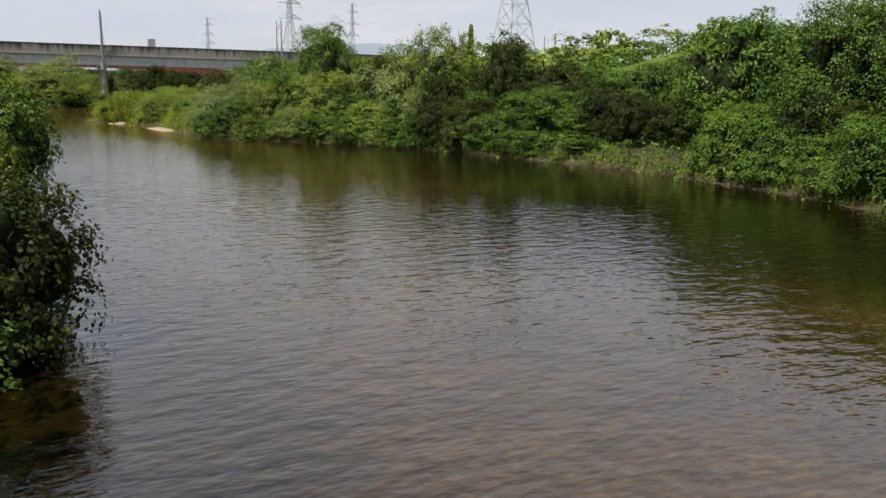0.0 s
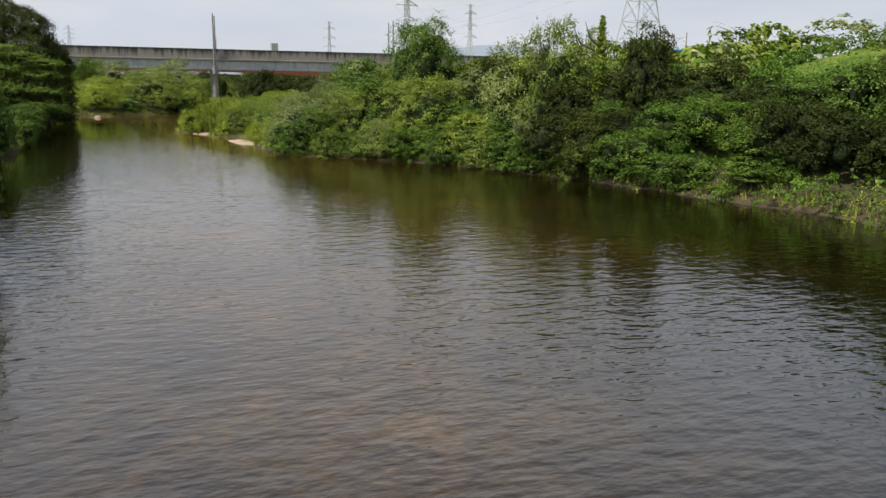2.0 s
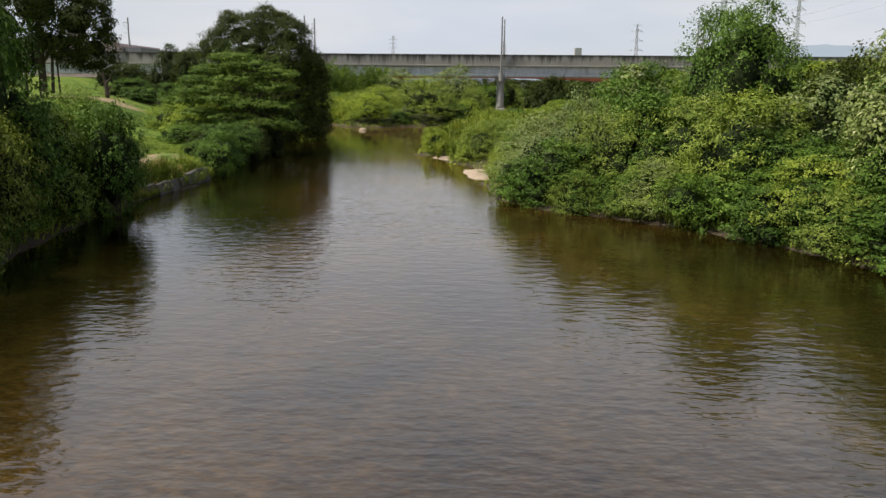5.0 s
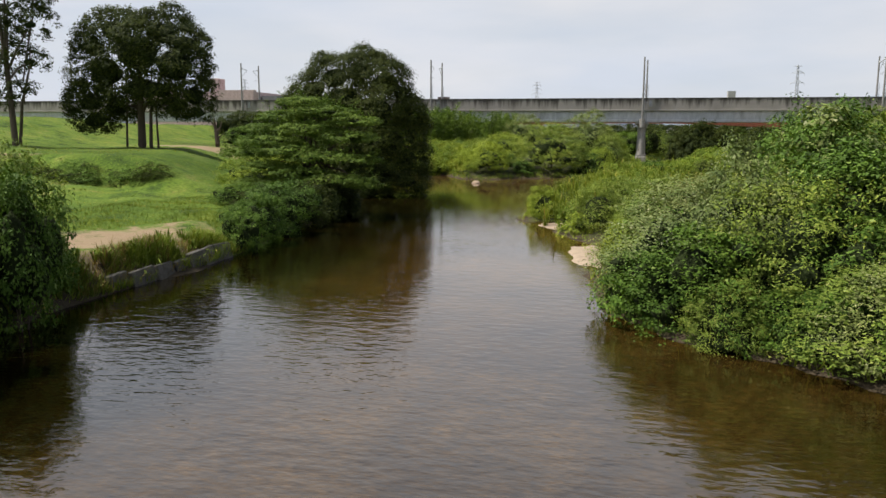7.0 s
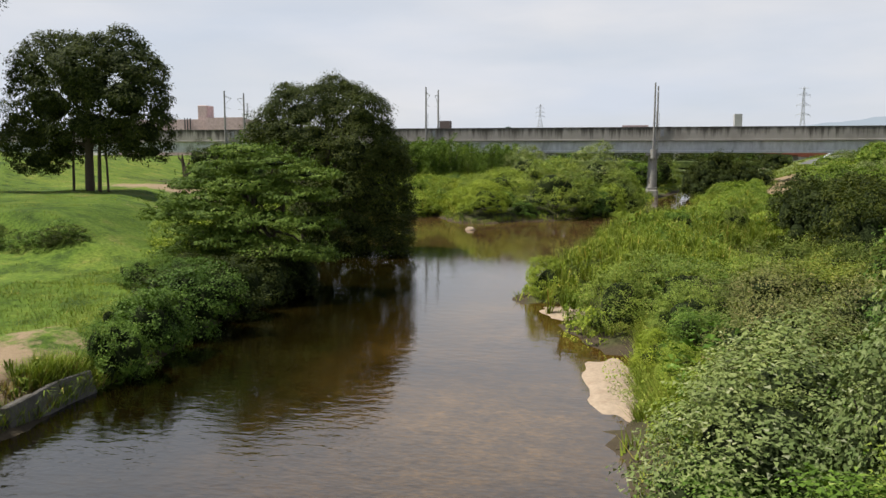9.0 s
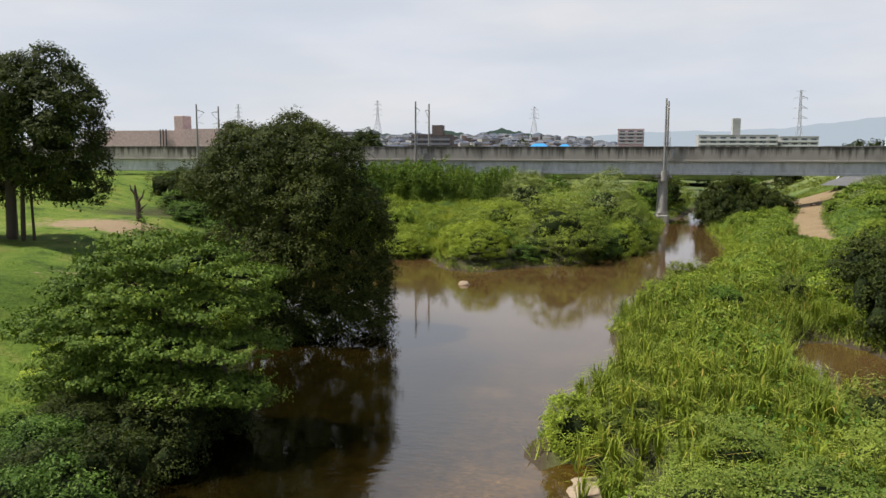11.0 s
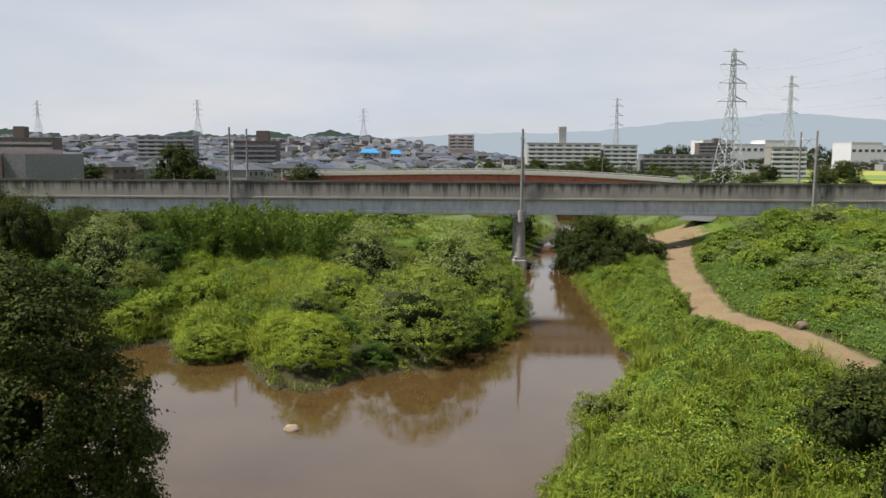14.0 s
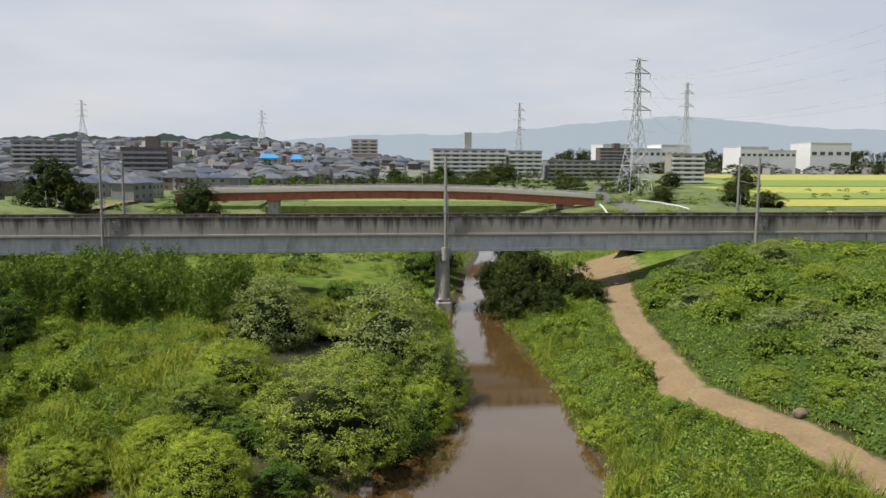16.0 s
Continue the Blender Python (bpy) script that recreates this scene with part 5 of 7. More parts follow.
# scrub and trees beyond the viaduct
# tall waterside ones, added so the channel reflects them rather than sky
for kind, x, y, r, top in (("broad", 14.0, 206.0, 3.2, 6.0), ("dark", 16.6, 213.0, 3.4, 7.0), ("willow", 18.4, 221.0, 3.4, 6.4), ("dark", 27.6, 207.0, 3.0, 6.2), ("broad", 29.6, 214.0, 3.4, 6.6), ("dark", 30.6, 224.0, 3.6, 7.0)):
    shrub(kind, x, y, r, top)
rng = random.Random(27)
for k in range(90):
    y = rng.uniform(420, 900)
    x = rng.uniform(-0.62, 0.05) * (y - 96)
    shrub(rng.choice(["dark", "broad", "dark"]), x, y, rng.uniform(2.5, 5.0), gz(x, y) + rng.uniform(4, 8.5), detail="far")
for k in range(44):
    x, y = rng.uniform(245, 650), rng.uniform(858, 884)
    shrub("dark", x, y, rng.uniform(8, 13), rng.uniform(10, 15), detail="far")
rng = random.Random(10)
for k in range(70):
    x, y = rng.uniform(-75, 75), rng.uniform(206, 262)
    if shore_distance(x, y)[0] > 2 and not 30 < x < 47:
        shrub(rng.choice(["light", "olive", "broad", "willow"]), x, y, rng.uniform(1.6, 2.8), gz(x, y) + rng.uniform(1.0, 2.4), detail="far")
rng = random.Random(21)
for k in range(46):
    x, y = rng.uniform(-78, -2), rng.uniform(203, 250)
    if shore_distance(x, y)[0] > 3:
        shrub(rng.choice(["dark", "broad", "dark", "willow"]), x, y, rng.uniform(2.0, 3.6), gz(x, y) + rng.uniform(2.0, 4.6), detail="far")
for k in range(75):
    x, y = rng.uniform(-85, 115), rng.uniform(300, 392)
    shrub(rng.choice(["dark", "olive", "broad", "light"]), x, y, rng.uniform(1.4, 3.6), gz(x, y) + rng.uniform(0.8, 2.6), detail="far")
for k in range(70):
    y = rng.uniform(415, 520)
    x = rng.uniform(-0.12, 0.2) * (y - 96) - 5
    shrub(rng.choice(["dark", "dark", "broad"]), x, y, rng.uniform(3, 6), gz(x, y) + rng.uniform(3, 8), detail="far")
for k in range(60):
    x, y = rng.uniform(380, 640), rng.uniform(960, 1000)
    shrub("dark", x, y, rng.uniform(6, 10), rng.uniform(20, 30), detail="far")
for k in range(46):
    x, y = rng.uniform(240, 370), rng.uniform(960, 1000)
    shrub("dark", x, y, rng.uniform(6, 10), rng.uniform(18, 28), detail="far")
for k in range(40):
    x, y = rng.uniform(95, 330), rng.uniform(300, 480)
    shrub(rng.choice(["dark", "olive", "broad"]), x, y, rng.uniform(1.2, 2.4), gz(x, y) + rng.uniform(0.8, 2.4), detail="far")
for x, y, r, h in ((103, 289, 4.2, 6.0), (-70, 300, 7.5, 11.5), (-32, 283, 7.0, 9.5), (-63, 297, 5, 8), (-95, 300, 5, 6), (48, 268, 4, 4), (118, 300, 5, 6), (100, 330, 5, 5), (75, 520, 8, 9), (60, 560, 9, 11), (95, 560, 10, 12), (30, 560, 8, 8), (5, 560, 8, 7), (110, 480, 5, 6), (140, 470, 5, 6), (175, 500, 7, 8), (205, 480, 9, 10)):
    shrub("dark", x, y, r, gz(x, y) + h, detail="mid")


rng = random.Random(14)
for k in range(46):
    y = rng.uniform(400, 620)
    x = rng.uniform(-0.05, 0.45) * (y - 96)
    shrub("dark", x, y, rng.uniform(4, 8), gz(x, y) + rng.uniform(4, 9), detail="far")
for k in range(40):
    y = rng.uniform(500, 900)
    x = rng.uniform(-0.6, 0.0) * (y - 96)
    shrub("dark", x, y, rng.uniform(4, 8), gz(x, y) + rng.uniform(5, 10), detail="far")


# low growth leaning over the water all along the banks
def fringe(bank, keep, kinds, seed, low=0.7, high=1.7, r0=0.8, r1=1.3, out=0.1):
    rng = random.Random(seed)
    for (ax, ay), (bx, by) in zip(bank, bank[1:]):
        ln = math.hypot(bx - ax, by - ay)
        n = max(1, int(ln / 1.15))
        for k in range(n):
            t = (k + rng.random()) / n
            x, y = ax + (bx - ax) * t, ay + (by - ay) * t
            if not keep(x, y):
                continue
            # step inland, which lies to the right of the outline's way
            e = rng.uniform(-out, 0.8)
            x, y = x + (by - ay) / ln * e, y - (bx - ax) / ln * e
            grow("bank_fringe", rng.choice(kinds), x, y, rng.uniform(r0, r1), gz(x, y) + rng.uniform(low, high), 0.5)


fringe(RIGHT_BANK, lambda x, y: 2 < y < 67, ["broad", "broad", "vinewall", "willow"], 41, 0.7, 1.8, 0.7, 1.1, 0.55)
fringe(RIGHT_BANK, lambda x, y: 80 < y < 85 or 90.5 < y < 195, ["light", "vine", "olive", "light"], 42, 0.5, 1.2, 0.5, 0.9, 0.0)
# darker leaf kinds on these two banks stand for the shaded waterline
fringe(ISLAND_BANK, lambda x, y: y < 192, ["broad", "light", "broad", "dark"], 43, 0.3, 0.8, 0.4, 0.7)
fringe(LEFT_BANK, lambda x, y: 5 < y < 62 or 74 < y < 140, ["broad", "broad", "dark"], 44, 0.4, 1.2, 0.6, 1.0)


# rough growth along the low scarp across the meadow
rng = random.Random(46)
for k in range(110):
    x = rng.uniform(-50, -20)
    y = 92 - 0.22 * (x + 30) + rng.uniform(-1.0, 0.8)
    if lumps(x, y, 0.4, 3.0) > -0.8:
        grow("bank_fringe", rng.choice(["dark", "broad", "dark"]), x, y, rng.uniform(0.6, 1.3), gz(x, y) + rng.uniform(0.45, 1.0), 0.3)


# ---- ground cover ----
def tussocks(x, y, seed):
    """Height (0 to about 1) and slope of a cover of round humps of two sizes with sharp clefts between them."""
    n = len(x)
    height, slope = np.zeros(n), np.zeros((n, 2))
    for cell, share, salt in ((3.4, 0.7, 0.0), (1.25, 0.3, 5.0)):
        gx, gy = np.floor(x / cell), np.floor(y / cell)
        best, way = np.zeros(n), np.zeros((n, 2))
        for i in (-1, 0, 1):
            for j in (-1, 0, 1):
                cx, cy = gx + i, gy + j
                h1 = np.modf(np.sin(cx * 127.1 + cy * 311.7 + seed + salt) * 43758.5)[0] % 1.0
                h2 = np.modf(np.sin(cx * 269.5 + cy * 183.3 + seed + salt) * 43758.5)[0] % 1.0
                h3 = np.modf(np.sin(cx * 419.2 + cy * 371.9 + seed + salt) * 43758.5)[0] % 1.0
                dx, dy = x / cell - cx - h1, y / cell - cy - h2
                r2 = (0.55 + 0.5 * h3) ** 2
                f = (1 - (dx * dx + dy * dy) / r2) * (0.45 + 0.55 * h3)
                up = f > best
                best = np.where(up, f, best)
                way[up] = np.stack([-2 * dx, -2 * dy], 1)[up] * ((0.45 + 0.55 * h3) / r2 / cell)[up, None]
        height += share * best
        slope += share * way
    return height, slope


def scatter(name, seed, n, inside, kind, mat, label, category, size=(0.2, 0.16), lift=0.2, mound=0.0, full=None):
    """Thousands of leaves or blades over a stretch of the bank, as one growth."""
    rng = np.random.default_rng(seed)
    (x0, x1), (y0, y1), test = inside
    x, y = rng.uniform(x0, x1, n), rng.uniform(y0, y1, n)
    ok = test(x, y)
    x, y = x[ok], y[ok]
    n = len(x)
    hump, slope = tussocks(x, y, seed)
    if full:
        # the humps flatten out towards the edges of the growth
        hump, slope = hump * full(x, y), slope * full(x, y)[:, None]
    z = ground_z(x, y) + mound * hump
    up = unit(np.concatenate([-slope * mound * 1.7, np.ones((n, 1))], 1))
    if kind == "leaf":
        pos = np.stack([x, y, z + rng.uniform(0, lift, n)], 1)
        q = leaves(rng, pos, unit(up + rng.normal(size=(n, 3)) * 0.27), size[0], size[1], 0.15)
    else:
        a = rng.uniform(0, 6.283, n)
        hgt = lift * rng.uniform(0.5, 1.2, n) * (0.55 + 0.6 * hump)
        lean = rng.uniform(0.15, 1.1, n) * hgt
        w = size[0] * rng.uniform(0.6, 1.3, n)
        ca, sa = np.cos(a), np.sin(a)
        base = np.stack([x, y, z - 0.05], 1)
        side = np.stack([-sa * w, ca * w, 0 * a], 1)
        tip = base + np.stack([ca * lean, sa * lean, hgt * rng.uniform(0.75, 1.0, n)], 1)
        q = np.stack([base - side * 0.5, tip, base + side * 0.5], 1)
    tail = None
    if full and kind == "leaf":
        # a closed sheet under the top leaves, its dark green standing for their shade
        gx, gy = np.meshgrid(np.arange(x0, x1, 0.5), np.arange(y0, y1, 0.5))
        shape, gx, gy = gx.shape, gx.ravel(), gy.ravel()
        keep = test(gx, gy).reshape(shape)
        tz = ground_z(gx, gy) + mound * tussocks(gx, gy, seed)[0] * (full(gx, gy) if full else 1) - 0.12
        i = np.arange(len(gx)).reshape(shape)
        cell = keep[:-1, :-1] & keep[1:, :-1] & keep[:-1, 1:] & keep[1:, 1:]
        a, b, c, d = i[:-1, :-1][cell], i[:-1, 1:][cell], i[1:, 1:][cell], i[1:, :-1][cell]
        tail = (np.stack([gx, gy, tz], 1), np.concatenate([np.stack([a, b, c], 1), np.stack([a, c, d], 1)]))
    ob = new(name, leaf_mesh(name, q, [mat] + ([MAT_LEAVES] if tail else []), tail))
    return tagged(ob, label, category, kind="stuff")


def tufts(name, seed, n, per, inside, mat, label, category, long=1.1, wide=0.035, mound=0.0, mound_seed=0):
    """Arching blades in tufts, three joints to a blade."""
    rng = np.random.default_rng(seed)
    (x0, x1), (y0, y1), test = inside
    x, y = rng.uniform(x0, x1, n), rng.uniform(y0, y1, n)
    ok = test(x, y)
    x, y = x[ok], y[ok]
    z = ground_z(x, y) + (mound * tussocks(x, y, mound_seed)[0] if mound else 0)
    size = long * rng.uniform(0.55, 1.2, len(x))
    k = np.repeat(np.arange(len(x)), per)
    m = len(k)
    a = rng.uniform(0, 6.283, m)
    way = np.stack([np.cos(a), np.sin(a), 0 * a], 1)
    side = np.stack([-np.sin(a), np.cos(a), 0 * a], 1) * (wide * rng.uniform(0.6, 1.3, m))[:, None]
    ln = (size[k] * rng.uniform(0.6, 1.15, m))[:, None]
    reach = rng.uniform(0.15, 0.75, m)[:, None]
    up = np.array([0, 0, 1.0])
    foot = np.stack([x[k], y[k], z[k] - 0.1], 1) + way * rng.uniform(0, 0.16, m)[:, None]
    knee = foot + ln * (way * reach * 0.35 + up * 0.62)
    tip = foot + ln * (way * reach * 1.15 + up * (0.95 - 0.75 * reach))
    q = np.concatenate([np.stack([foot - side, foot + side, knee + side * 0.8, knee - side * 0.8], 1), np.stack([knee - side * 0.8, knee + side * 0.8, tip + side * 0.1, tip - side * 0.1], 1)])
    return tagged(new(name, leaf_mesh(name, q, [mat])), label, category, kind="stuff")


def rng_keep(x, y):
    """An even random share of places, the same at every call."""
    return np.abs(np.modf(np.sin(x * 127.1 + y * 311.7) * 4375.85)[0])


scatter("shore_grass", 30, 300000, ((-24, 32), (4, 190), lambda x, y: (shore_distance(x, y) > -0.2) & (shore_distance(x, y) < 0.8) & ~((x > 6) & (y > 71) & (y < 82)) & ~((x > 4) & (y > 85) & (y < 90)) & ~((x < 0) & (y > 63) & (y < 72))), "blade", BLADE, "grass and weeds hanging over the water's edge", "grass", (0.06, 0), 0.7)
scatter("bank_leaves", 31, 90000, ((10, 30), (58, 98), lambda x, y: shore_distance(x, y) > 1.2), "leaf", LEAF_WILLOW, "weedy leafy undergrowth among the bushes", "undergrowth", (0.10, 0.05), 0.35, 0.5)
scatter("reeds", 21, 120000, ((8, 31), (92, 186), lambda x, y: (shore_distance(x, y) > 0.1) & (x < path_x(y) - 1.6) & ((y < 124) | (lumps(x, y, 0.3, 1) > 0.25))), "blade", BLADE, "tall light green reeds and grasses on the bank", "reeds", (0.05, 0), 1.25, 0.8)
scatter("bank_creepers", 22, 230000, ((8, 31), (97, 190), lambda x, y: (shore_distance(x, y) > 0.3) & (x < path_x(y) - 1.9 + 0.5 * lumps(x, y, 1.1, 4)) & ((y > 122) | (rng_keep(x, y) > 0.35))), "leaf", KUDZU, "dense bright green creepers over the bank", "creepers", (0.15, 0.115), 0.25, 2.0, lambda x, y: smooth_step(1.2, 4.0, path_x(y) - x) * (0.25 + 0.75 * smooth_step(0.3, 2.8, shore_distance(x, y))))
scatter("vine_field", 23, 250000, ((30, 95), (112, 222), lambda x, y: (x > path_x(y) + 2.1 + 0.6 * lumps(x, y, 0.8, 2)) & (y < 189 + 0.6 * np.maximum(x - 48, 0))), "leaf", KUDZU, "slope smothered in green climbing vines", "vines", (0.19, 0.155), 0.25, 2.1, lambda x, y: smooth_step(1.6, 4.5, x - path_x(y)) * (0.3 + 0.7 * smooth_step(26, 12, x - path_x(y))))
tufts("reed_tufts", 61, 1900, 30, ((7, 30), (85, 136), lambda x, y: (shore_distance(x, y) > 0.15) & (x < path_x(y) - 3.2) & ((lumps(x, y, 0.35, 3) > -0.1) | (y < 112))), REED, "arching tufts of long light green reed grass", "reeds", 1.4, 0.024, 1.4, 22)
tufts("bank_tufts", 62, 900, 20, ((8, 36), (136, 190), lambda x, y: (shore_distance(x, y) > 0.15) & (x < path_x(y) - 3.0) & (lumps(x, y, 0.5, 3) > 0.1)), REED, "tufts of long grass among the creepers", "grass", 1.2, 0.028, 1.4, 22)
tufts("revetment_tufts", 64, 110, 16, ((-6.4, -4.7), (60.5, 74.5), lambda x, y: (shore_distance(x, y) > 0.02) & (lumps(x, y, 0.9, 5) > -0.35)), REED, "tufts of weeds hanging over the broken revetment", "weeds", 0.6, 0.025, 0.35, 32)
tufts("island_tufts", 63, 700, 22, ((-26, -7), (139, 160), lambda x, y: shore_distance(x, y) > 0.1), REED, "arching bright green tufts on the island's edge", "grass", 1.2, 0.028, 1.4, 34)
scatter("island_grass", 24, 90000, ((-24, 12), (136, 186), lambda x, y: (shore_distance(x, y) > 0.2) & ((x < -7.5) | (y > 170))), "blade", BLADE, "high bright green grass on the island", "grass", (0.06, 0), 0.9, 1.3)
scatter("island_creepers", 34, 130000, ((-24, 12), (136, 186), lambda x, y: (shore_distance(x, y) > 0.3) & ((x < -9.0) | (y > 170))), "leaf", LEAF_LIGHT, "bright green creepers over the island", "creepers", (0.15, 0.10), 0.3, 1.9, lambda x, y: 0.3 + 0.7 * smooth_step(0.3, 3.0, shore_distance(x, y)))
scatter("path_edge_grass", 37, 34000, ((22, 46), (112, 200), lambda x, y: (np.abs(x - path_x(y)) > 1.7 + 0.5 * lumps(x, y, 1.3, 2)) & (np.abs(x - path_x(y)) < 3.4)), "blade", BLADE, "rough grass along the edges of the path", "grass", (0.05, 0), 0.5, 0.2)
scatter("path_edge_straw", 38, 9000, ((22, 46), (112, 200), lambda x, y: (np.abs(x - path_x(y)) > 1.3 + 0.4 * lumps(x, y, 1.3, 2)) & (np.abs(x - path_x(y)) < 2.6) & (lumps(x, y, 0.9, 6) > 0)), "blade", DRY, "dry grass along the edges of the path", "grass", (0.05, 0), 0.4)
scatter("revetment_straw", 36, 3000, ((-6.0, -4.6), (61, 74), lambda x, y: (shore_distance(x, y) > -0.2) & (lumps(x, y, 1.6, 4) > -0.1)), "blade", DRY, "dry straw hanging over the eroded bank edge", "weeds", (0.05, 0), 0.5, 0.35)
scatter("revetment_weeds", 32, 22000, ((-6.2, -4.4), (61, 74), lambda x, y: (shore_distance(x, y) > -0.15) & (lumps(x, y, 1.3, 2) > -0.2)), "blade", BLADE, "weeds over the eroded bank edge", "weeds", (0.05, 0), 0.6)
scatter("bank_grass", 25, 80000, ((-16, -2), (48, 106), lambda x, y: (shore_distance(x, y) > 0.3) & (x > -16 + 4 * lumps(x, y, 0.3, 1)) & (bare_soil(x, y) < 0.4)), "blade", REED, "rough meadow grass along the bank edge", "grass", (0.03, 0), 0.28)
scatter("meadow_tufts", 26, 110000, ((-75, -12), (60, 180), lambda x, y: (lumps(x, y, 0.5, 5) > -0.1) & (bare_soil(x, y) < 0.35)), "blade", REED, "uneven tufts of meadow grass", "grass", (0.04, 0), 0.22)
scatter("sandbar_turf", 35, 14000, ((11.2, 14.0), (72.5, 82), lambda x, y: x > 11.3 + 0.25 * lumps(x, y, 1.5, 2)), "blade", BLADE, "fresh bright grass beside the sand bar", "grass", (0.05, 0), 0.8)
scatter("sandbar_grass", 27, 13000, ((8, 18), (68, 96), lambda x, y: shore_distance(x, y) > 2.0), "blade", BLADE, "fresh green grass behind the sand bars", "grass", (0.05, 0), 0.7)
scatter("far_bank_weeds", 28, 70000, ((-60, 75), (202, 272), lambda x, y: (shore_distance(x, y) > 0.5) & (lumps(x, y, 0.2, 5) > -0.1) & (bare_soil(x, y) < 0.3)), "blade", LEAF_OLIVE, "weeds and tall grass beyond the viaduct", "weeds", (0.1, 0), 1.0)
scatter("right_bank_weeds", 29, 60000, ((12, 62), (6, 118), lambda x, y: shore_distance(x, y) > 0.3), "leaf", VINE_DARK, "creepers between the bank shrubs", "creepers", (0.22, 0.17), 0.5, 1.5)


BAMBOO = foliage("bamboo_leaves", [(0.0, (0.045, 0.088, 0.02)), (0.6, (0.112, 0.188, 0.042)), (1.0, (0.19, 0.27, 0.08))])


# bamboo thicket under the viaduct
def bamboo(x, y, h, seed):
    rng = np.random.default_rng(seed)
    root = new("bamboo_clump")
    z = gz(x, y)
    root.location = (x, y, z)
    pos, nor = [], []
    for k in range(12):
        a, e = rng.uniform(0, 6.28), rng.uniform(0, 1.3)
        bx, by = e * math.cos(a), e * math.sin(a)
        hh = h * rng.uniform(0.7, 1.0)
        lx, ly = rng.normal(0.1, 0.16) * hh, rng.normal(-0.08, 0.16) * hh
        pts = [(bx, by, -0.2), (bx + lx * 0.15, by + ly * 0.15, hh * 0.5), (bx + lx * 0.55, by + ly * 0.55, hh * 0.85), (bx + lx, by + ly, hh * 0.97)]
        part("culm", add_limb(bmesh.new(), pts, [0.035, 0.03, 0.02, 0.008], 4), BARK, root)
        m = 260
        t = rng.uniform(0.15, 1, m)
        zz = hh * t
        sp = 0.16 + 0.42 * (1 - t)
        px_ = bx + lx * t ** 2 + rng.normal(0, 1, m) * sp
        py_ = by + ly * t ** 2 + rng.normal(0, 1, m) * sp
        pos.append(np.stack([px_, py_, zz], 1))
    pos = np.concatenate(pos)
    nor = unit(np.array([0, 0, 0.6]) + rng.normal(size=(len(pos), 3)) * 0.6)
    ob = new("leaves", leaf_mesh("leaves", leaves(rng, pos, nor, 0.34, 0.09, 0.6), [BAMBOO]))
    ob.parent = root
    return tagged(root, "feathery green bamboo clump below the viaduct", "bamboo", "bamboo thicket")


first = bamboo(-27.0, 176.0, 6.2, 1)
second = bamboo(-24.5, 173.5, 5.8, 2)
rng = random.Random(12)
for k in range(58):
    x, y = rng.uniform(-31, -6.5), rng.uniform(169, 185)
    copy_thing(rng.choice([first, second]), pose(x, y, gz(x, y), 0, 0, rng.uniform(0, 360)) @ Matrix.Scale(rng.uniform(0.7, 1.25), 4))


# the dirt path
def path_mesh():
    bm = bmesh.new()
    rows = []
    for y in np.arange(120, 214, 1.5):
        c = float(path_x(y))
        w = 1.3 + 0.25 * math.sin(y * 0.7) + 0.15 * math.sin(y * 1.9)
        if y > 186:
            w += 0.12 * (y - 186)
        rows.append([bm.verts.new((c + w * k, y, gz(c + w * k, y) + 0.07 - 0.05 * abs(k))) for k in (-1, -0.5, 0, 0.5, 1)])
    for s, t in zip(rows, rows[1:]):
        for k in range(4):
            bm.faces.new((s[k], s[k + 1], t[k + 1], t[k]))
    return tagged(part("path", bm, SOIL, smooth=True), "trodden pale brown dirt path", "path", kind="structure")


path_mesh()


def sand_bar(x, y, rx, ry, h, turn):
    bm = bmesh.new()
    bmesh.ops.create_icosphere(bm, subdivisions=4, radius=1.0)
    for v in bm.verts:
        a = math.atan2(v.co.y, v.co.x)
        k = 1 + 0.07 * math.sin(2 * a + x) + 0.05 * math.sin(5 * a + y) + 0.03 * math.sin(11 * a)
        q = math.hypot(v.co.x, v.co.y)
        top = (1 - q * q) ** 1.0 * h - 0.12 + 0.06 * noise.noise(v.co * 3)
        v.co = Vector((v.co.x * rx * k * 1.15, v.co.y * ry * k * 1.15, top if v.co.z >= 0 else -0.3))
    ob = part("sandbar", bm, SAND, smooth=True)
    ob.matrix_basis = pose(x, y, 0.03, 0, 0, turn)
    return tagged(ob, "pale rounded sand bar at the water's edge", "sandbar", "sand bars")


sand_bar(10.7, 76.3, 1.2, 3.6, 0.22, 6)
sand_bar(8.4, 87.6, 1.3, 2.1, 0.22, 18)


def boulder(x, y, z, s, mat, label, name="boulder"):
    bm = bmesh.new()
    bmesh.ops.create_icosphere(bm, subdivisions=3, radius=1.0)
    for v in bm.verts:
        v.co *= 1 + 0.25 * noise.noise(v.co * 1.3 + Vector((x, y, 0)))
        v.co = Vector((v.co.x * s[0], v.co.y * s[1], v.co.z * s[2]))
    ob = part(name, bm, mat, smooth=True)
    ob.location = (x, y, z)
    return tagged(ob, label, "rock")


boulder(-4.05, 126.7, 0.02, (0.5, 0.36, 0.28), SAND, "pale rock standing out of the brown water")
boulder(32.4, 142.4, gz(32.4, 142.4) + 0.25, (0.5, 0.42, 0.36), STONE, "brown boulder beside the dirt path")
boulder(37.2, 192.0, gz(37.2, 192) + 0.2, (0.6, 0.42, 0.28), STONE, "low brown boulder on the dirt path")


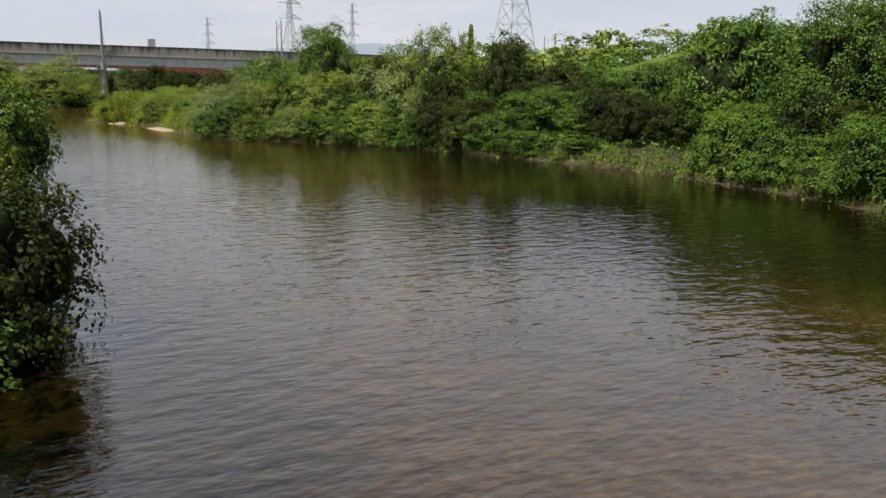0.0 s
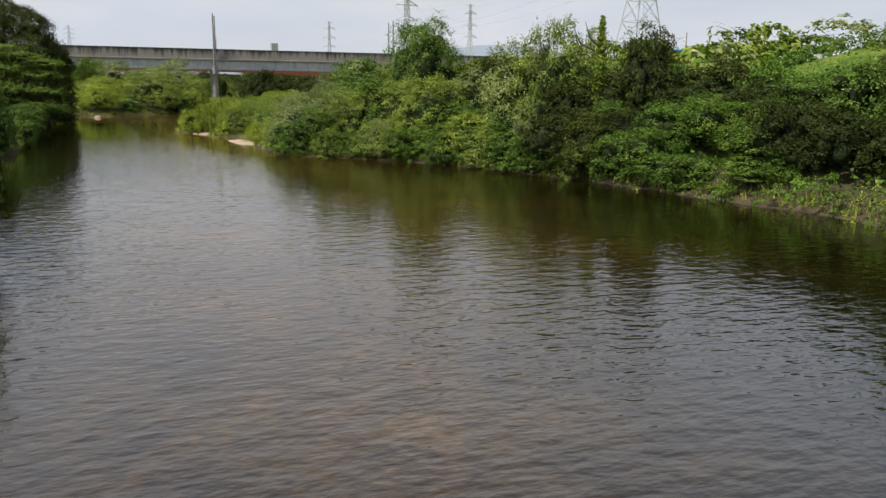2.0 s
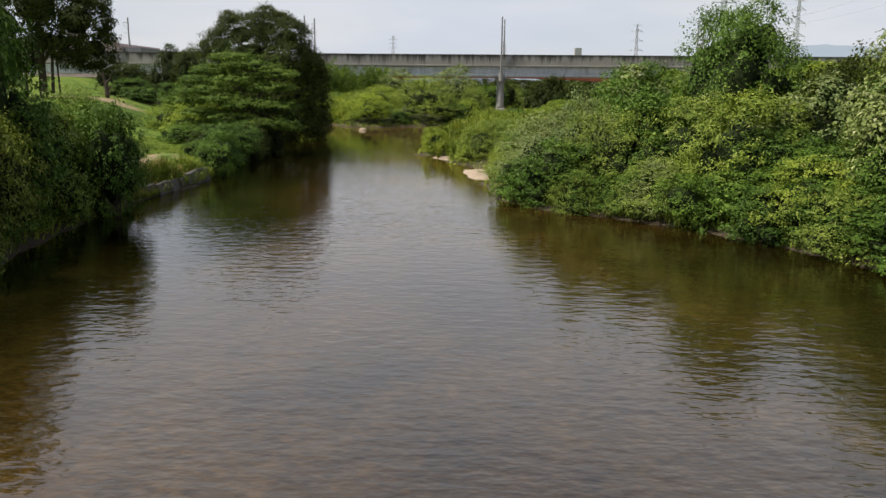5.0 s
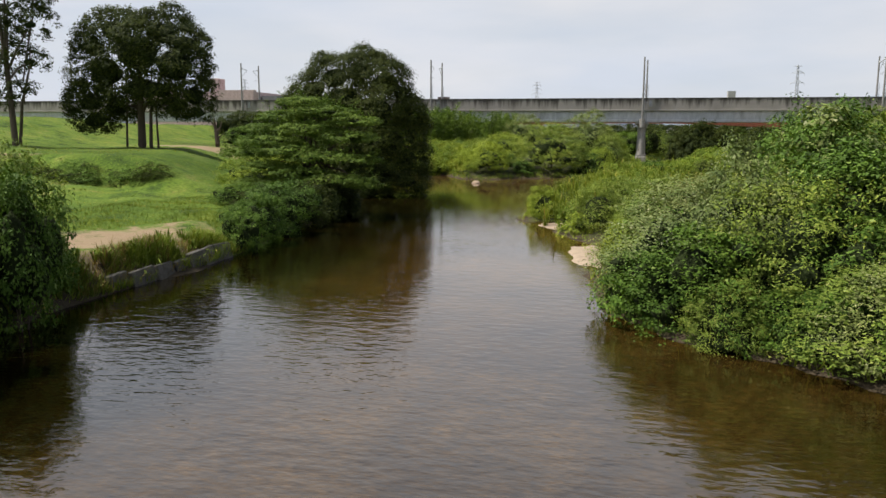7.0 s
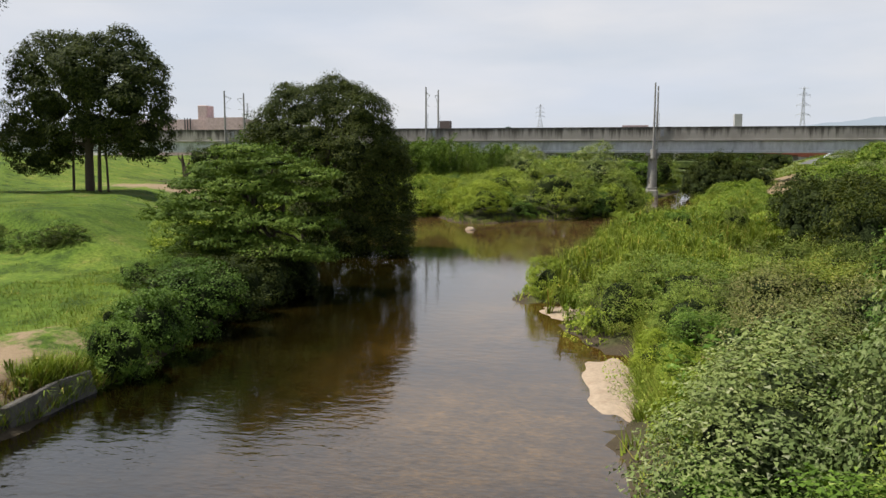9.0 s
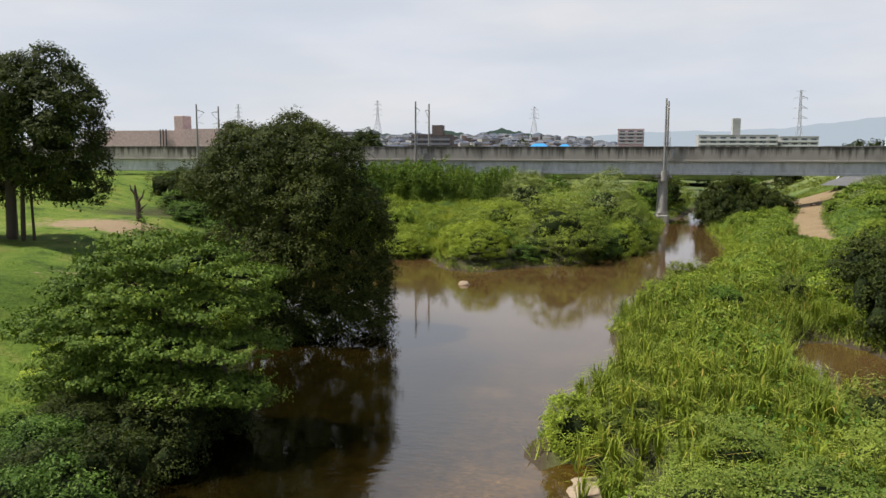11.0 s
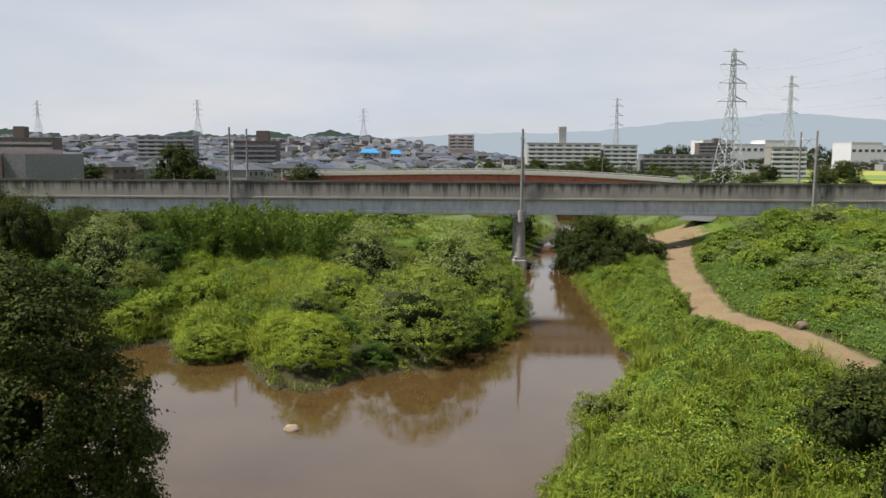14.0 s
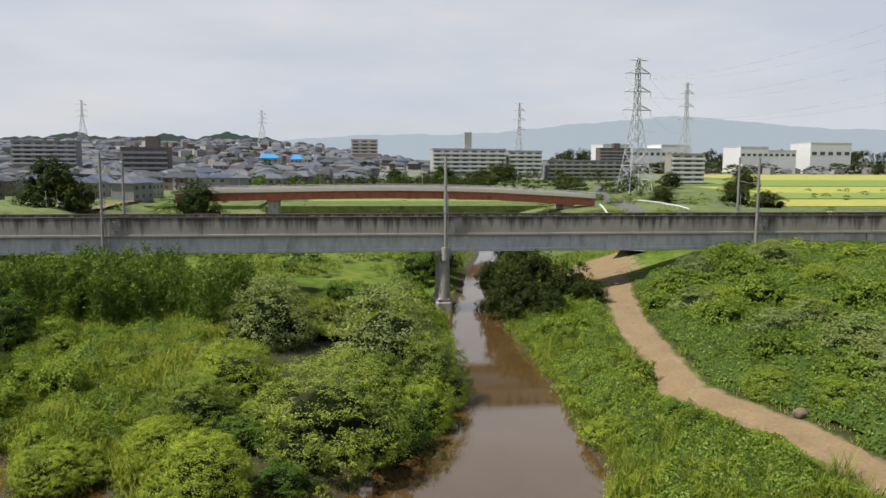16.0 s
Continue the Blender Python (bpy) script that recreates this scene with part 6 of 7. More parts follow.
# a bare dead trunk on the trodden ground
def dead_trunk(x, y):
    root = new("dead_tree")
    root.location = (x, y, gz(x, y))
    bm = bmesh.new()
    add_limb(bm, [(0, 0, -0.4), (0.05, 0, 0.4), (-0.1, 0.1, 1.8), (-0.35, 0.1, 3.0), (-0.3, 0, 3.9)], [0.42, 0.34, 0.28, 0.2, 0.06], 9)
    part("trunk", bm, BARK, root)
    for pts in ([(-0.1, 0, 2.0), (0.5, 0.1, 2.7), (0.7, 0.1, 3.5)], [(0, 0, 1.0), (0.5, 0, 1.5), (1.0, 0.1, 1.9)], [(-0.3, 0.1, 2.8), (-0.8, 0, 3.4), (-0.9, 0, 4.0)]):
        part("limb", add_limb(bmesh.new(), pts, [0.14, 0.1, 0.03], 6), BARK, root)
    return tagged(root, "bare grey dead tree trunk on worn ground", "tree")


dead_trunk(-42.2, 138.4)


# grey-brown dead brush where floods left it
def dead_brush(x, y, n, seed):
    rng = random.Random(seed)
    root = new("dead_brush")
    root.location = (x, y, gz(x, y))
    for k in range(n):
        a, e = rng.uniform(0, 6.28), rng.uniform(0.2, 2.6)
        px_, py_ = e * math.cos(a), e * math.sin(a)
        b, ln, lean = rng.uniform(0, 6.28), rng.uniform(1.0, 2.6), rng.uniform(0.2, 1.0)
        tip = (px_ + ln * lean * math.cos(b), py_ + ln * lean * math.sin(b), ln * (1.05 - lean * 0.7))
        mid = (px_ + ln * 0.45 * lean * math.cos(b + 0.3), py_ + ln * 0.45 * lean * math.sin(b + 0.3), ln * 0.5)
        part("branch", add_limb(bmesh.new(), [(px_, py_, -0.2), mid, tip], [0.05, 0.035, 0.012], 4), DRY, root)
    return tagged(root, "tangle of bare brown dead branches at the waterside", "dead brush")


dead_brush(-23.6, 147.6, 46, 71)
dead_brush(-21.4, 149.2, 30, 72)
dead_brush(-27.0, 148.6, 30, 73)


# a dead stem on the right bank, hung with bright vine
def vine_pole(x, y, top, seed):
    rng = np.random.default_rng(seed)
    root = new("dead_tree")
    z = gz(x, y)
    root.location = (x, y, z)
    h = top - z
    part("trunk", add_limb(bmesh.new(), [(0, 0, -0.3), (0.1, 0, h * 0.5), (-0.1, 0.1, h * 0.8), (0.15, 0, h)], [0.14, 0.1, 0.07, 0.02], 7), BARK, root)
    for pts in ([(0, 0, h * 0.72), (-0.8, 0, h * 0.82), (-1.0, 0.1, h * 0.95)], [(0, 0, h * 0.68), (-1.2, 0.2, h * 0.76), (-1.7, 0.2, h * 0.9)]):
        part("limb", add_limb(bmesh.new(), pts, [0.06, 0.04, 0.012], 5), BARK, root)
    t = rng.uniform(0.2, 1.0, 1300) ** 0.8
    spread = 0.08 + 0.42 * (1 - t) ** 0.8
    pos = np.stack([rng.normal(size=1300) * spread * 0.6, rng.normal(size=1300) * spread * 0.6, t * h], 1)
    ob = new("vine", leaf_mesh("vine", leaves(rng, pos, unit(pos * np.array([1, 1, 0]) + rng.normal(size=(1300, 3)) * 0.4 + np.array([0, 0, 0.3])), 0.16, 0.13, 0.4), [LEAF_LIGHT]))
    ob.parent = root
    tagged(ob, "bright yellow-green climbing vine")
    return tagged(root, "dead forked stem wrapped in bright climbing vine", "tree")


vine_pole(27.8, 49.4, 8.5, 81)


OLD_CONCRETE = surface("old_concrete", (0.06, 0.055, 0.045), (0.17, 0.155, 0.135), 1.6, 0.95, stain=(0.06, 0.055, 0.035), bump=0.6, depth=0.04)


# broken slabs of an old revetment under the meadow's edge
def revetment():
    rng = random.Random(51)
    root = new("revetment")
    y = 63.6
    while y < 71.6:
        ln = rng.uniform(0.9, 1.5)
        x = float(np.interp(y, [62, 69, 74], [-5.25, -4.95, -5.3]))
        bm = box(-0.14, 0.14, -ln / 2 + 0.02, ln / 2 - 0.02, -0.5, rng.uniform(0.42, 0.78), 0.04)
        ob = part("slab", bm, OLD_CONCRETE, root)
        ob.matrix_basis = pose(x + rng.uniform(-0.06, 0.06), y + ln / 2, 0, rng.uniform(-4, 4), -rng.uniform(4, 18), rng.uniform(-7, 7))
        y += ln
    return tagged(root, "broken stained concrete slabs along the eroded bank", "revetment")


revetment()
build_growth("bank_fringe", "leafy growth leaning over the water's edge", "undergrowth")
build_growth("back_scrub", "thick green scrub behind the banks", "scrub")
build_growth("distant_trees", "dark trees and hedges far across the plain", "trees")


# ---- far town, pylons and hills ----
def house_paint(name, color):
    return surface(name, tuple(c * 0.85 for c in color), color, 0.2, 0.8, bump=0.0)


WALLS = [house_paint("plaster_white", (0.46, 0.455, 0.44)), house_paint("plaster_cream", (0.37, 0.35, 0.32)), house_paint("plaster_grey", (0.26, 0.26, 0.27)), house_paint("plaster_brown", (0.17, 0.135, 0.12))]
ROOFS = [house_paint("tile_blue_grey", (0.085, 0.105, 0.15)), house_paint("tile_dark", (0.075, 0.08, 0.09)), house_paint("tile_grey", (0.15, 0.16, 0.18)), house_paint("tile_slate", (0.13, 0.145, 0.175))]
BLUE = house_paint("blue_sheet", (0.05, 0.33, 0.75))
PINK = house_paint("pink_plaster", (0.63, 0.47, 0.45))
PANE = material("dark_glass", 0.1, 0.6)[0]
PANE.node_tree.nodes["Principled BSDF"].inputs["Base Color"].default_value = (0.05, 0.06, 0.07, 1)


def house(w, d, h, roof_h, wall, roof):
    root = new("house")
    part("wall", box(-w / 2, w / 2, -d / 2, d / 2, -1, h), wall, root)
    bm = bmesh.new()
    o = 0.7
    c = [bm.verts.new(p) for p in ((-w / 2 - o, -d / 2 - o, h), (w / 2 + o, -d / 2 - o, h), (w / 2 + o, d / 2 + o, h), (-w / 2 - o, d / 2 + o, h), (-w / 4, 0, h + roof_h), (w / 4, 0, h + roof_h))]
    for f in ((0, 1, 5, 4), (1, 2, 5), (2, 3, 4, 5), (3, 0, 4), (3, 2, 1, 0)):
        bm.faces.new([c[k] for k in f])
    part("roof", bm, roof, root)
    for fl in range(max(1, int(h // 2.8))):
        for k in range(3):
            x = -w / 2 + w * (k + 0.5) / 3
            part("window", box(x - 0.8, x + 0.8, -d / 2 - 0.05, -d / 2 + 0.1, fl * 2.8 + 0.9, fl * 2.8 + 2.1), PANE, root)
    return tagged(root, "two-storey house with a tiled hipped roof", "house", "houses of the town")


rng = random.Random(31)
models = [house(rng.uniform(8, 13), rng.uniform(7, 9), 5.8, rng.uniform(1.8, 2.8), WALLS[k % 4], ROOFS[(k * 3 + k // 4) % 4]) for k in range(8)]
used = 0
for k in range(320):
    y = 470 + 620 * rng.random() ** 1.3
    x = rng.uniform(-0.62, 0.02) * (y - 96) + 10
    if k > 290:
        y = rng.uniform(350, 470)
        x = rng.uniform(-0.62, -0.2) * (y - 96)
    elif k > 235:
        x = rng.uniform(0.0, 0.35) * (y - 96)
        y = rng.uniform(720, 1000)
    m = pose(x, y, gz(x, y), 0, 0, rng.choice([0, 12, -15, 90, 80]) + rng.uniform(-6, 6))
    if used < len(models):
        models[used].matrix_basis = m
        used += 1
    else:
        copy_thing(rng.choice(models), m)


# the rest of the roofs, too far to tell apart
def roofscape():
    rng = random.Random(33)
    bm = bmesh.new()
    lay = bm.faces.layers.int.new("m")
    for k in range(900):
        y = 540 + 640 * rng.random()
        x = rng.uniform(-0.75, 0.03) * (y - 96) - 5
        if k % 4 == 0:
            y = rng.uniform(820, 1500)
            x = rng.uniform(0.0, 0.75) * (y - 96)
        z, a = gz(x, y), rng.uniform(0, 3.14)
        w, d, h, r = rng.uniform(7, 16), rng.uniform(7, 11), rng.uniform(4, 7.5), rng.uniform(1, 2.6)
        ca, sa = math.cos(a), math.sin(a)
        v = [bm.verts.new((x + ca * px_ - sa * py_, y + sa * px_ + ca * py_, z + pz)) for px_, py_, pz in ((-w / 2, -d / 2, -2), (w / 2, -d / 2, -2), (w / 2, d / 2, -2), (-w / 2, d / 2, -2), (-w / 2, -d / 2, h), (w / 2, -d / 2, h), (w / 2, d / 2, h), (-w / 2, d / 2, h), (-w / 4, 0, h + r), (w / 4, 0, h + r))]
        wall, roof = rng.randrange(4), 4 + rng.randrange(4)
        for f, mi in (((0, 1, 5, 4), wall), ((1, 2, 6, 5), wall), ((2, 3, 7, 6), wall), ((3, 0, 4, 7), wall), ((4, 5, 9, 8), roof), ((5, 6, 9), roof), ((6, 7, 8, 9), roof), ((7, 4, 8), roof)):
            bm.faces.new([v[i] for i in f]).material_index = mi
    ob = part("distant_houses", bm, WALLS + ROOFS)
    return tagged(ob, "crowded grey and dark tiled roofs of the far town", "houses", kind="stuff")


roofscape()


def apartment(x, y, w, d, floors, wall, rail, turn=0, tower=None, label="long pale apartment block with balcony rows", base=None):
    root = new("apartment_block")
    h = floors * 2.9
    z = gz(x, y) if base is None else base
    root.matrix_basis = pose(x, y, z, 0, 0, turn)
    part("wall", box(-w / 2, w / 2, 0, d, -3, h + 0.4), wall, root)
    part("roof", box(-w / 2 - 0.2, w / 2 + 0.2, -0.2, d + 0.2, h + 0.4, h + 0.9), wall, root)
    bays = max(2, int(w // 6))
    for f in range(floors):
        part("balcony", box(-w / 2 + 0.4, w / 2 - 0.4, -1.3, -0.02, f * 2.9 - 0.1, f * 2.9 + 1.15), rail, root)
        for k in range(bays):
            xx = -w / 2 + w * (k + 0.5) / bays
            part("window", box(xx - w / bays * 0.3, xx + w / bays * 0.3, -0.06, 0.1, f * 2.9 + 0.15, f * 2.9 + 2.3), PANE, root)
    if tower:
        tx, tw, th = tower
        part("stair_tower", box(tx, tx + tw, d * 0.3, d * 0.3 + tw, h, h + th), wall, root)
    return tagged(root, label, "apartment block")


apartment(85, 628, 51, 12, 5, WALLS[0], WHITE, 3, (-3, 5, 12), base=9.5)
apartment(125, 634, 24, 12, 5, WALLS[0], WHITE, 3, None, base=8.5)
apartment(-112, 560, 26, 12, 5, WALLS[3], WALLS[2], 2, (0, 7, 7), "brown brick apartment block with a stair tower", base=8.5)
apartment(-195, 640, 40, 12, 5, WALLS[2], WALLS[0], 4, None, "grey apartment block among the houses", base=13)
apartment(-230, 520, 30, 12, 6, WALLS[3], WALLS[1], 4, (-8, 6, 7), "brown apartment block with a stair tower", base=6)
apartment(16, 760, 22, 14, 4, PINK, WALLS[0], 0, None, "small pinkish brown apartment block", base=21)
apartment(170, 640, 55, 14, 4, WALLS[2], WALLS[1], 0, None, "grey low apartment block", base=5)
apartment(240, 780, 28, 12, 8, WALLS[3], WALLS[2], 0, (0, 6, 5), "brown apartment tower on the plain", base=4)
apartment(215, 570, 22, 10, 6, WALLS[1], WHITE, 0, None, "pale cream apartment block behind the pylon", base=4)
apartment(330, 1000, 60, 14, 6, WALLS[0], WALLS[2], 0, None, base=5)


def works(x0, x1, y, d, h, mat, base, label, steps=2):
    root = new("factory")
    w = (x1 - x0) / steps
    for k in range(steps):
        part("hall", box(x0 + k * w + 0.1, x0 + (k + 1) * w - 0.1, y, y + d, base - 18, base + h * (1 - 0.25 * (k % 2))), mat, root)
        part("roof", box(x0 + k * w - 0.2, x0 + (k + 1) * w + 0.05, y - 0.3, y + d, base + h * (1 - 0.25 * (k % 2)), base + h * (1 - 0.25 * (k % 2)) + 0.5), WHITE, root)
        for j in range(5):
            xx = x0 + k * w + w * (j + 0.5) / 5
            part("window", box(xx - w * 0.06, xx + w * 0.06, y - 0.1, y + 0.2, base + h * 0.3, base + h * 0.5), PANE, root)
    return tagged(root, label, "factory")


works(268, 364, 900, 40, 16, WHITE, 17, "large white factory hall on the plain", 3)
works(421, 485, 900, 40, 14, WHITE, 17.5, "white factory building with flat roof", 2)
works(504, 552, 905, 40, 19, WHITE, 17.5, "tall white factory building with flat roof", 1)


def pink_works():
    root = new("pink_factory")
    part("hall", box(-124, -87, 240, 270, 2, 16.6), PINK, root)
    part("tower", box(-100, -97.4, 240.2, 244, 16.4, 20.2, 0.1), PINK, root)
    part("annex", box(-96.4, -86, 238, 239.9, 3, 16.9), PINK, root)
    part("side_hall", box(-86.5, -82, 244, 270, 2, 15.6), WALLS[2], root)
    for k in range(3):
        part("flue", bar((-103.5 + k * 0.8, 239.6, 12), (-103.5 + k * 0.8, 239.6, 16.9), 0.16), ROOFS[1], root)
    return tagged(root, "pale pink factory with a square tower and flues", "factory")


pink_works()
for x, y, w in ((-60, 736, 16), (-38, 730, 9)):
    z = gz(x, y)
    root = house(w, 10, 6, 3.2, WALLS[0], BLUE)
    root.matrix_basis = pose(x, y, z + 3)
    tagged(root, "house with a bright blue sheet over its roof", "house", "houses of the town")


def pylon(x, y, top, foot=6.0, turn=0.0):
    root = new("pylon")
    z = gz(x, y)
    H = top - z
    root.matrix_basis = pose(x, y, z, 0, 0, turn)

    def half(t):
        return 1.25 + (foot - 1.25) * max(0.0, 1 - t / 0.6) if t < 0.6 else 1.25 - 0.6 * (t - 0.6) / 0.4

    N = 11
    lv = [1 - (1 - k / N) ** 1.15 for k in range(N + 1)]
    for sx, sy in ((-1, -1), (1, -1), (1, 1), (-1, 1)):
        bm = bmesh.new()
        hv = [half(min(t, 0.999)) for t in lv]
        add_limb(bm, [(sx * h, sy * h, H * t) for h, t in zip(hv, lv)], [0.19] * len(lv), 5)
        part("leg", bm, PYLON_STEEL, root)
    for ax in range(4):
        c0, c1 = ((-1, -1), (1, -1), (1, 1), (-1, 1))[ax], ((1, -1), (1, 1), (-1, 1), (-1, -1))[ax]
        bm = bmesh.new()
        for t0, t1 in zip(lv, lv[1:]):
            h0, h1 = half(t0), half(min(t1, 0.999))
            add_bar(bm, (c0[0] * h0, c0[1] * h0, H * t0), (c1[0] * h1, c1[1] * h1, H * t1), 0.12, 0.12, 4)
            add_bar(bm, (c1[0] * h0, c1[1] * h0, H * t0), (c0[0] * h1, c0[1] * h1, H * t1), 0.12, 0.12, 4)
            add_bar(bm, (c0[0] * h1, c0[1] * h1, H * t1), (c1[0] * h1, c1[1] * h1, H * t1), 0.1, 0.1, 4)
        part("lattice", bm, PYLON_STEEL, root)
    for t, w in ((0.62, 7.2), (0.755, 6.8), (0.89, 6.4), (0.985, 5.0)):
        for s in (-1, 1):
            bm = bmesh.new()
            for dy in (-0.9, 0.9):
                add_bar(bm, (s * 0.9, dy, H * t), (s * w, 0, H * t - 0.2), 0.22, 0.15, 4)
                add_bar(bm, (s * 0.8, dy, H * t + 2.4 * (t < 0.95)), (s * w, 0, H * t - 0.2), 0.18, 0.13, 4)
            arm = part("cross_arm", bm, PYLON_STEEL, root)
            if t < 0.95:
                part("insulator", bar((s * w, 0, H * t - 0.2), (s * w, 0, H * t - 2.4), 0.12, 0.12, 6), WHITE, arm)
    return tagged(root, "grey steel lattice power pylon with three pairs of arms", "pylon", "power pylons")


PYLONS = [(137, 216, 66, 6.5, 20), (133, 443, 64, 6.0, 10), (262, 682, 77, 6.0, 10), (181, 913, 76, 5.0, 5), (-118, 1228, 82, 6.0, 0), (-343, 1180, 90, 6.0, 0), (-602, 1250, 92, 6.0, 0)]
for q in PYLONS:
    pylon(*q)


def wires(a, b, sag, n=18):
    """Power lines from pylon to pylon, one thing a span."""
    root = new("power_lines")
    for s in (-1, 1):
        for t, w in ((0.62, 7.2), (0.755, 6.8), (0.89, 6.4)):
            ends = []
            for x, y, top, foot, turn in (a, b):
                z = gz(x, y)
                r = radians(turn)
                ends.append(Vector((x + s * w * math.cos(r), y + s * w * math.sin(r), z + (top - z) * t - 2.4)))
            bm = bmesh.new()
            pts = [ends[0].lerp(ends[1], k / n) - Vector((0, 0, sag * 4 * (k / n) * (1 - k / n))) for k in range(n + 1)]
            add_limb(bm, pts, [0.035] * (n + 1), 4)
            part("wire", bm, PYLON_STEEL, root)
    return tagged(root, "thin sagging power lines between pylons", "power line", "power lines")


wires(PYLONS[0], PYLONS[1], 7)
wires(PYLONS[1], PYLONS[2], 8)


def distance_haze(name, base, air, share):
    """Distant land with the haze of kilometres of summer air mixed in as a glow."""
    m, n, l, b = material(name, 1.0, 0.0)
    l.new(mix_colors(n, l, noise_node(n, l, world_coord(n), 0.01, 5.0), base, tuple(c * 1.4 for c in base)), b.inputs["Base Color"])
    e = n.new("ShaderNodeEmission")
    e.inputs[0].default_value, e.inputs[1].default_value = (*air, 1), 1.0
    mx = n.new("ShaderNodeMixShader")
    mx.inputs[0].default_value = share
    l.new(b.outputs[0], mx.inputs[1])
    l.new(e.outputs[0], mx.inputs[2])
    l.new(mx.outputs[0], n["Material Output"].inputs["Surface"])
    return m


def ridge(name, y, x0, x1, height, mat, label, step):
    bm = bmesh.new()
    rows = []
    x = x0
    while x <= x1:
        h = max(height(x), 1.0)
        rows.append([bm.verts.new((x, y, -20)), bm.verts.new((x, y + h * 1.2, h * 0.6)), bm.verts.new((x, y + h * 2.4, h))])
        x += step
    for s, t in zip(rows, rows[1:]):
        for k in range(2):
            bm.faces.new((s[k], t[k], t[k + 1], s[k + 1]))
    return tagged(part(name, bm, mat, smooth=True), label, "hills", kind="structure")


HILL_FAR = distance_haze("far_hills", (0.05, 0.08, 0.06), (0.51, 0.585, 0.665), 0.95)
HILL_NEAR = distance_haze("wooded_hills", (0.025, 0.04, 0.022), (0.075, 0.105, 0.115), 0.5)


def mountain(x):
    h = float(np.interp(x, [-1500, -640, -370, -50, 510, 940, 1230, 1530, 1770, 1960, 2140, 2450, 2840, 4400], [60, 82, 100, 124, 136, 168, 196, 228, 258, 272, 252, 224, 200, 150]))
    return h + 5 * math.sin(x / 160.0) + 3 * math.sin(x / 47.0) + 1.5 * math.sin(x / 19.0)


def woods(x):
    h = 47 + 9 * math.exp(-((x + 470) / 50) ** 2) + 8 * math.exp(-((x + 320) / 40) ** 2) + 12 * math.exp(-((x + 205) / 42) ** 2) + 12 * math.exp(-((x + 860) / 130) ** 4) - 30 * float(smooth_step(-130, -60, x))
    return h + 1.8 * math.sin(x / 13.0) + 1.3 * math.sin(x / 5.7 + 1) + 0.9 * math.sin(x / 2.9)


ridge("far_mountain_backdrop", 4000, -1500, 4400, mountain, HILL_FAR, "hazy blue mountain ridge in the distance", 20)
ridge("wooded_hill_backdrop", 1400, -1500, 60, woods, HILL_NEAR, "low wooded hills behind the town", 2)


def field(x0, x1, y0, y1, mat, label):
    bm = bmesh.new()
    z = max(gz(x, y) for x in (x0, x1) for y in (y0, y1)) + 0.3
    add_box(bm, x0, x1, y0, y1, z - 2.0, z)
    return tagged(part("rice_field", bm, mat), label, "field", "rice fields", "structure")


RICE = surface("rice", (0.15, 0.24, 0.045), (0.24, 0.31, 0.065), 0.06, 0.9, bump=0.5, depth=0.2)
RICE_RIPE = surface("ripe_rice", (0.33, 0.36, 0.07), (0.42, 0.40, 0.09), 0.06, 0.9, bump=0.5, depth=0.2)
MEADOW = surface("rough_meadow", (0.075, 0.115, 0.028), (0.17, 0.21, 0.055), 0.12, 0.95, stain=(0.05, 0.075, 0.02), bump=0.6, depth=0.2)
for k, (x0, y0, y1) in enumerate(((152, 346, 388), (172, 391, 440), (196, 443, 520), (230, 524, 640), (300, 645, 830))):
    field(x0, 620, y0, y1, RICE_RIPE if k % 2 == 0 else RICE, "flat field of ripening yellow-green rice")


def strip(name, line, wide, mat, label, lift=0.12):
    """A road laid over the ground along a line."""
    bm = bmesh.new()
    pts = []
    for (ax, ay), (bx, by) in zip(line, line[1:]):
        m = max(2, int(math.hypot(bx - ax, by - ay) / 4))
        pts += [(ax + (bx - ax) * k / m, ay + (by - ay) * k / m) for k in range(m)]
    pts.append(line[-1])
    rows = []
    for k, (x, y) in enumerate(pts):
        (ax, ay), (bx, by) = pts[max(k - 1, 0)], pts[min(k + 1, len(pts) - 1)]
        ln = math.hypot(bx - ax, by - ay)
        nx, ny = -(by - ay) / ln, (bx - ax) / ln
        z = max(gz(x + nx * s * wide / 2, y + ny * s * wide / 2) for s in (-1, 0, 1)) + lift
        rows.append([bm.verts.new((x + nx * s * wide / 2, y + ny * s * wide / 2, z + (0.05 if s == 0 else 0))) for s in (-1, 0, 1)] )
    for s, t in zip(rows, rows[1:]):
        for k in range(2):
            bm.faces.new((s[k], t[k], t[k + 1], s[k + 1]))
    return tagged(part(name, bm, mat), label, "road", kind="structure")


strip("road", [(44, 207), (51, 219), (62, 252), (72, 281), (92, 358), (110, 420), (143, 527), (180, 592)], 5.5, ASPHALT, "narrow grey asphalt road down from the bridge")
strip("levee_road", [(90, 344), (112, 322), (128, 296), (160, 262), (230, 225)], 8.0, ASPHALT, "pale asphalt road along the levee", 0.2)
for x0, x1, y0, y1, mat in ((-20, 60, 318, 340, MEADOW), (-58, -24, 340, 372, MEADOW), (70, 88, 372, 410, RICE), (-10, 62, 346, 372, RICE)):
    field(x0, x1, y0, y1, mat, "small green field strip by the river")
strip("lane", [(-62, 300), (-64, 345), (-70, 400)], 3.5, SOIL, "sandy lane on the far levee")


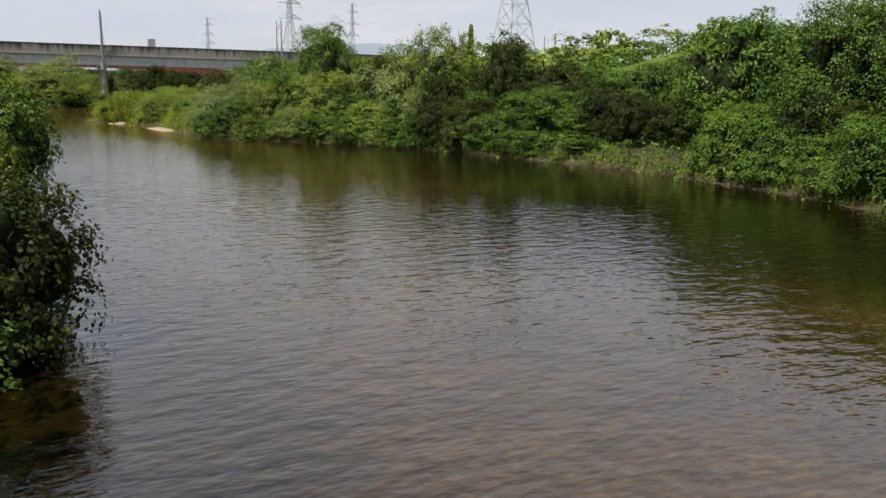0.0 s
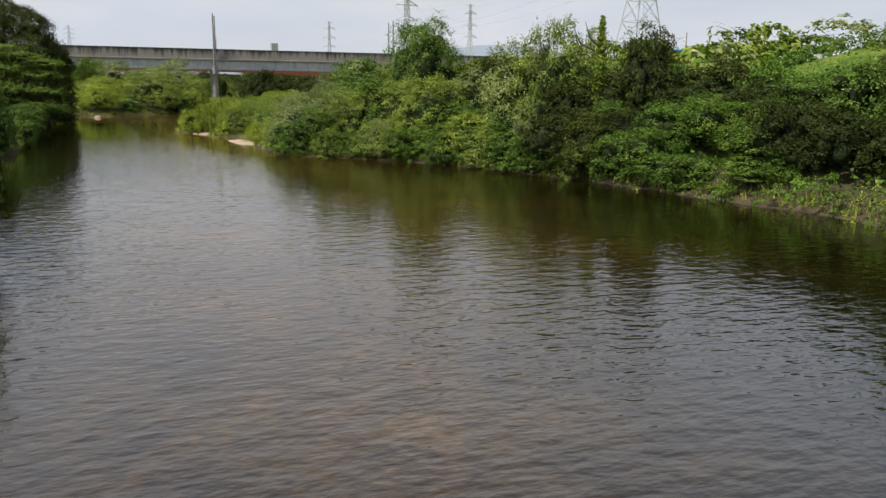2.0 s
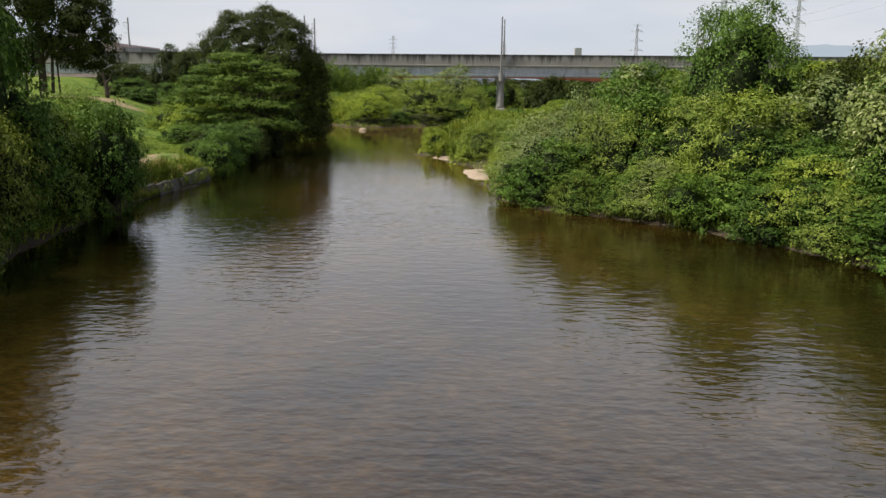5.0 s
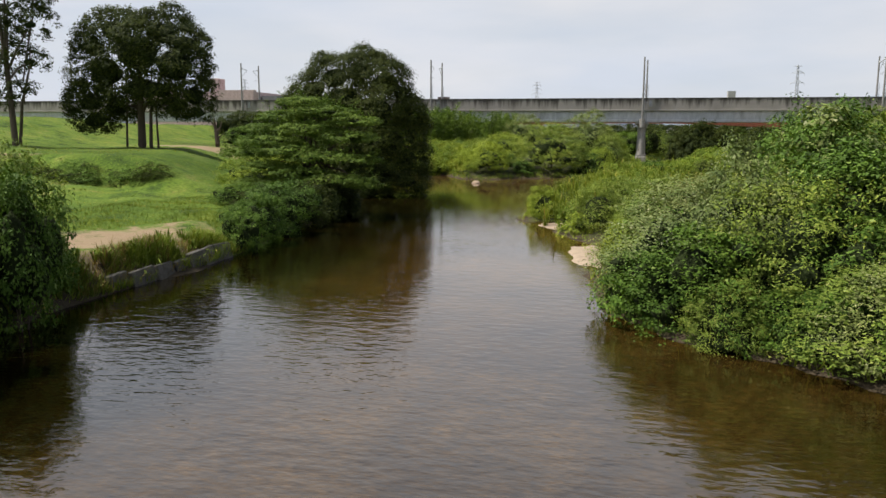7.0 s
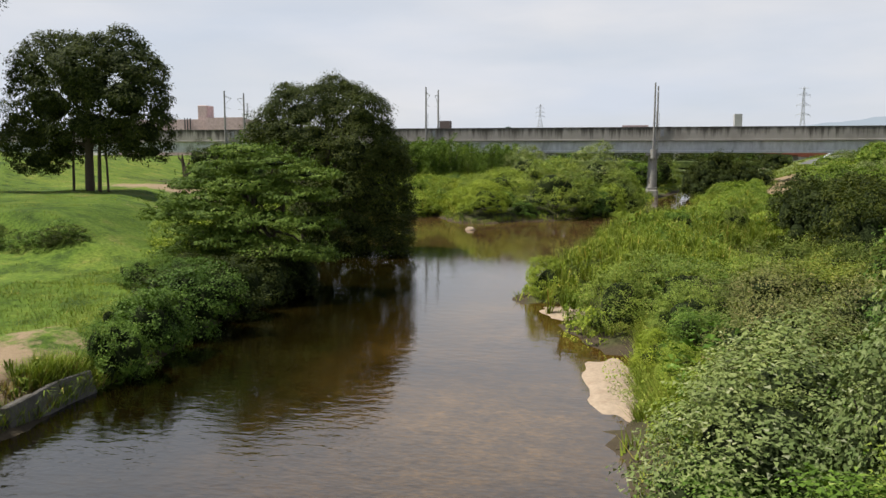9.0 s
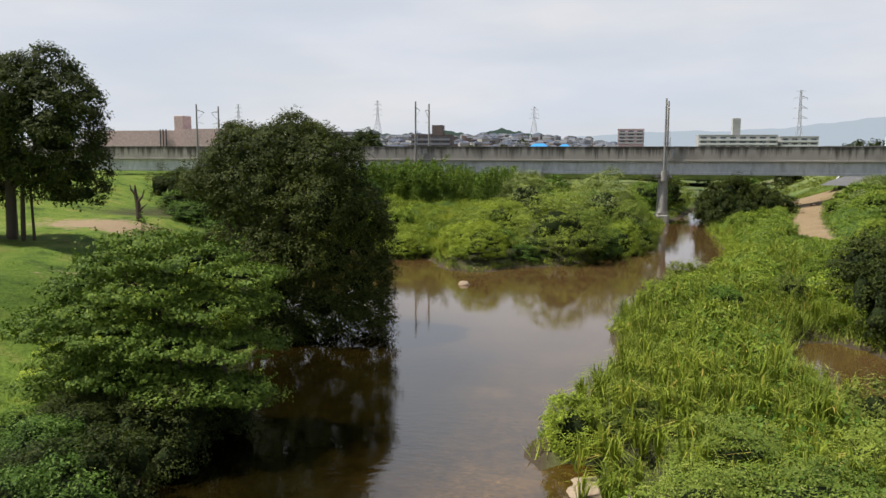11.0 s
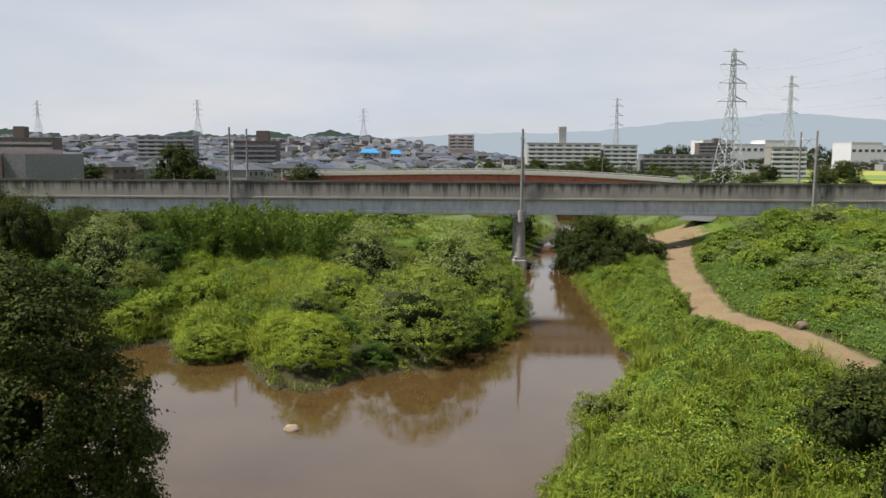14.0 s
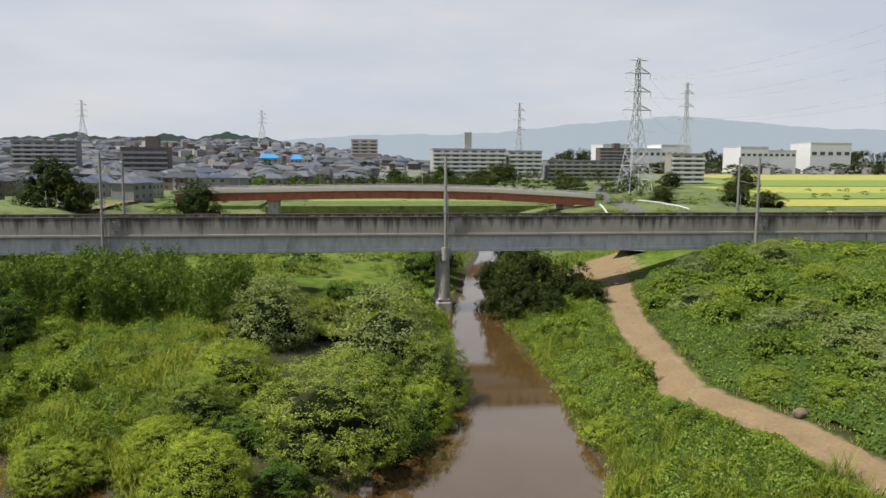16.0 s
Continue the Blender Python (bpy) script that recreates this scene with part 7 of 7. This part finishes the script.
def guard_wall(line, label):
    root = new("guard_rail")
    for (ax, ay), (bx, by) in zip(line, line[1:]):
        m = max(1, int(math.hypot(bx - ax, by - ay) / 6))
        for k in range(m):
            p, q = [Vector((ax + (bx - ax) * s / m, ay + (by - ay) * s / m, 0)) for s in (k, k + 1)]
            p.z, q.z = gz(p.x, p.y), gz(q.x, q.y)
            part("post", bar((p.x, p.y, p.z - 0.3), (p.x, p.y, p.z + 0.8), 0.07), WHITE, root)
            part("rail", bar((p.x, p.y, p.z + 0.65), (q.x, q.y, q.z + 0.65), 0.2), WHITE, root)
    return tagged(root, label, "guard rail")


guard_wall([(98, 350), (84, 285), (80, 266)], "white guard rail beside the sloping road")
guard_wall([(66, 287), (58, 258), (47, 222)], "white guard rail along the narrow road")
guard_wall([(118, 312), (150, 268)], "white guard rail along the levee road")


def car(x, y, turn, paint, label):
    root = new("car")
    root.matrix_basis = pose(x, y, gz(x, y) + 0.22, 0, 0, turn)
    bm = box(-2.1, 2.1, -0.82, 0.82, 0.3, 0.85, 0.15)
    part("body", bm, paint, root)
    bm = box(-1.5, 1.2, -0.74, 0.74, 0.85, 1.45, 0.12)
    for v in bm.verts:
        if v.co.z > 1.2:
            v.co.x *= 0.75
    part("cabin", bm, PANE, root)
    part("roof", box(-1.0, 0.85, -0.6, 0.6, 1.44, 1.5, 0.02), paint, root)
    for sx in (-1.3, 1.3):
        for sy in (-0.8, 0.8):
            part("wheel", bar((sx, sy - 0.1, 0.3), (sx, sy + 0.1, 0.3), 0.31, 0.31, 12), ROOFS[1], root)
    return tagged(root, label, "car")


car(134, 296, -52, WHITE, "white car parked beside the levee road")
car(-66, 298, 20, WHITE, "white car on the far levee lane")
car(-73, 301, 15, ROOFS[2], "grey car on the far levee lane")


def street_lamp(x, y, z):
    root = new("street_lamp")
    root.location = (x, y, z)
    part("pole", bar((0, 0, -0.3), (0, 0, 5.2), 0.09, 0.06), STEEL, root)
    part("arm", bar((0, 0, 5.1), (0, -1.0, 5.3), 0.04), STEEL, root)
    part("lamp_head", box(-0.14, 0.14, -1.5, -0.9, 5.25, 5.4, 0.03), WHITE, root)
    return tagged(root, "slim grey street lamp on the bridge", "street lamp", "street lamps")


for x, z in ((-24, 10.4), (-4, 10.8), (22, 10.9), (47, 10.2), (74, 9.4)):
    street_lamp(x, 297.2 + 0.02 * x, z - 0.3)
for x in (-70, -67.5):
    ob = part("white_post", bar((x, 297, 4), (x, 297, 10.5), 0.14), WHITE)
    tagged(ob, "tall white marker post by the lane", "post", "white posts")


# levee railing and the blue shed on the right
def fence(a, b, posts):
    root = new("white_fence")
    for k in range(posts):
        t = k / (posts - 1)
        x, y = a[0] + (b[0] - a[0]) * t, a[1] + (b[1] - a[1]) * t
        z = gz(x, y)
        part("post", bar((x, y, z - 0.3), (x, y, z + 1.1), 0.06), WHITE, root)
        if k:
            for h in (0.55, 1.05):
                part("rail", bar((ox, oy, oz + h), (x, y, z + h), 0.05), WHITE, root)
        ox, oy, oz = x, y, z
    return tagged(root, "white painted pipe railing along the levee crest", "fence")


fence((61, 40), (61, 104), 33)


def shed(x, y):
    root = new("blue_shed")
    z = gz(x, y)
    part("wall", box(x - 1.2, x + 1.2, y - 1, y + 1, z - 0.2, z + 1.7), WALLS[0], root)
    part("roof", box(x - 1.5, x + 1.5, y - 1.3, y + 1.3, z + 1.7, z + 2.0, 0.05), BLUE, root)
    return tagged(root, "small shed with a bright blue roof", "shed")


shed(63, 92)
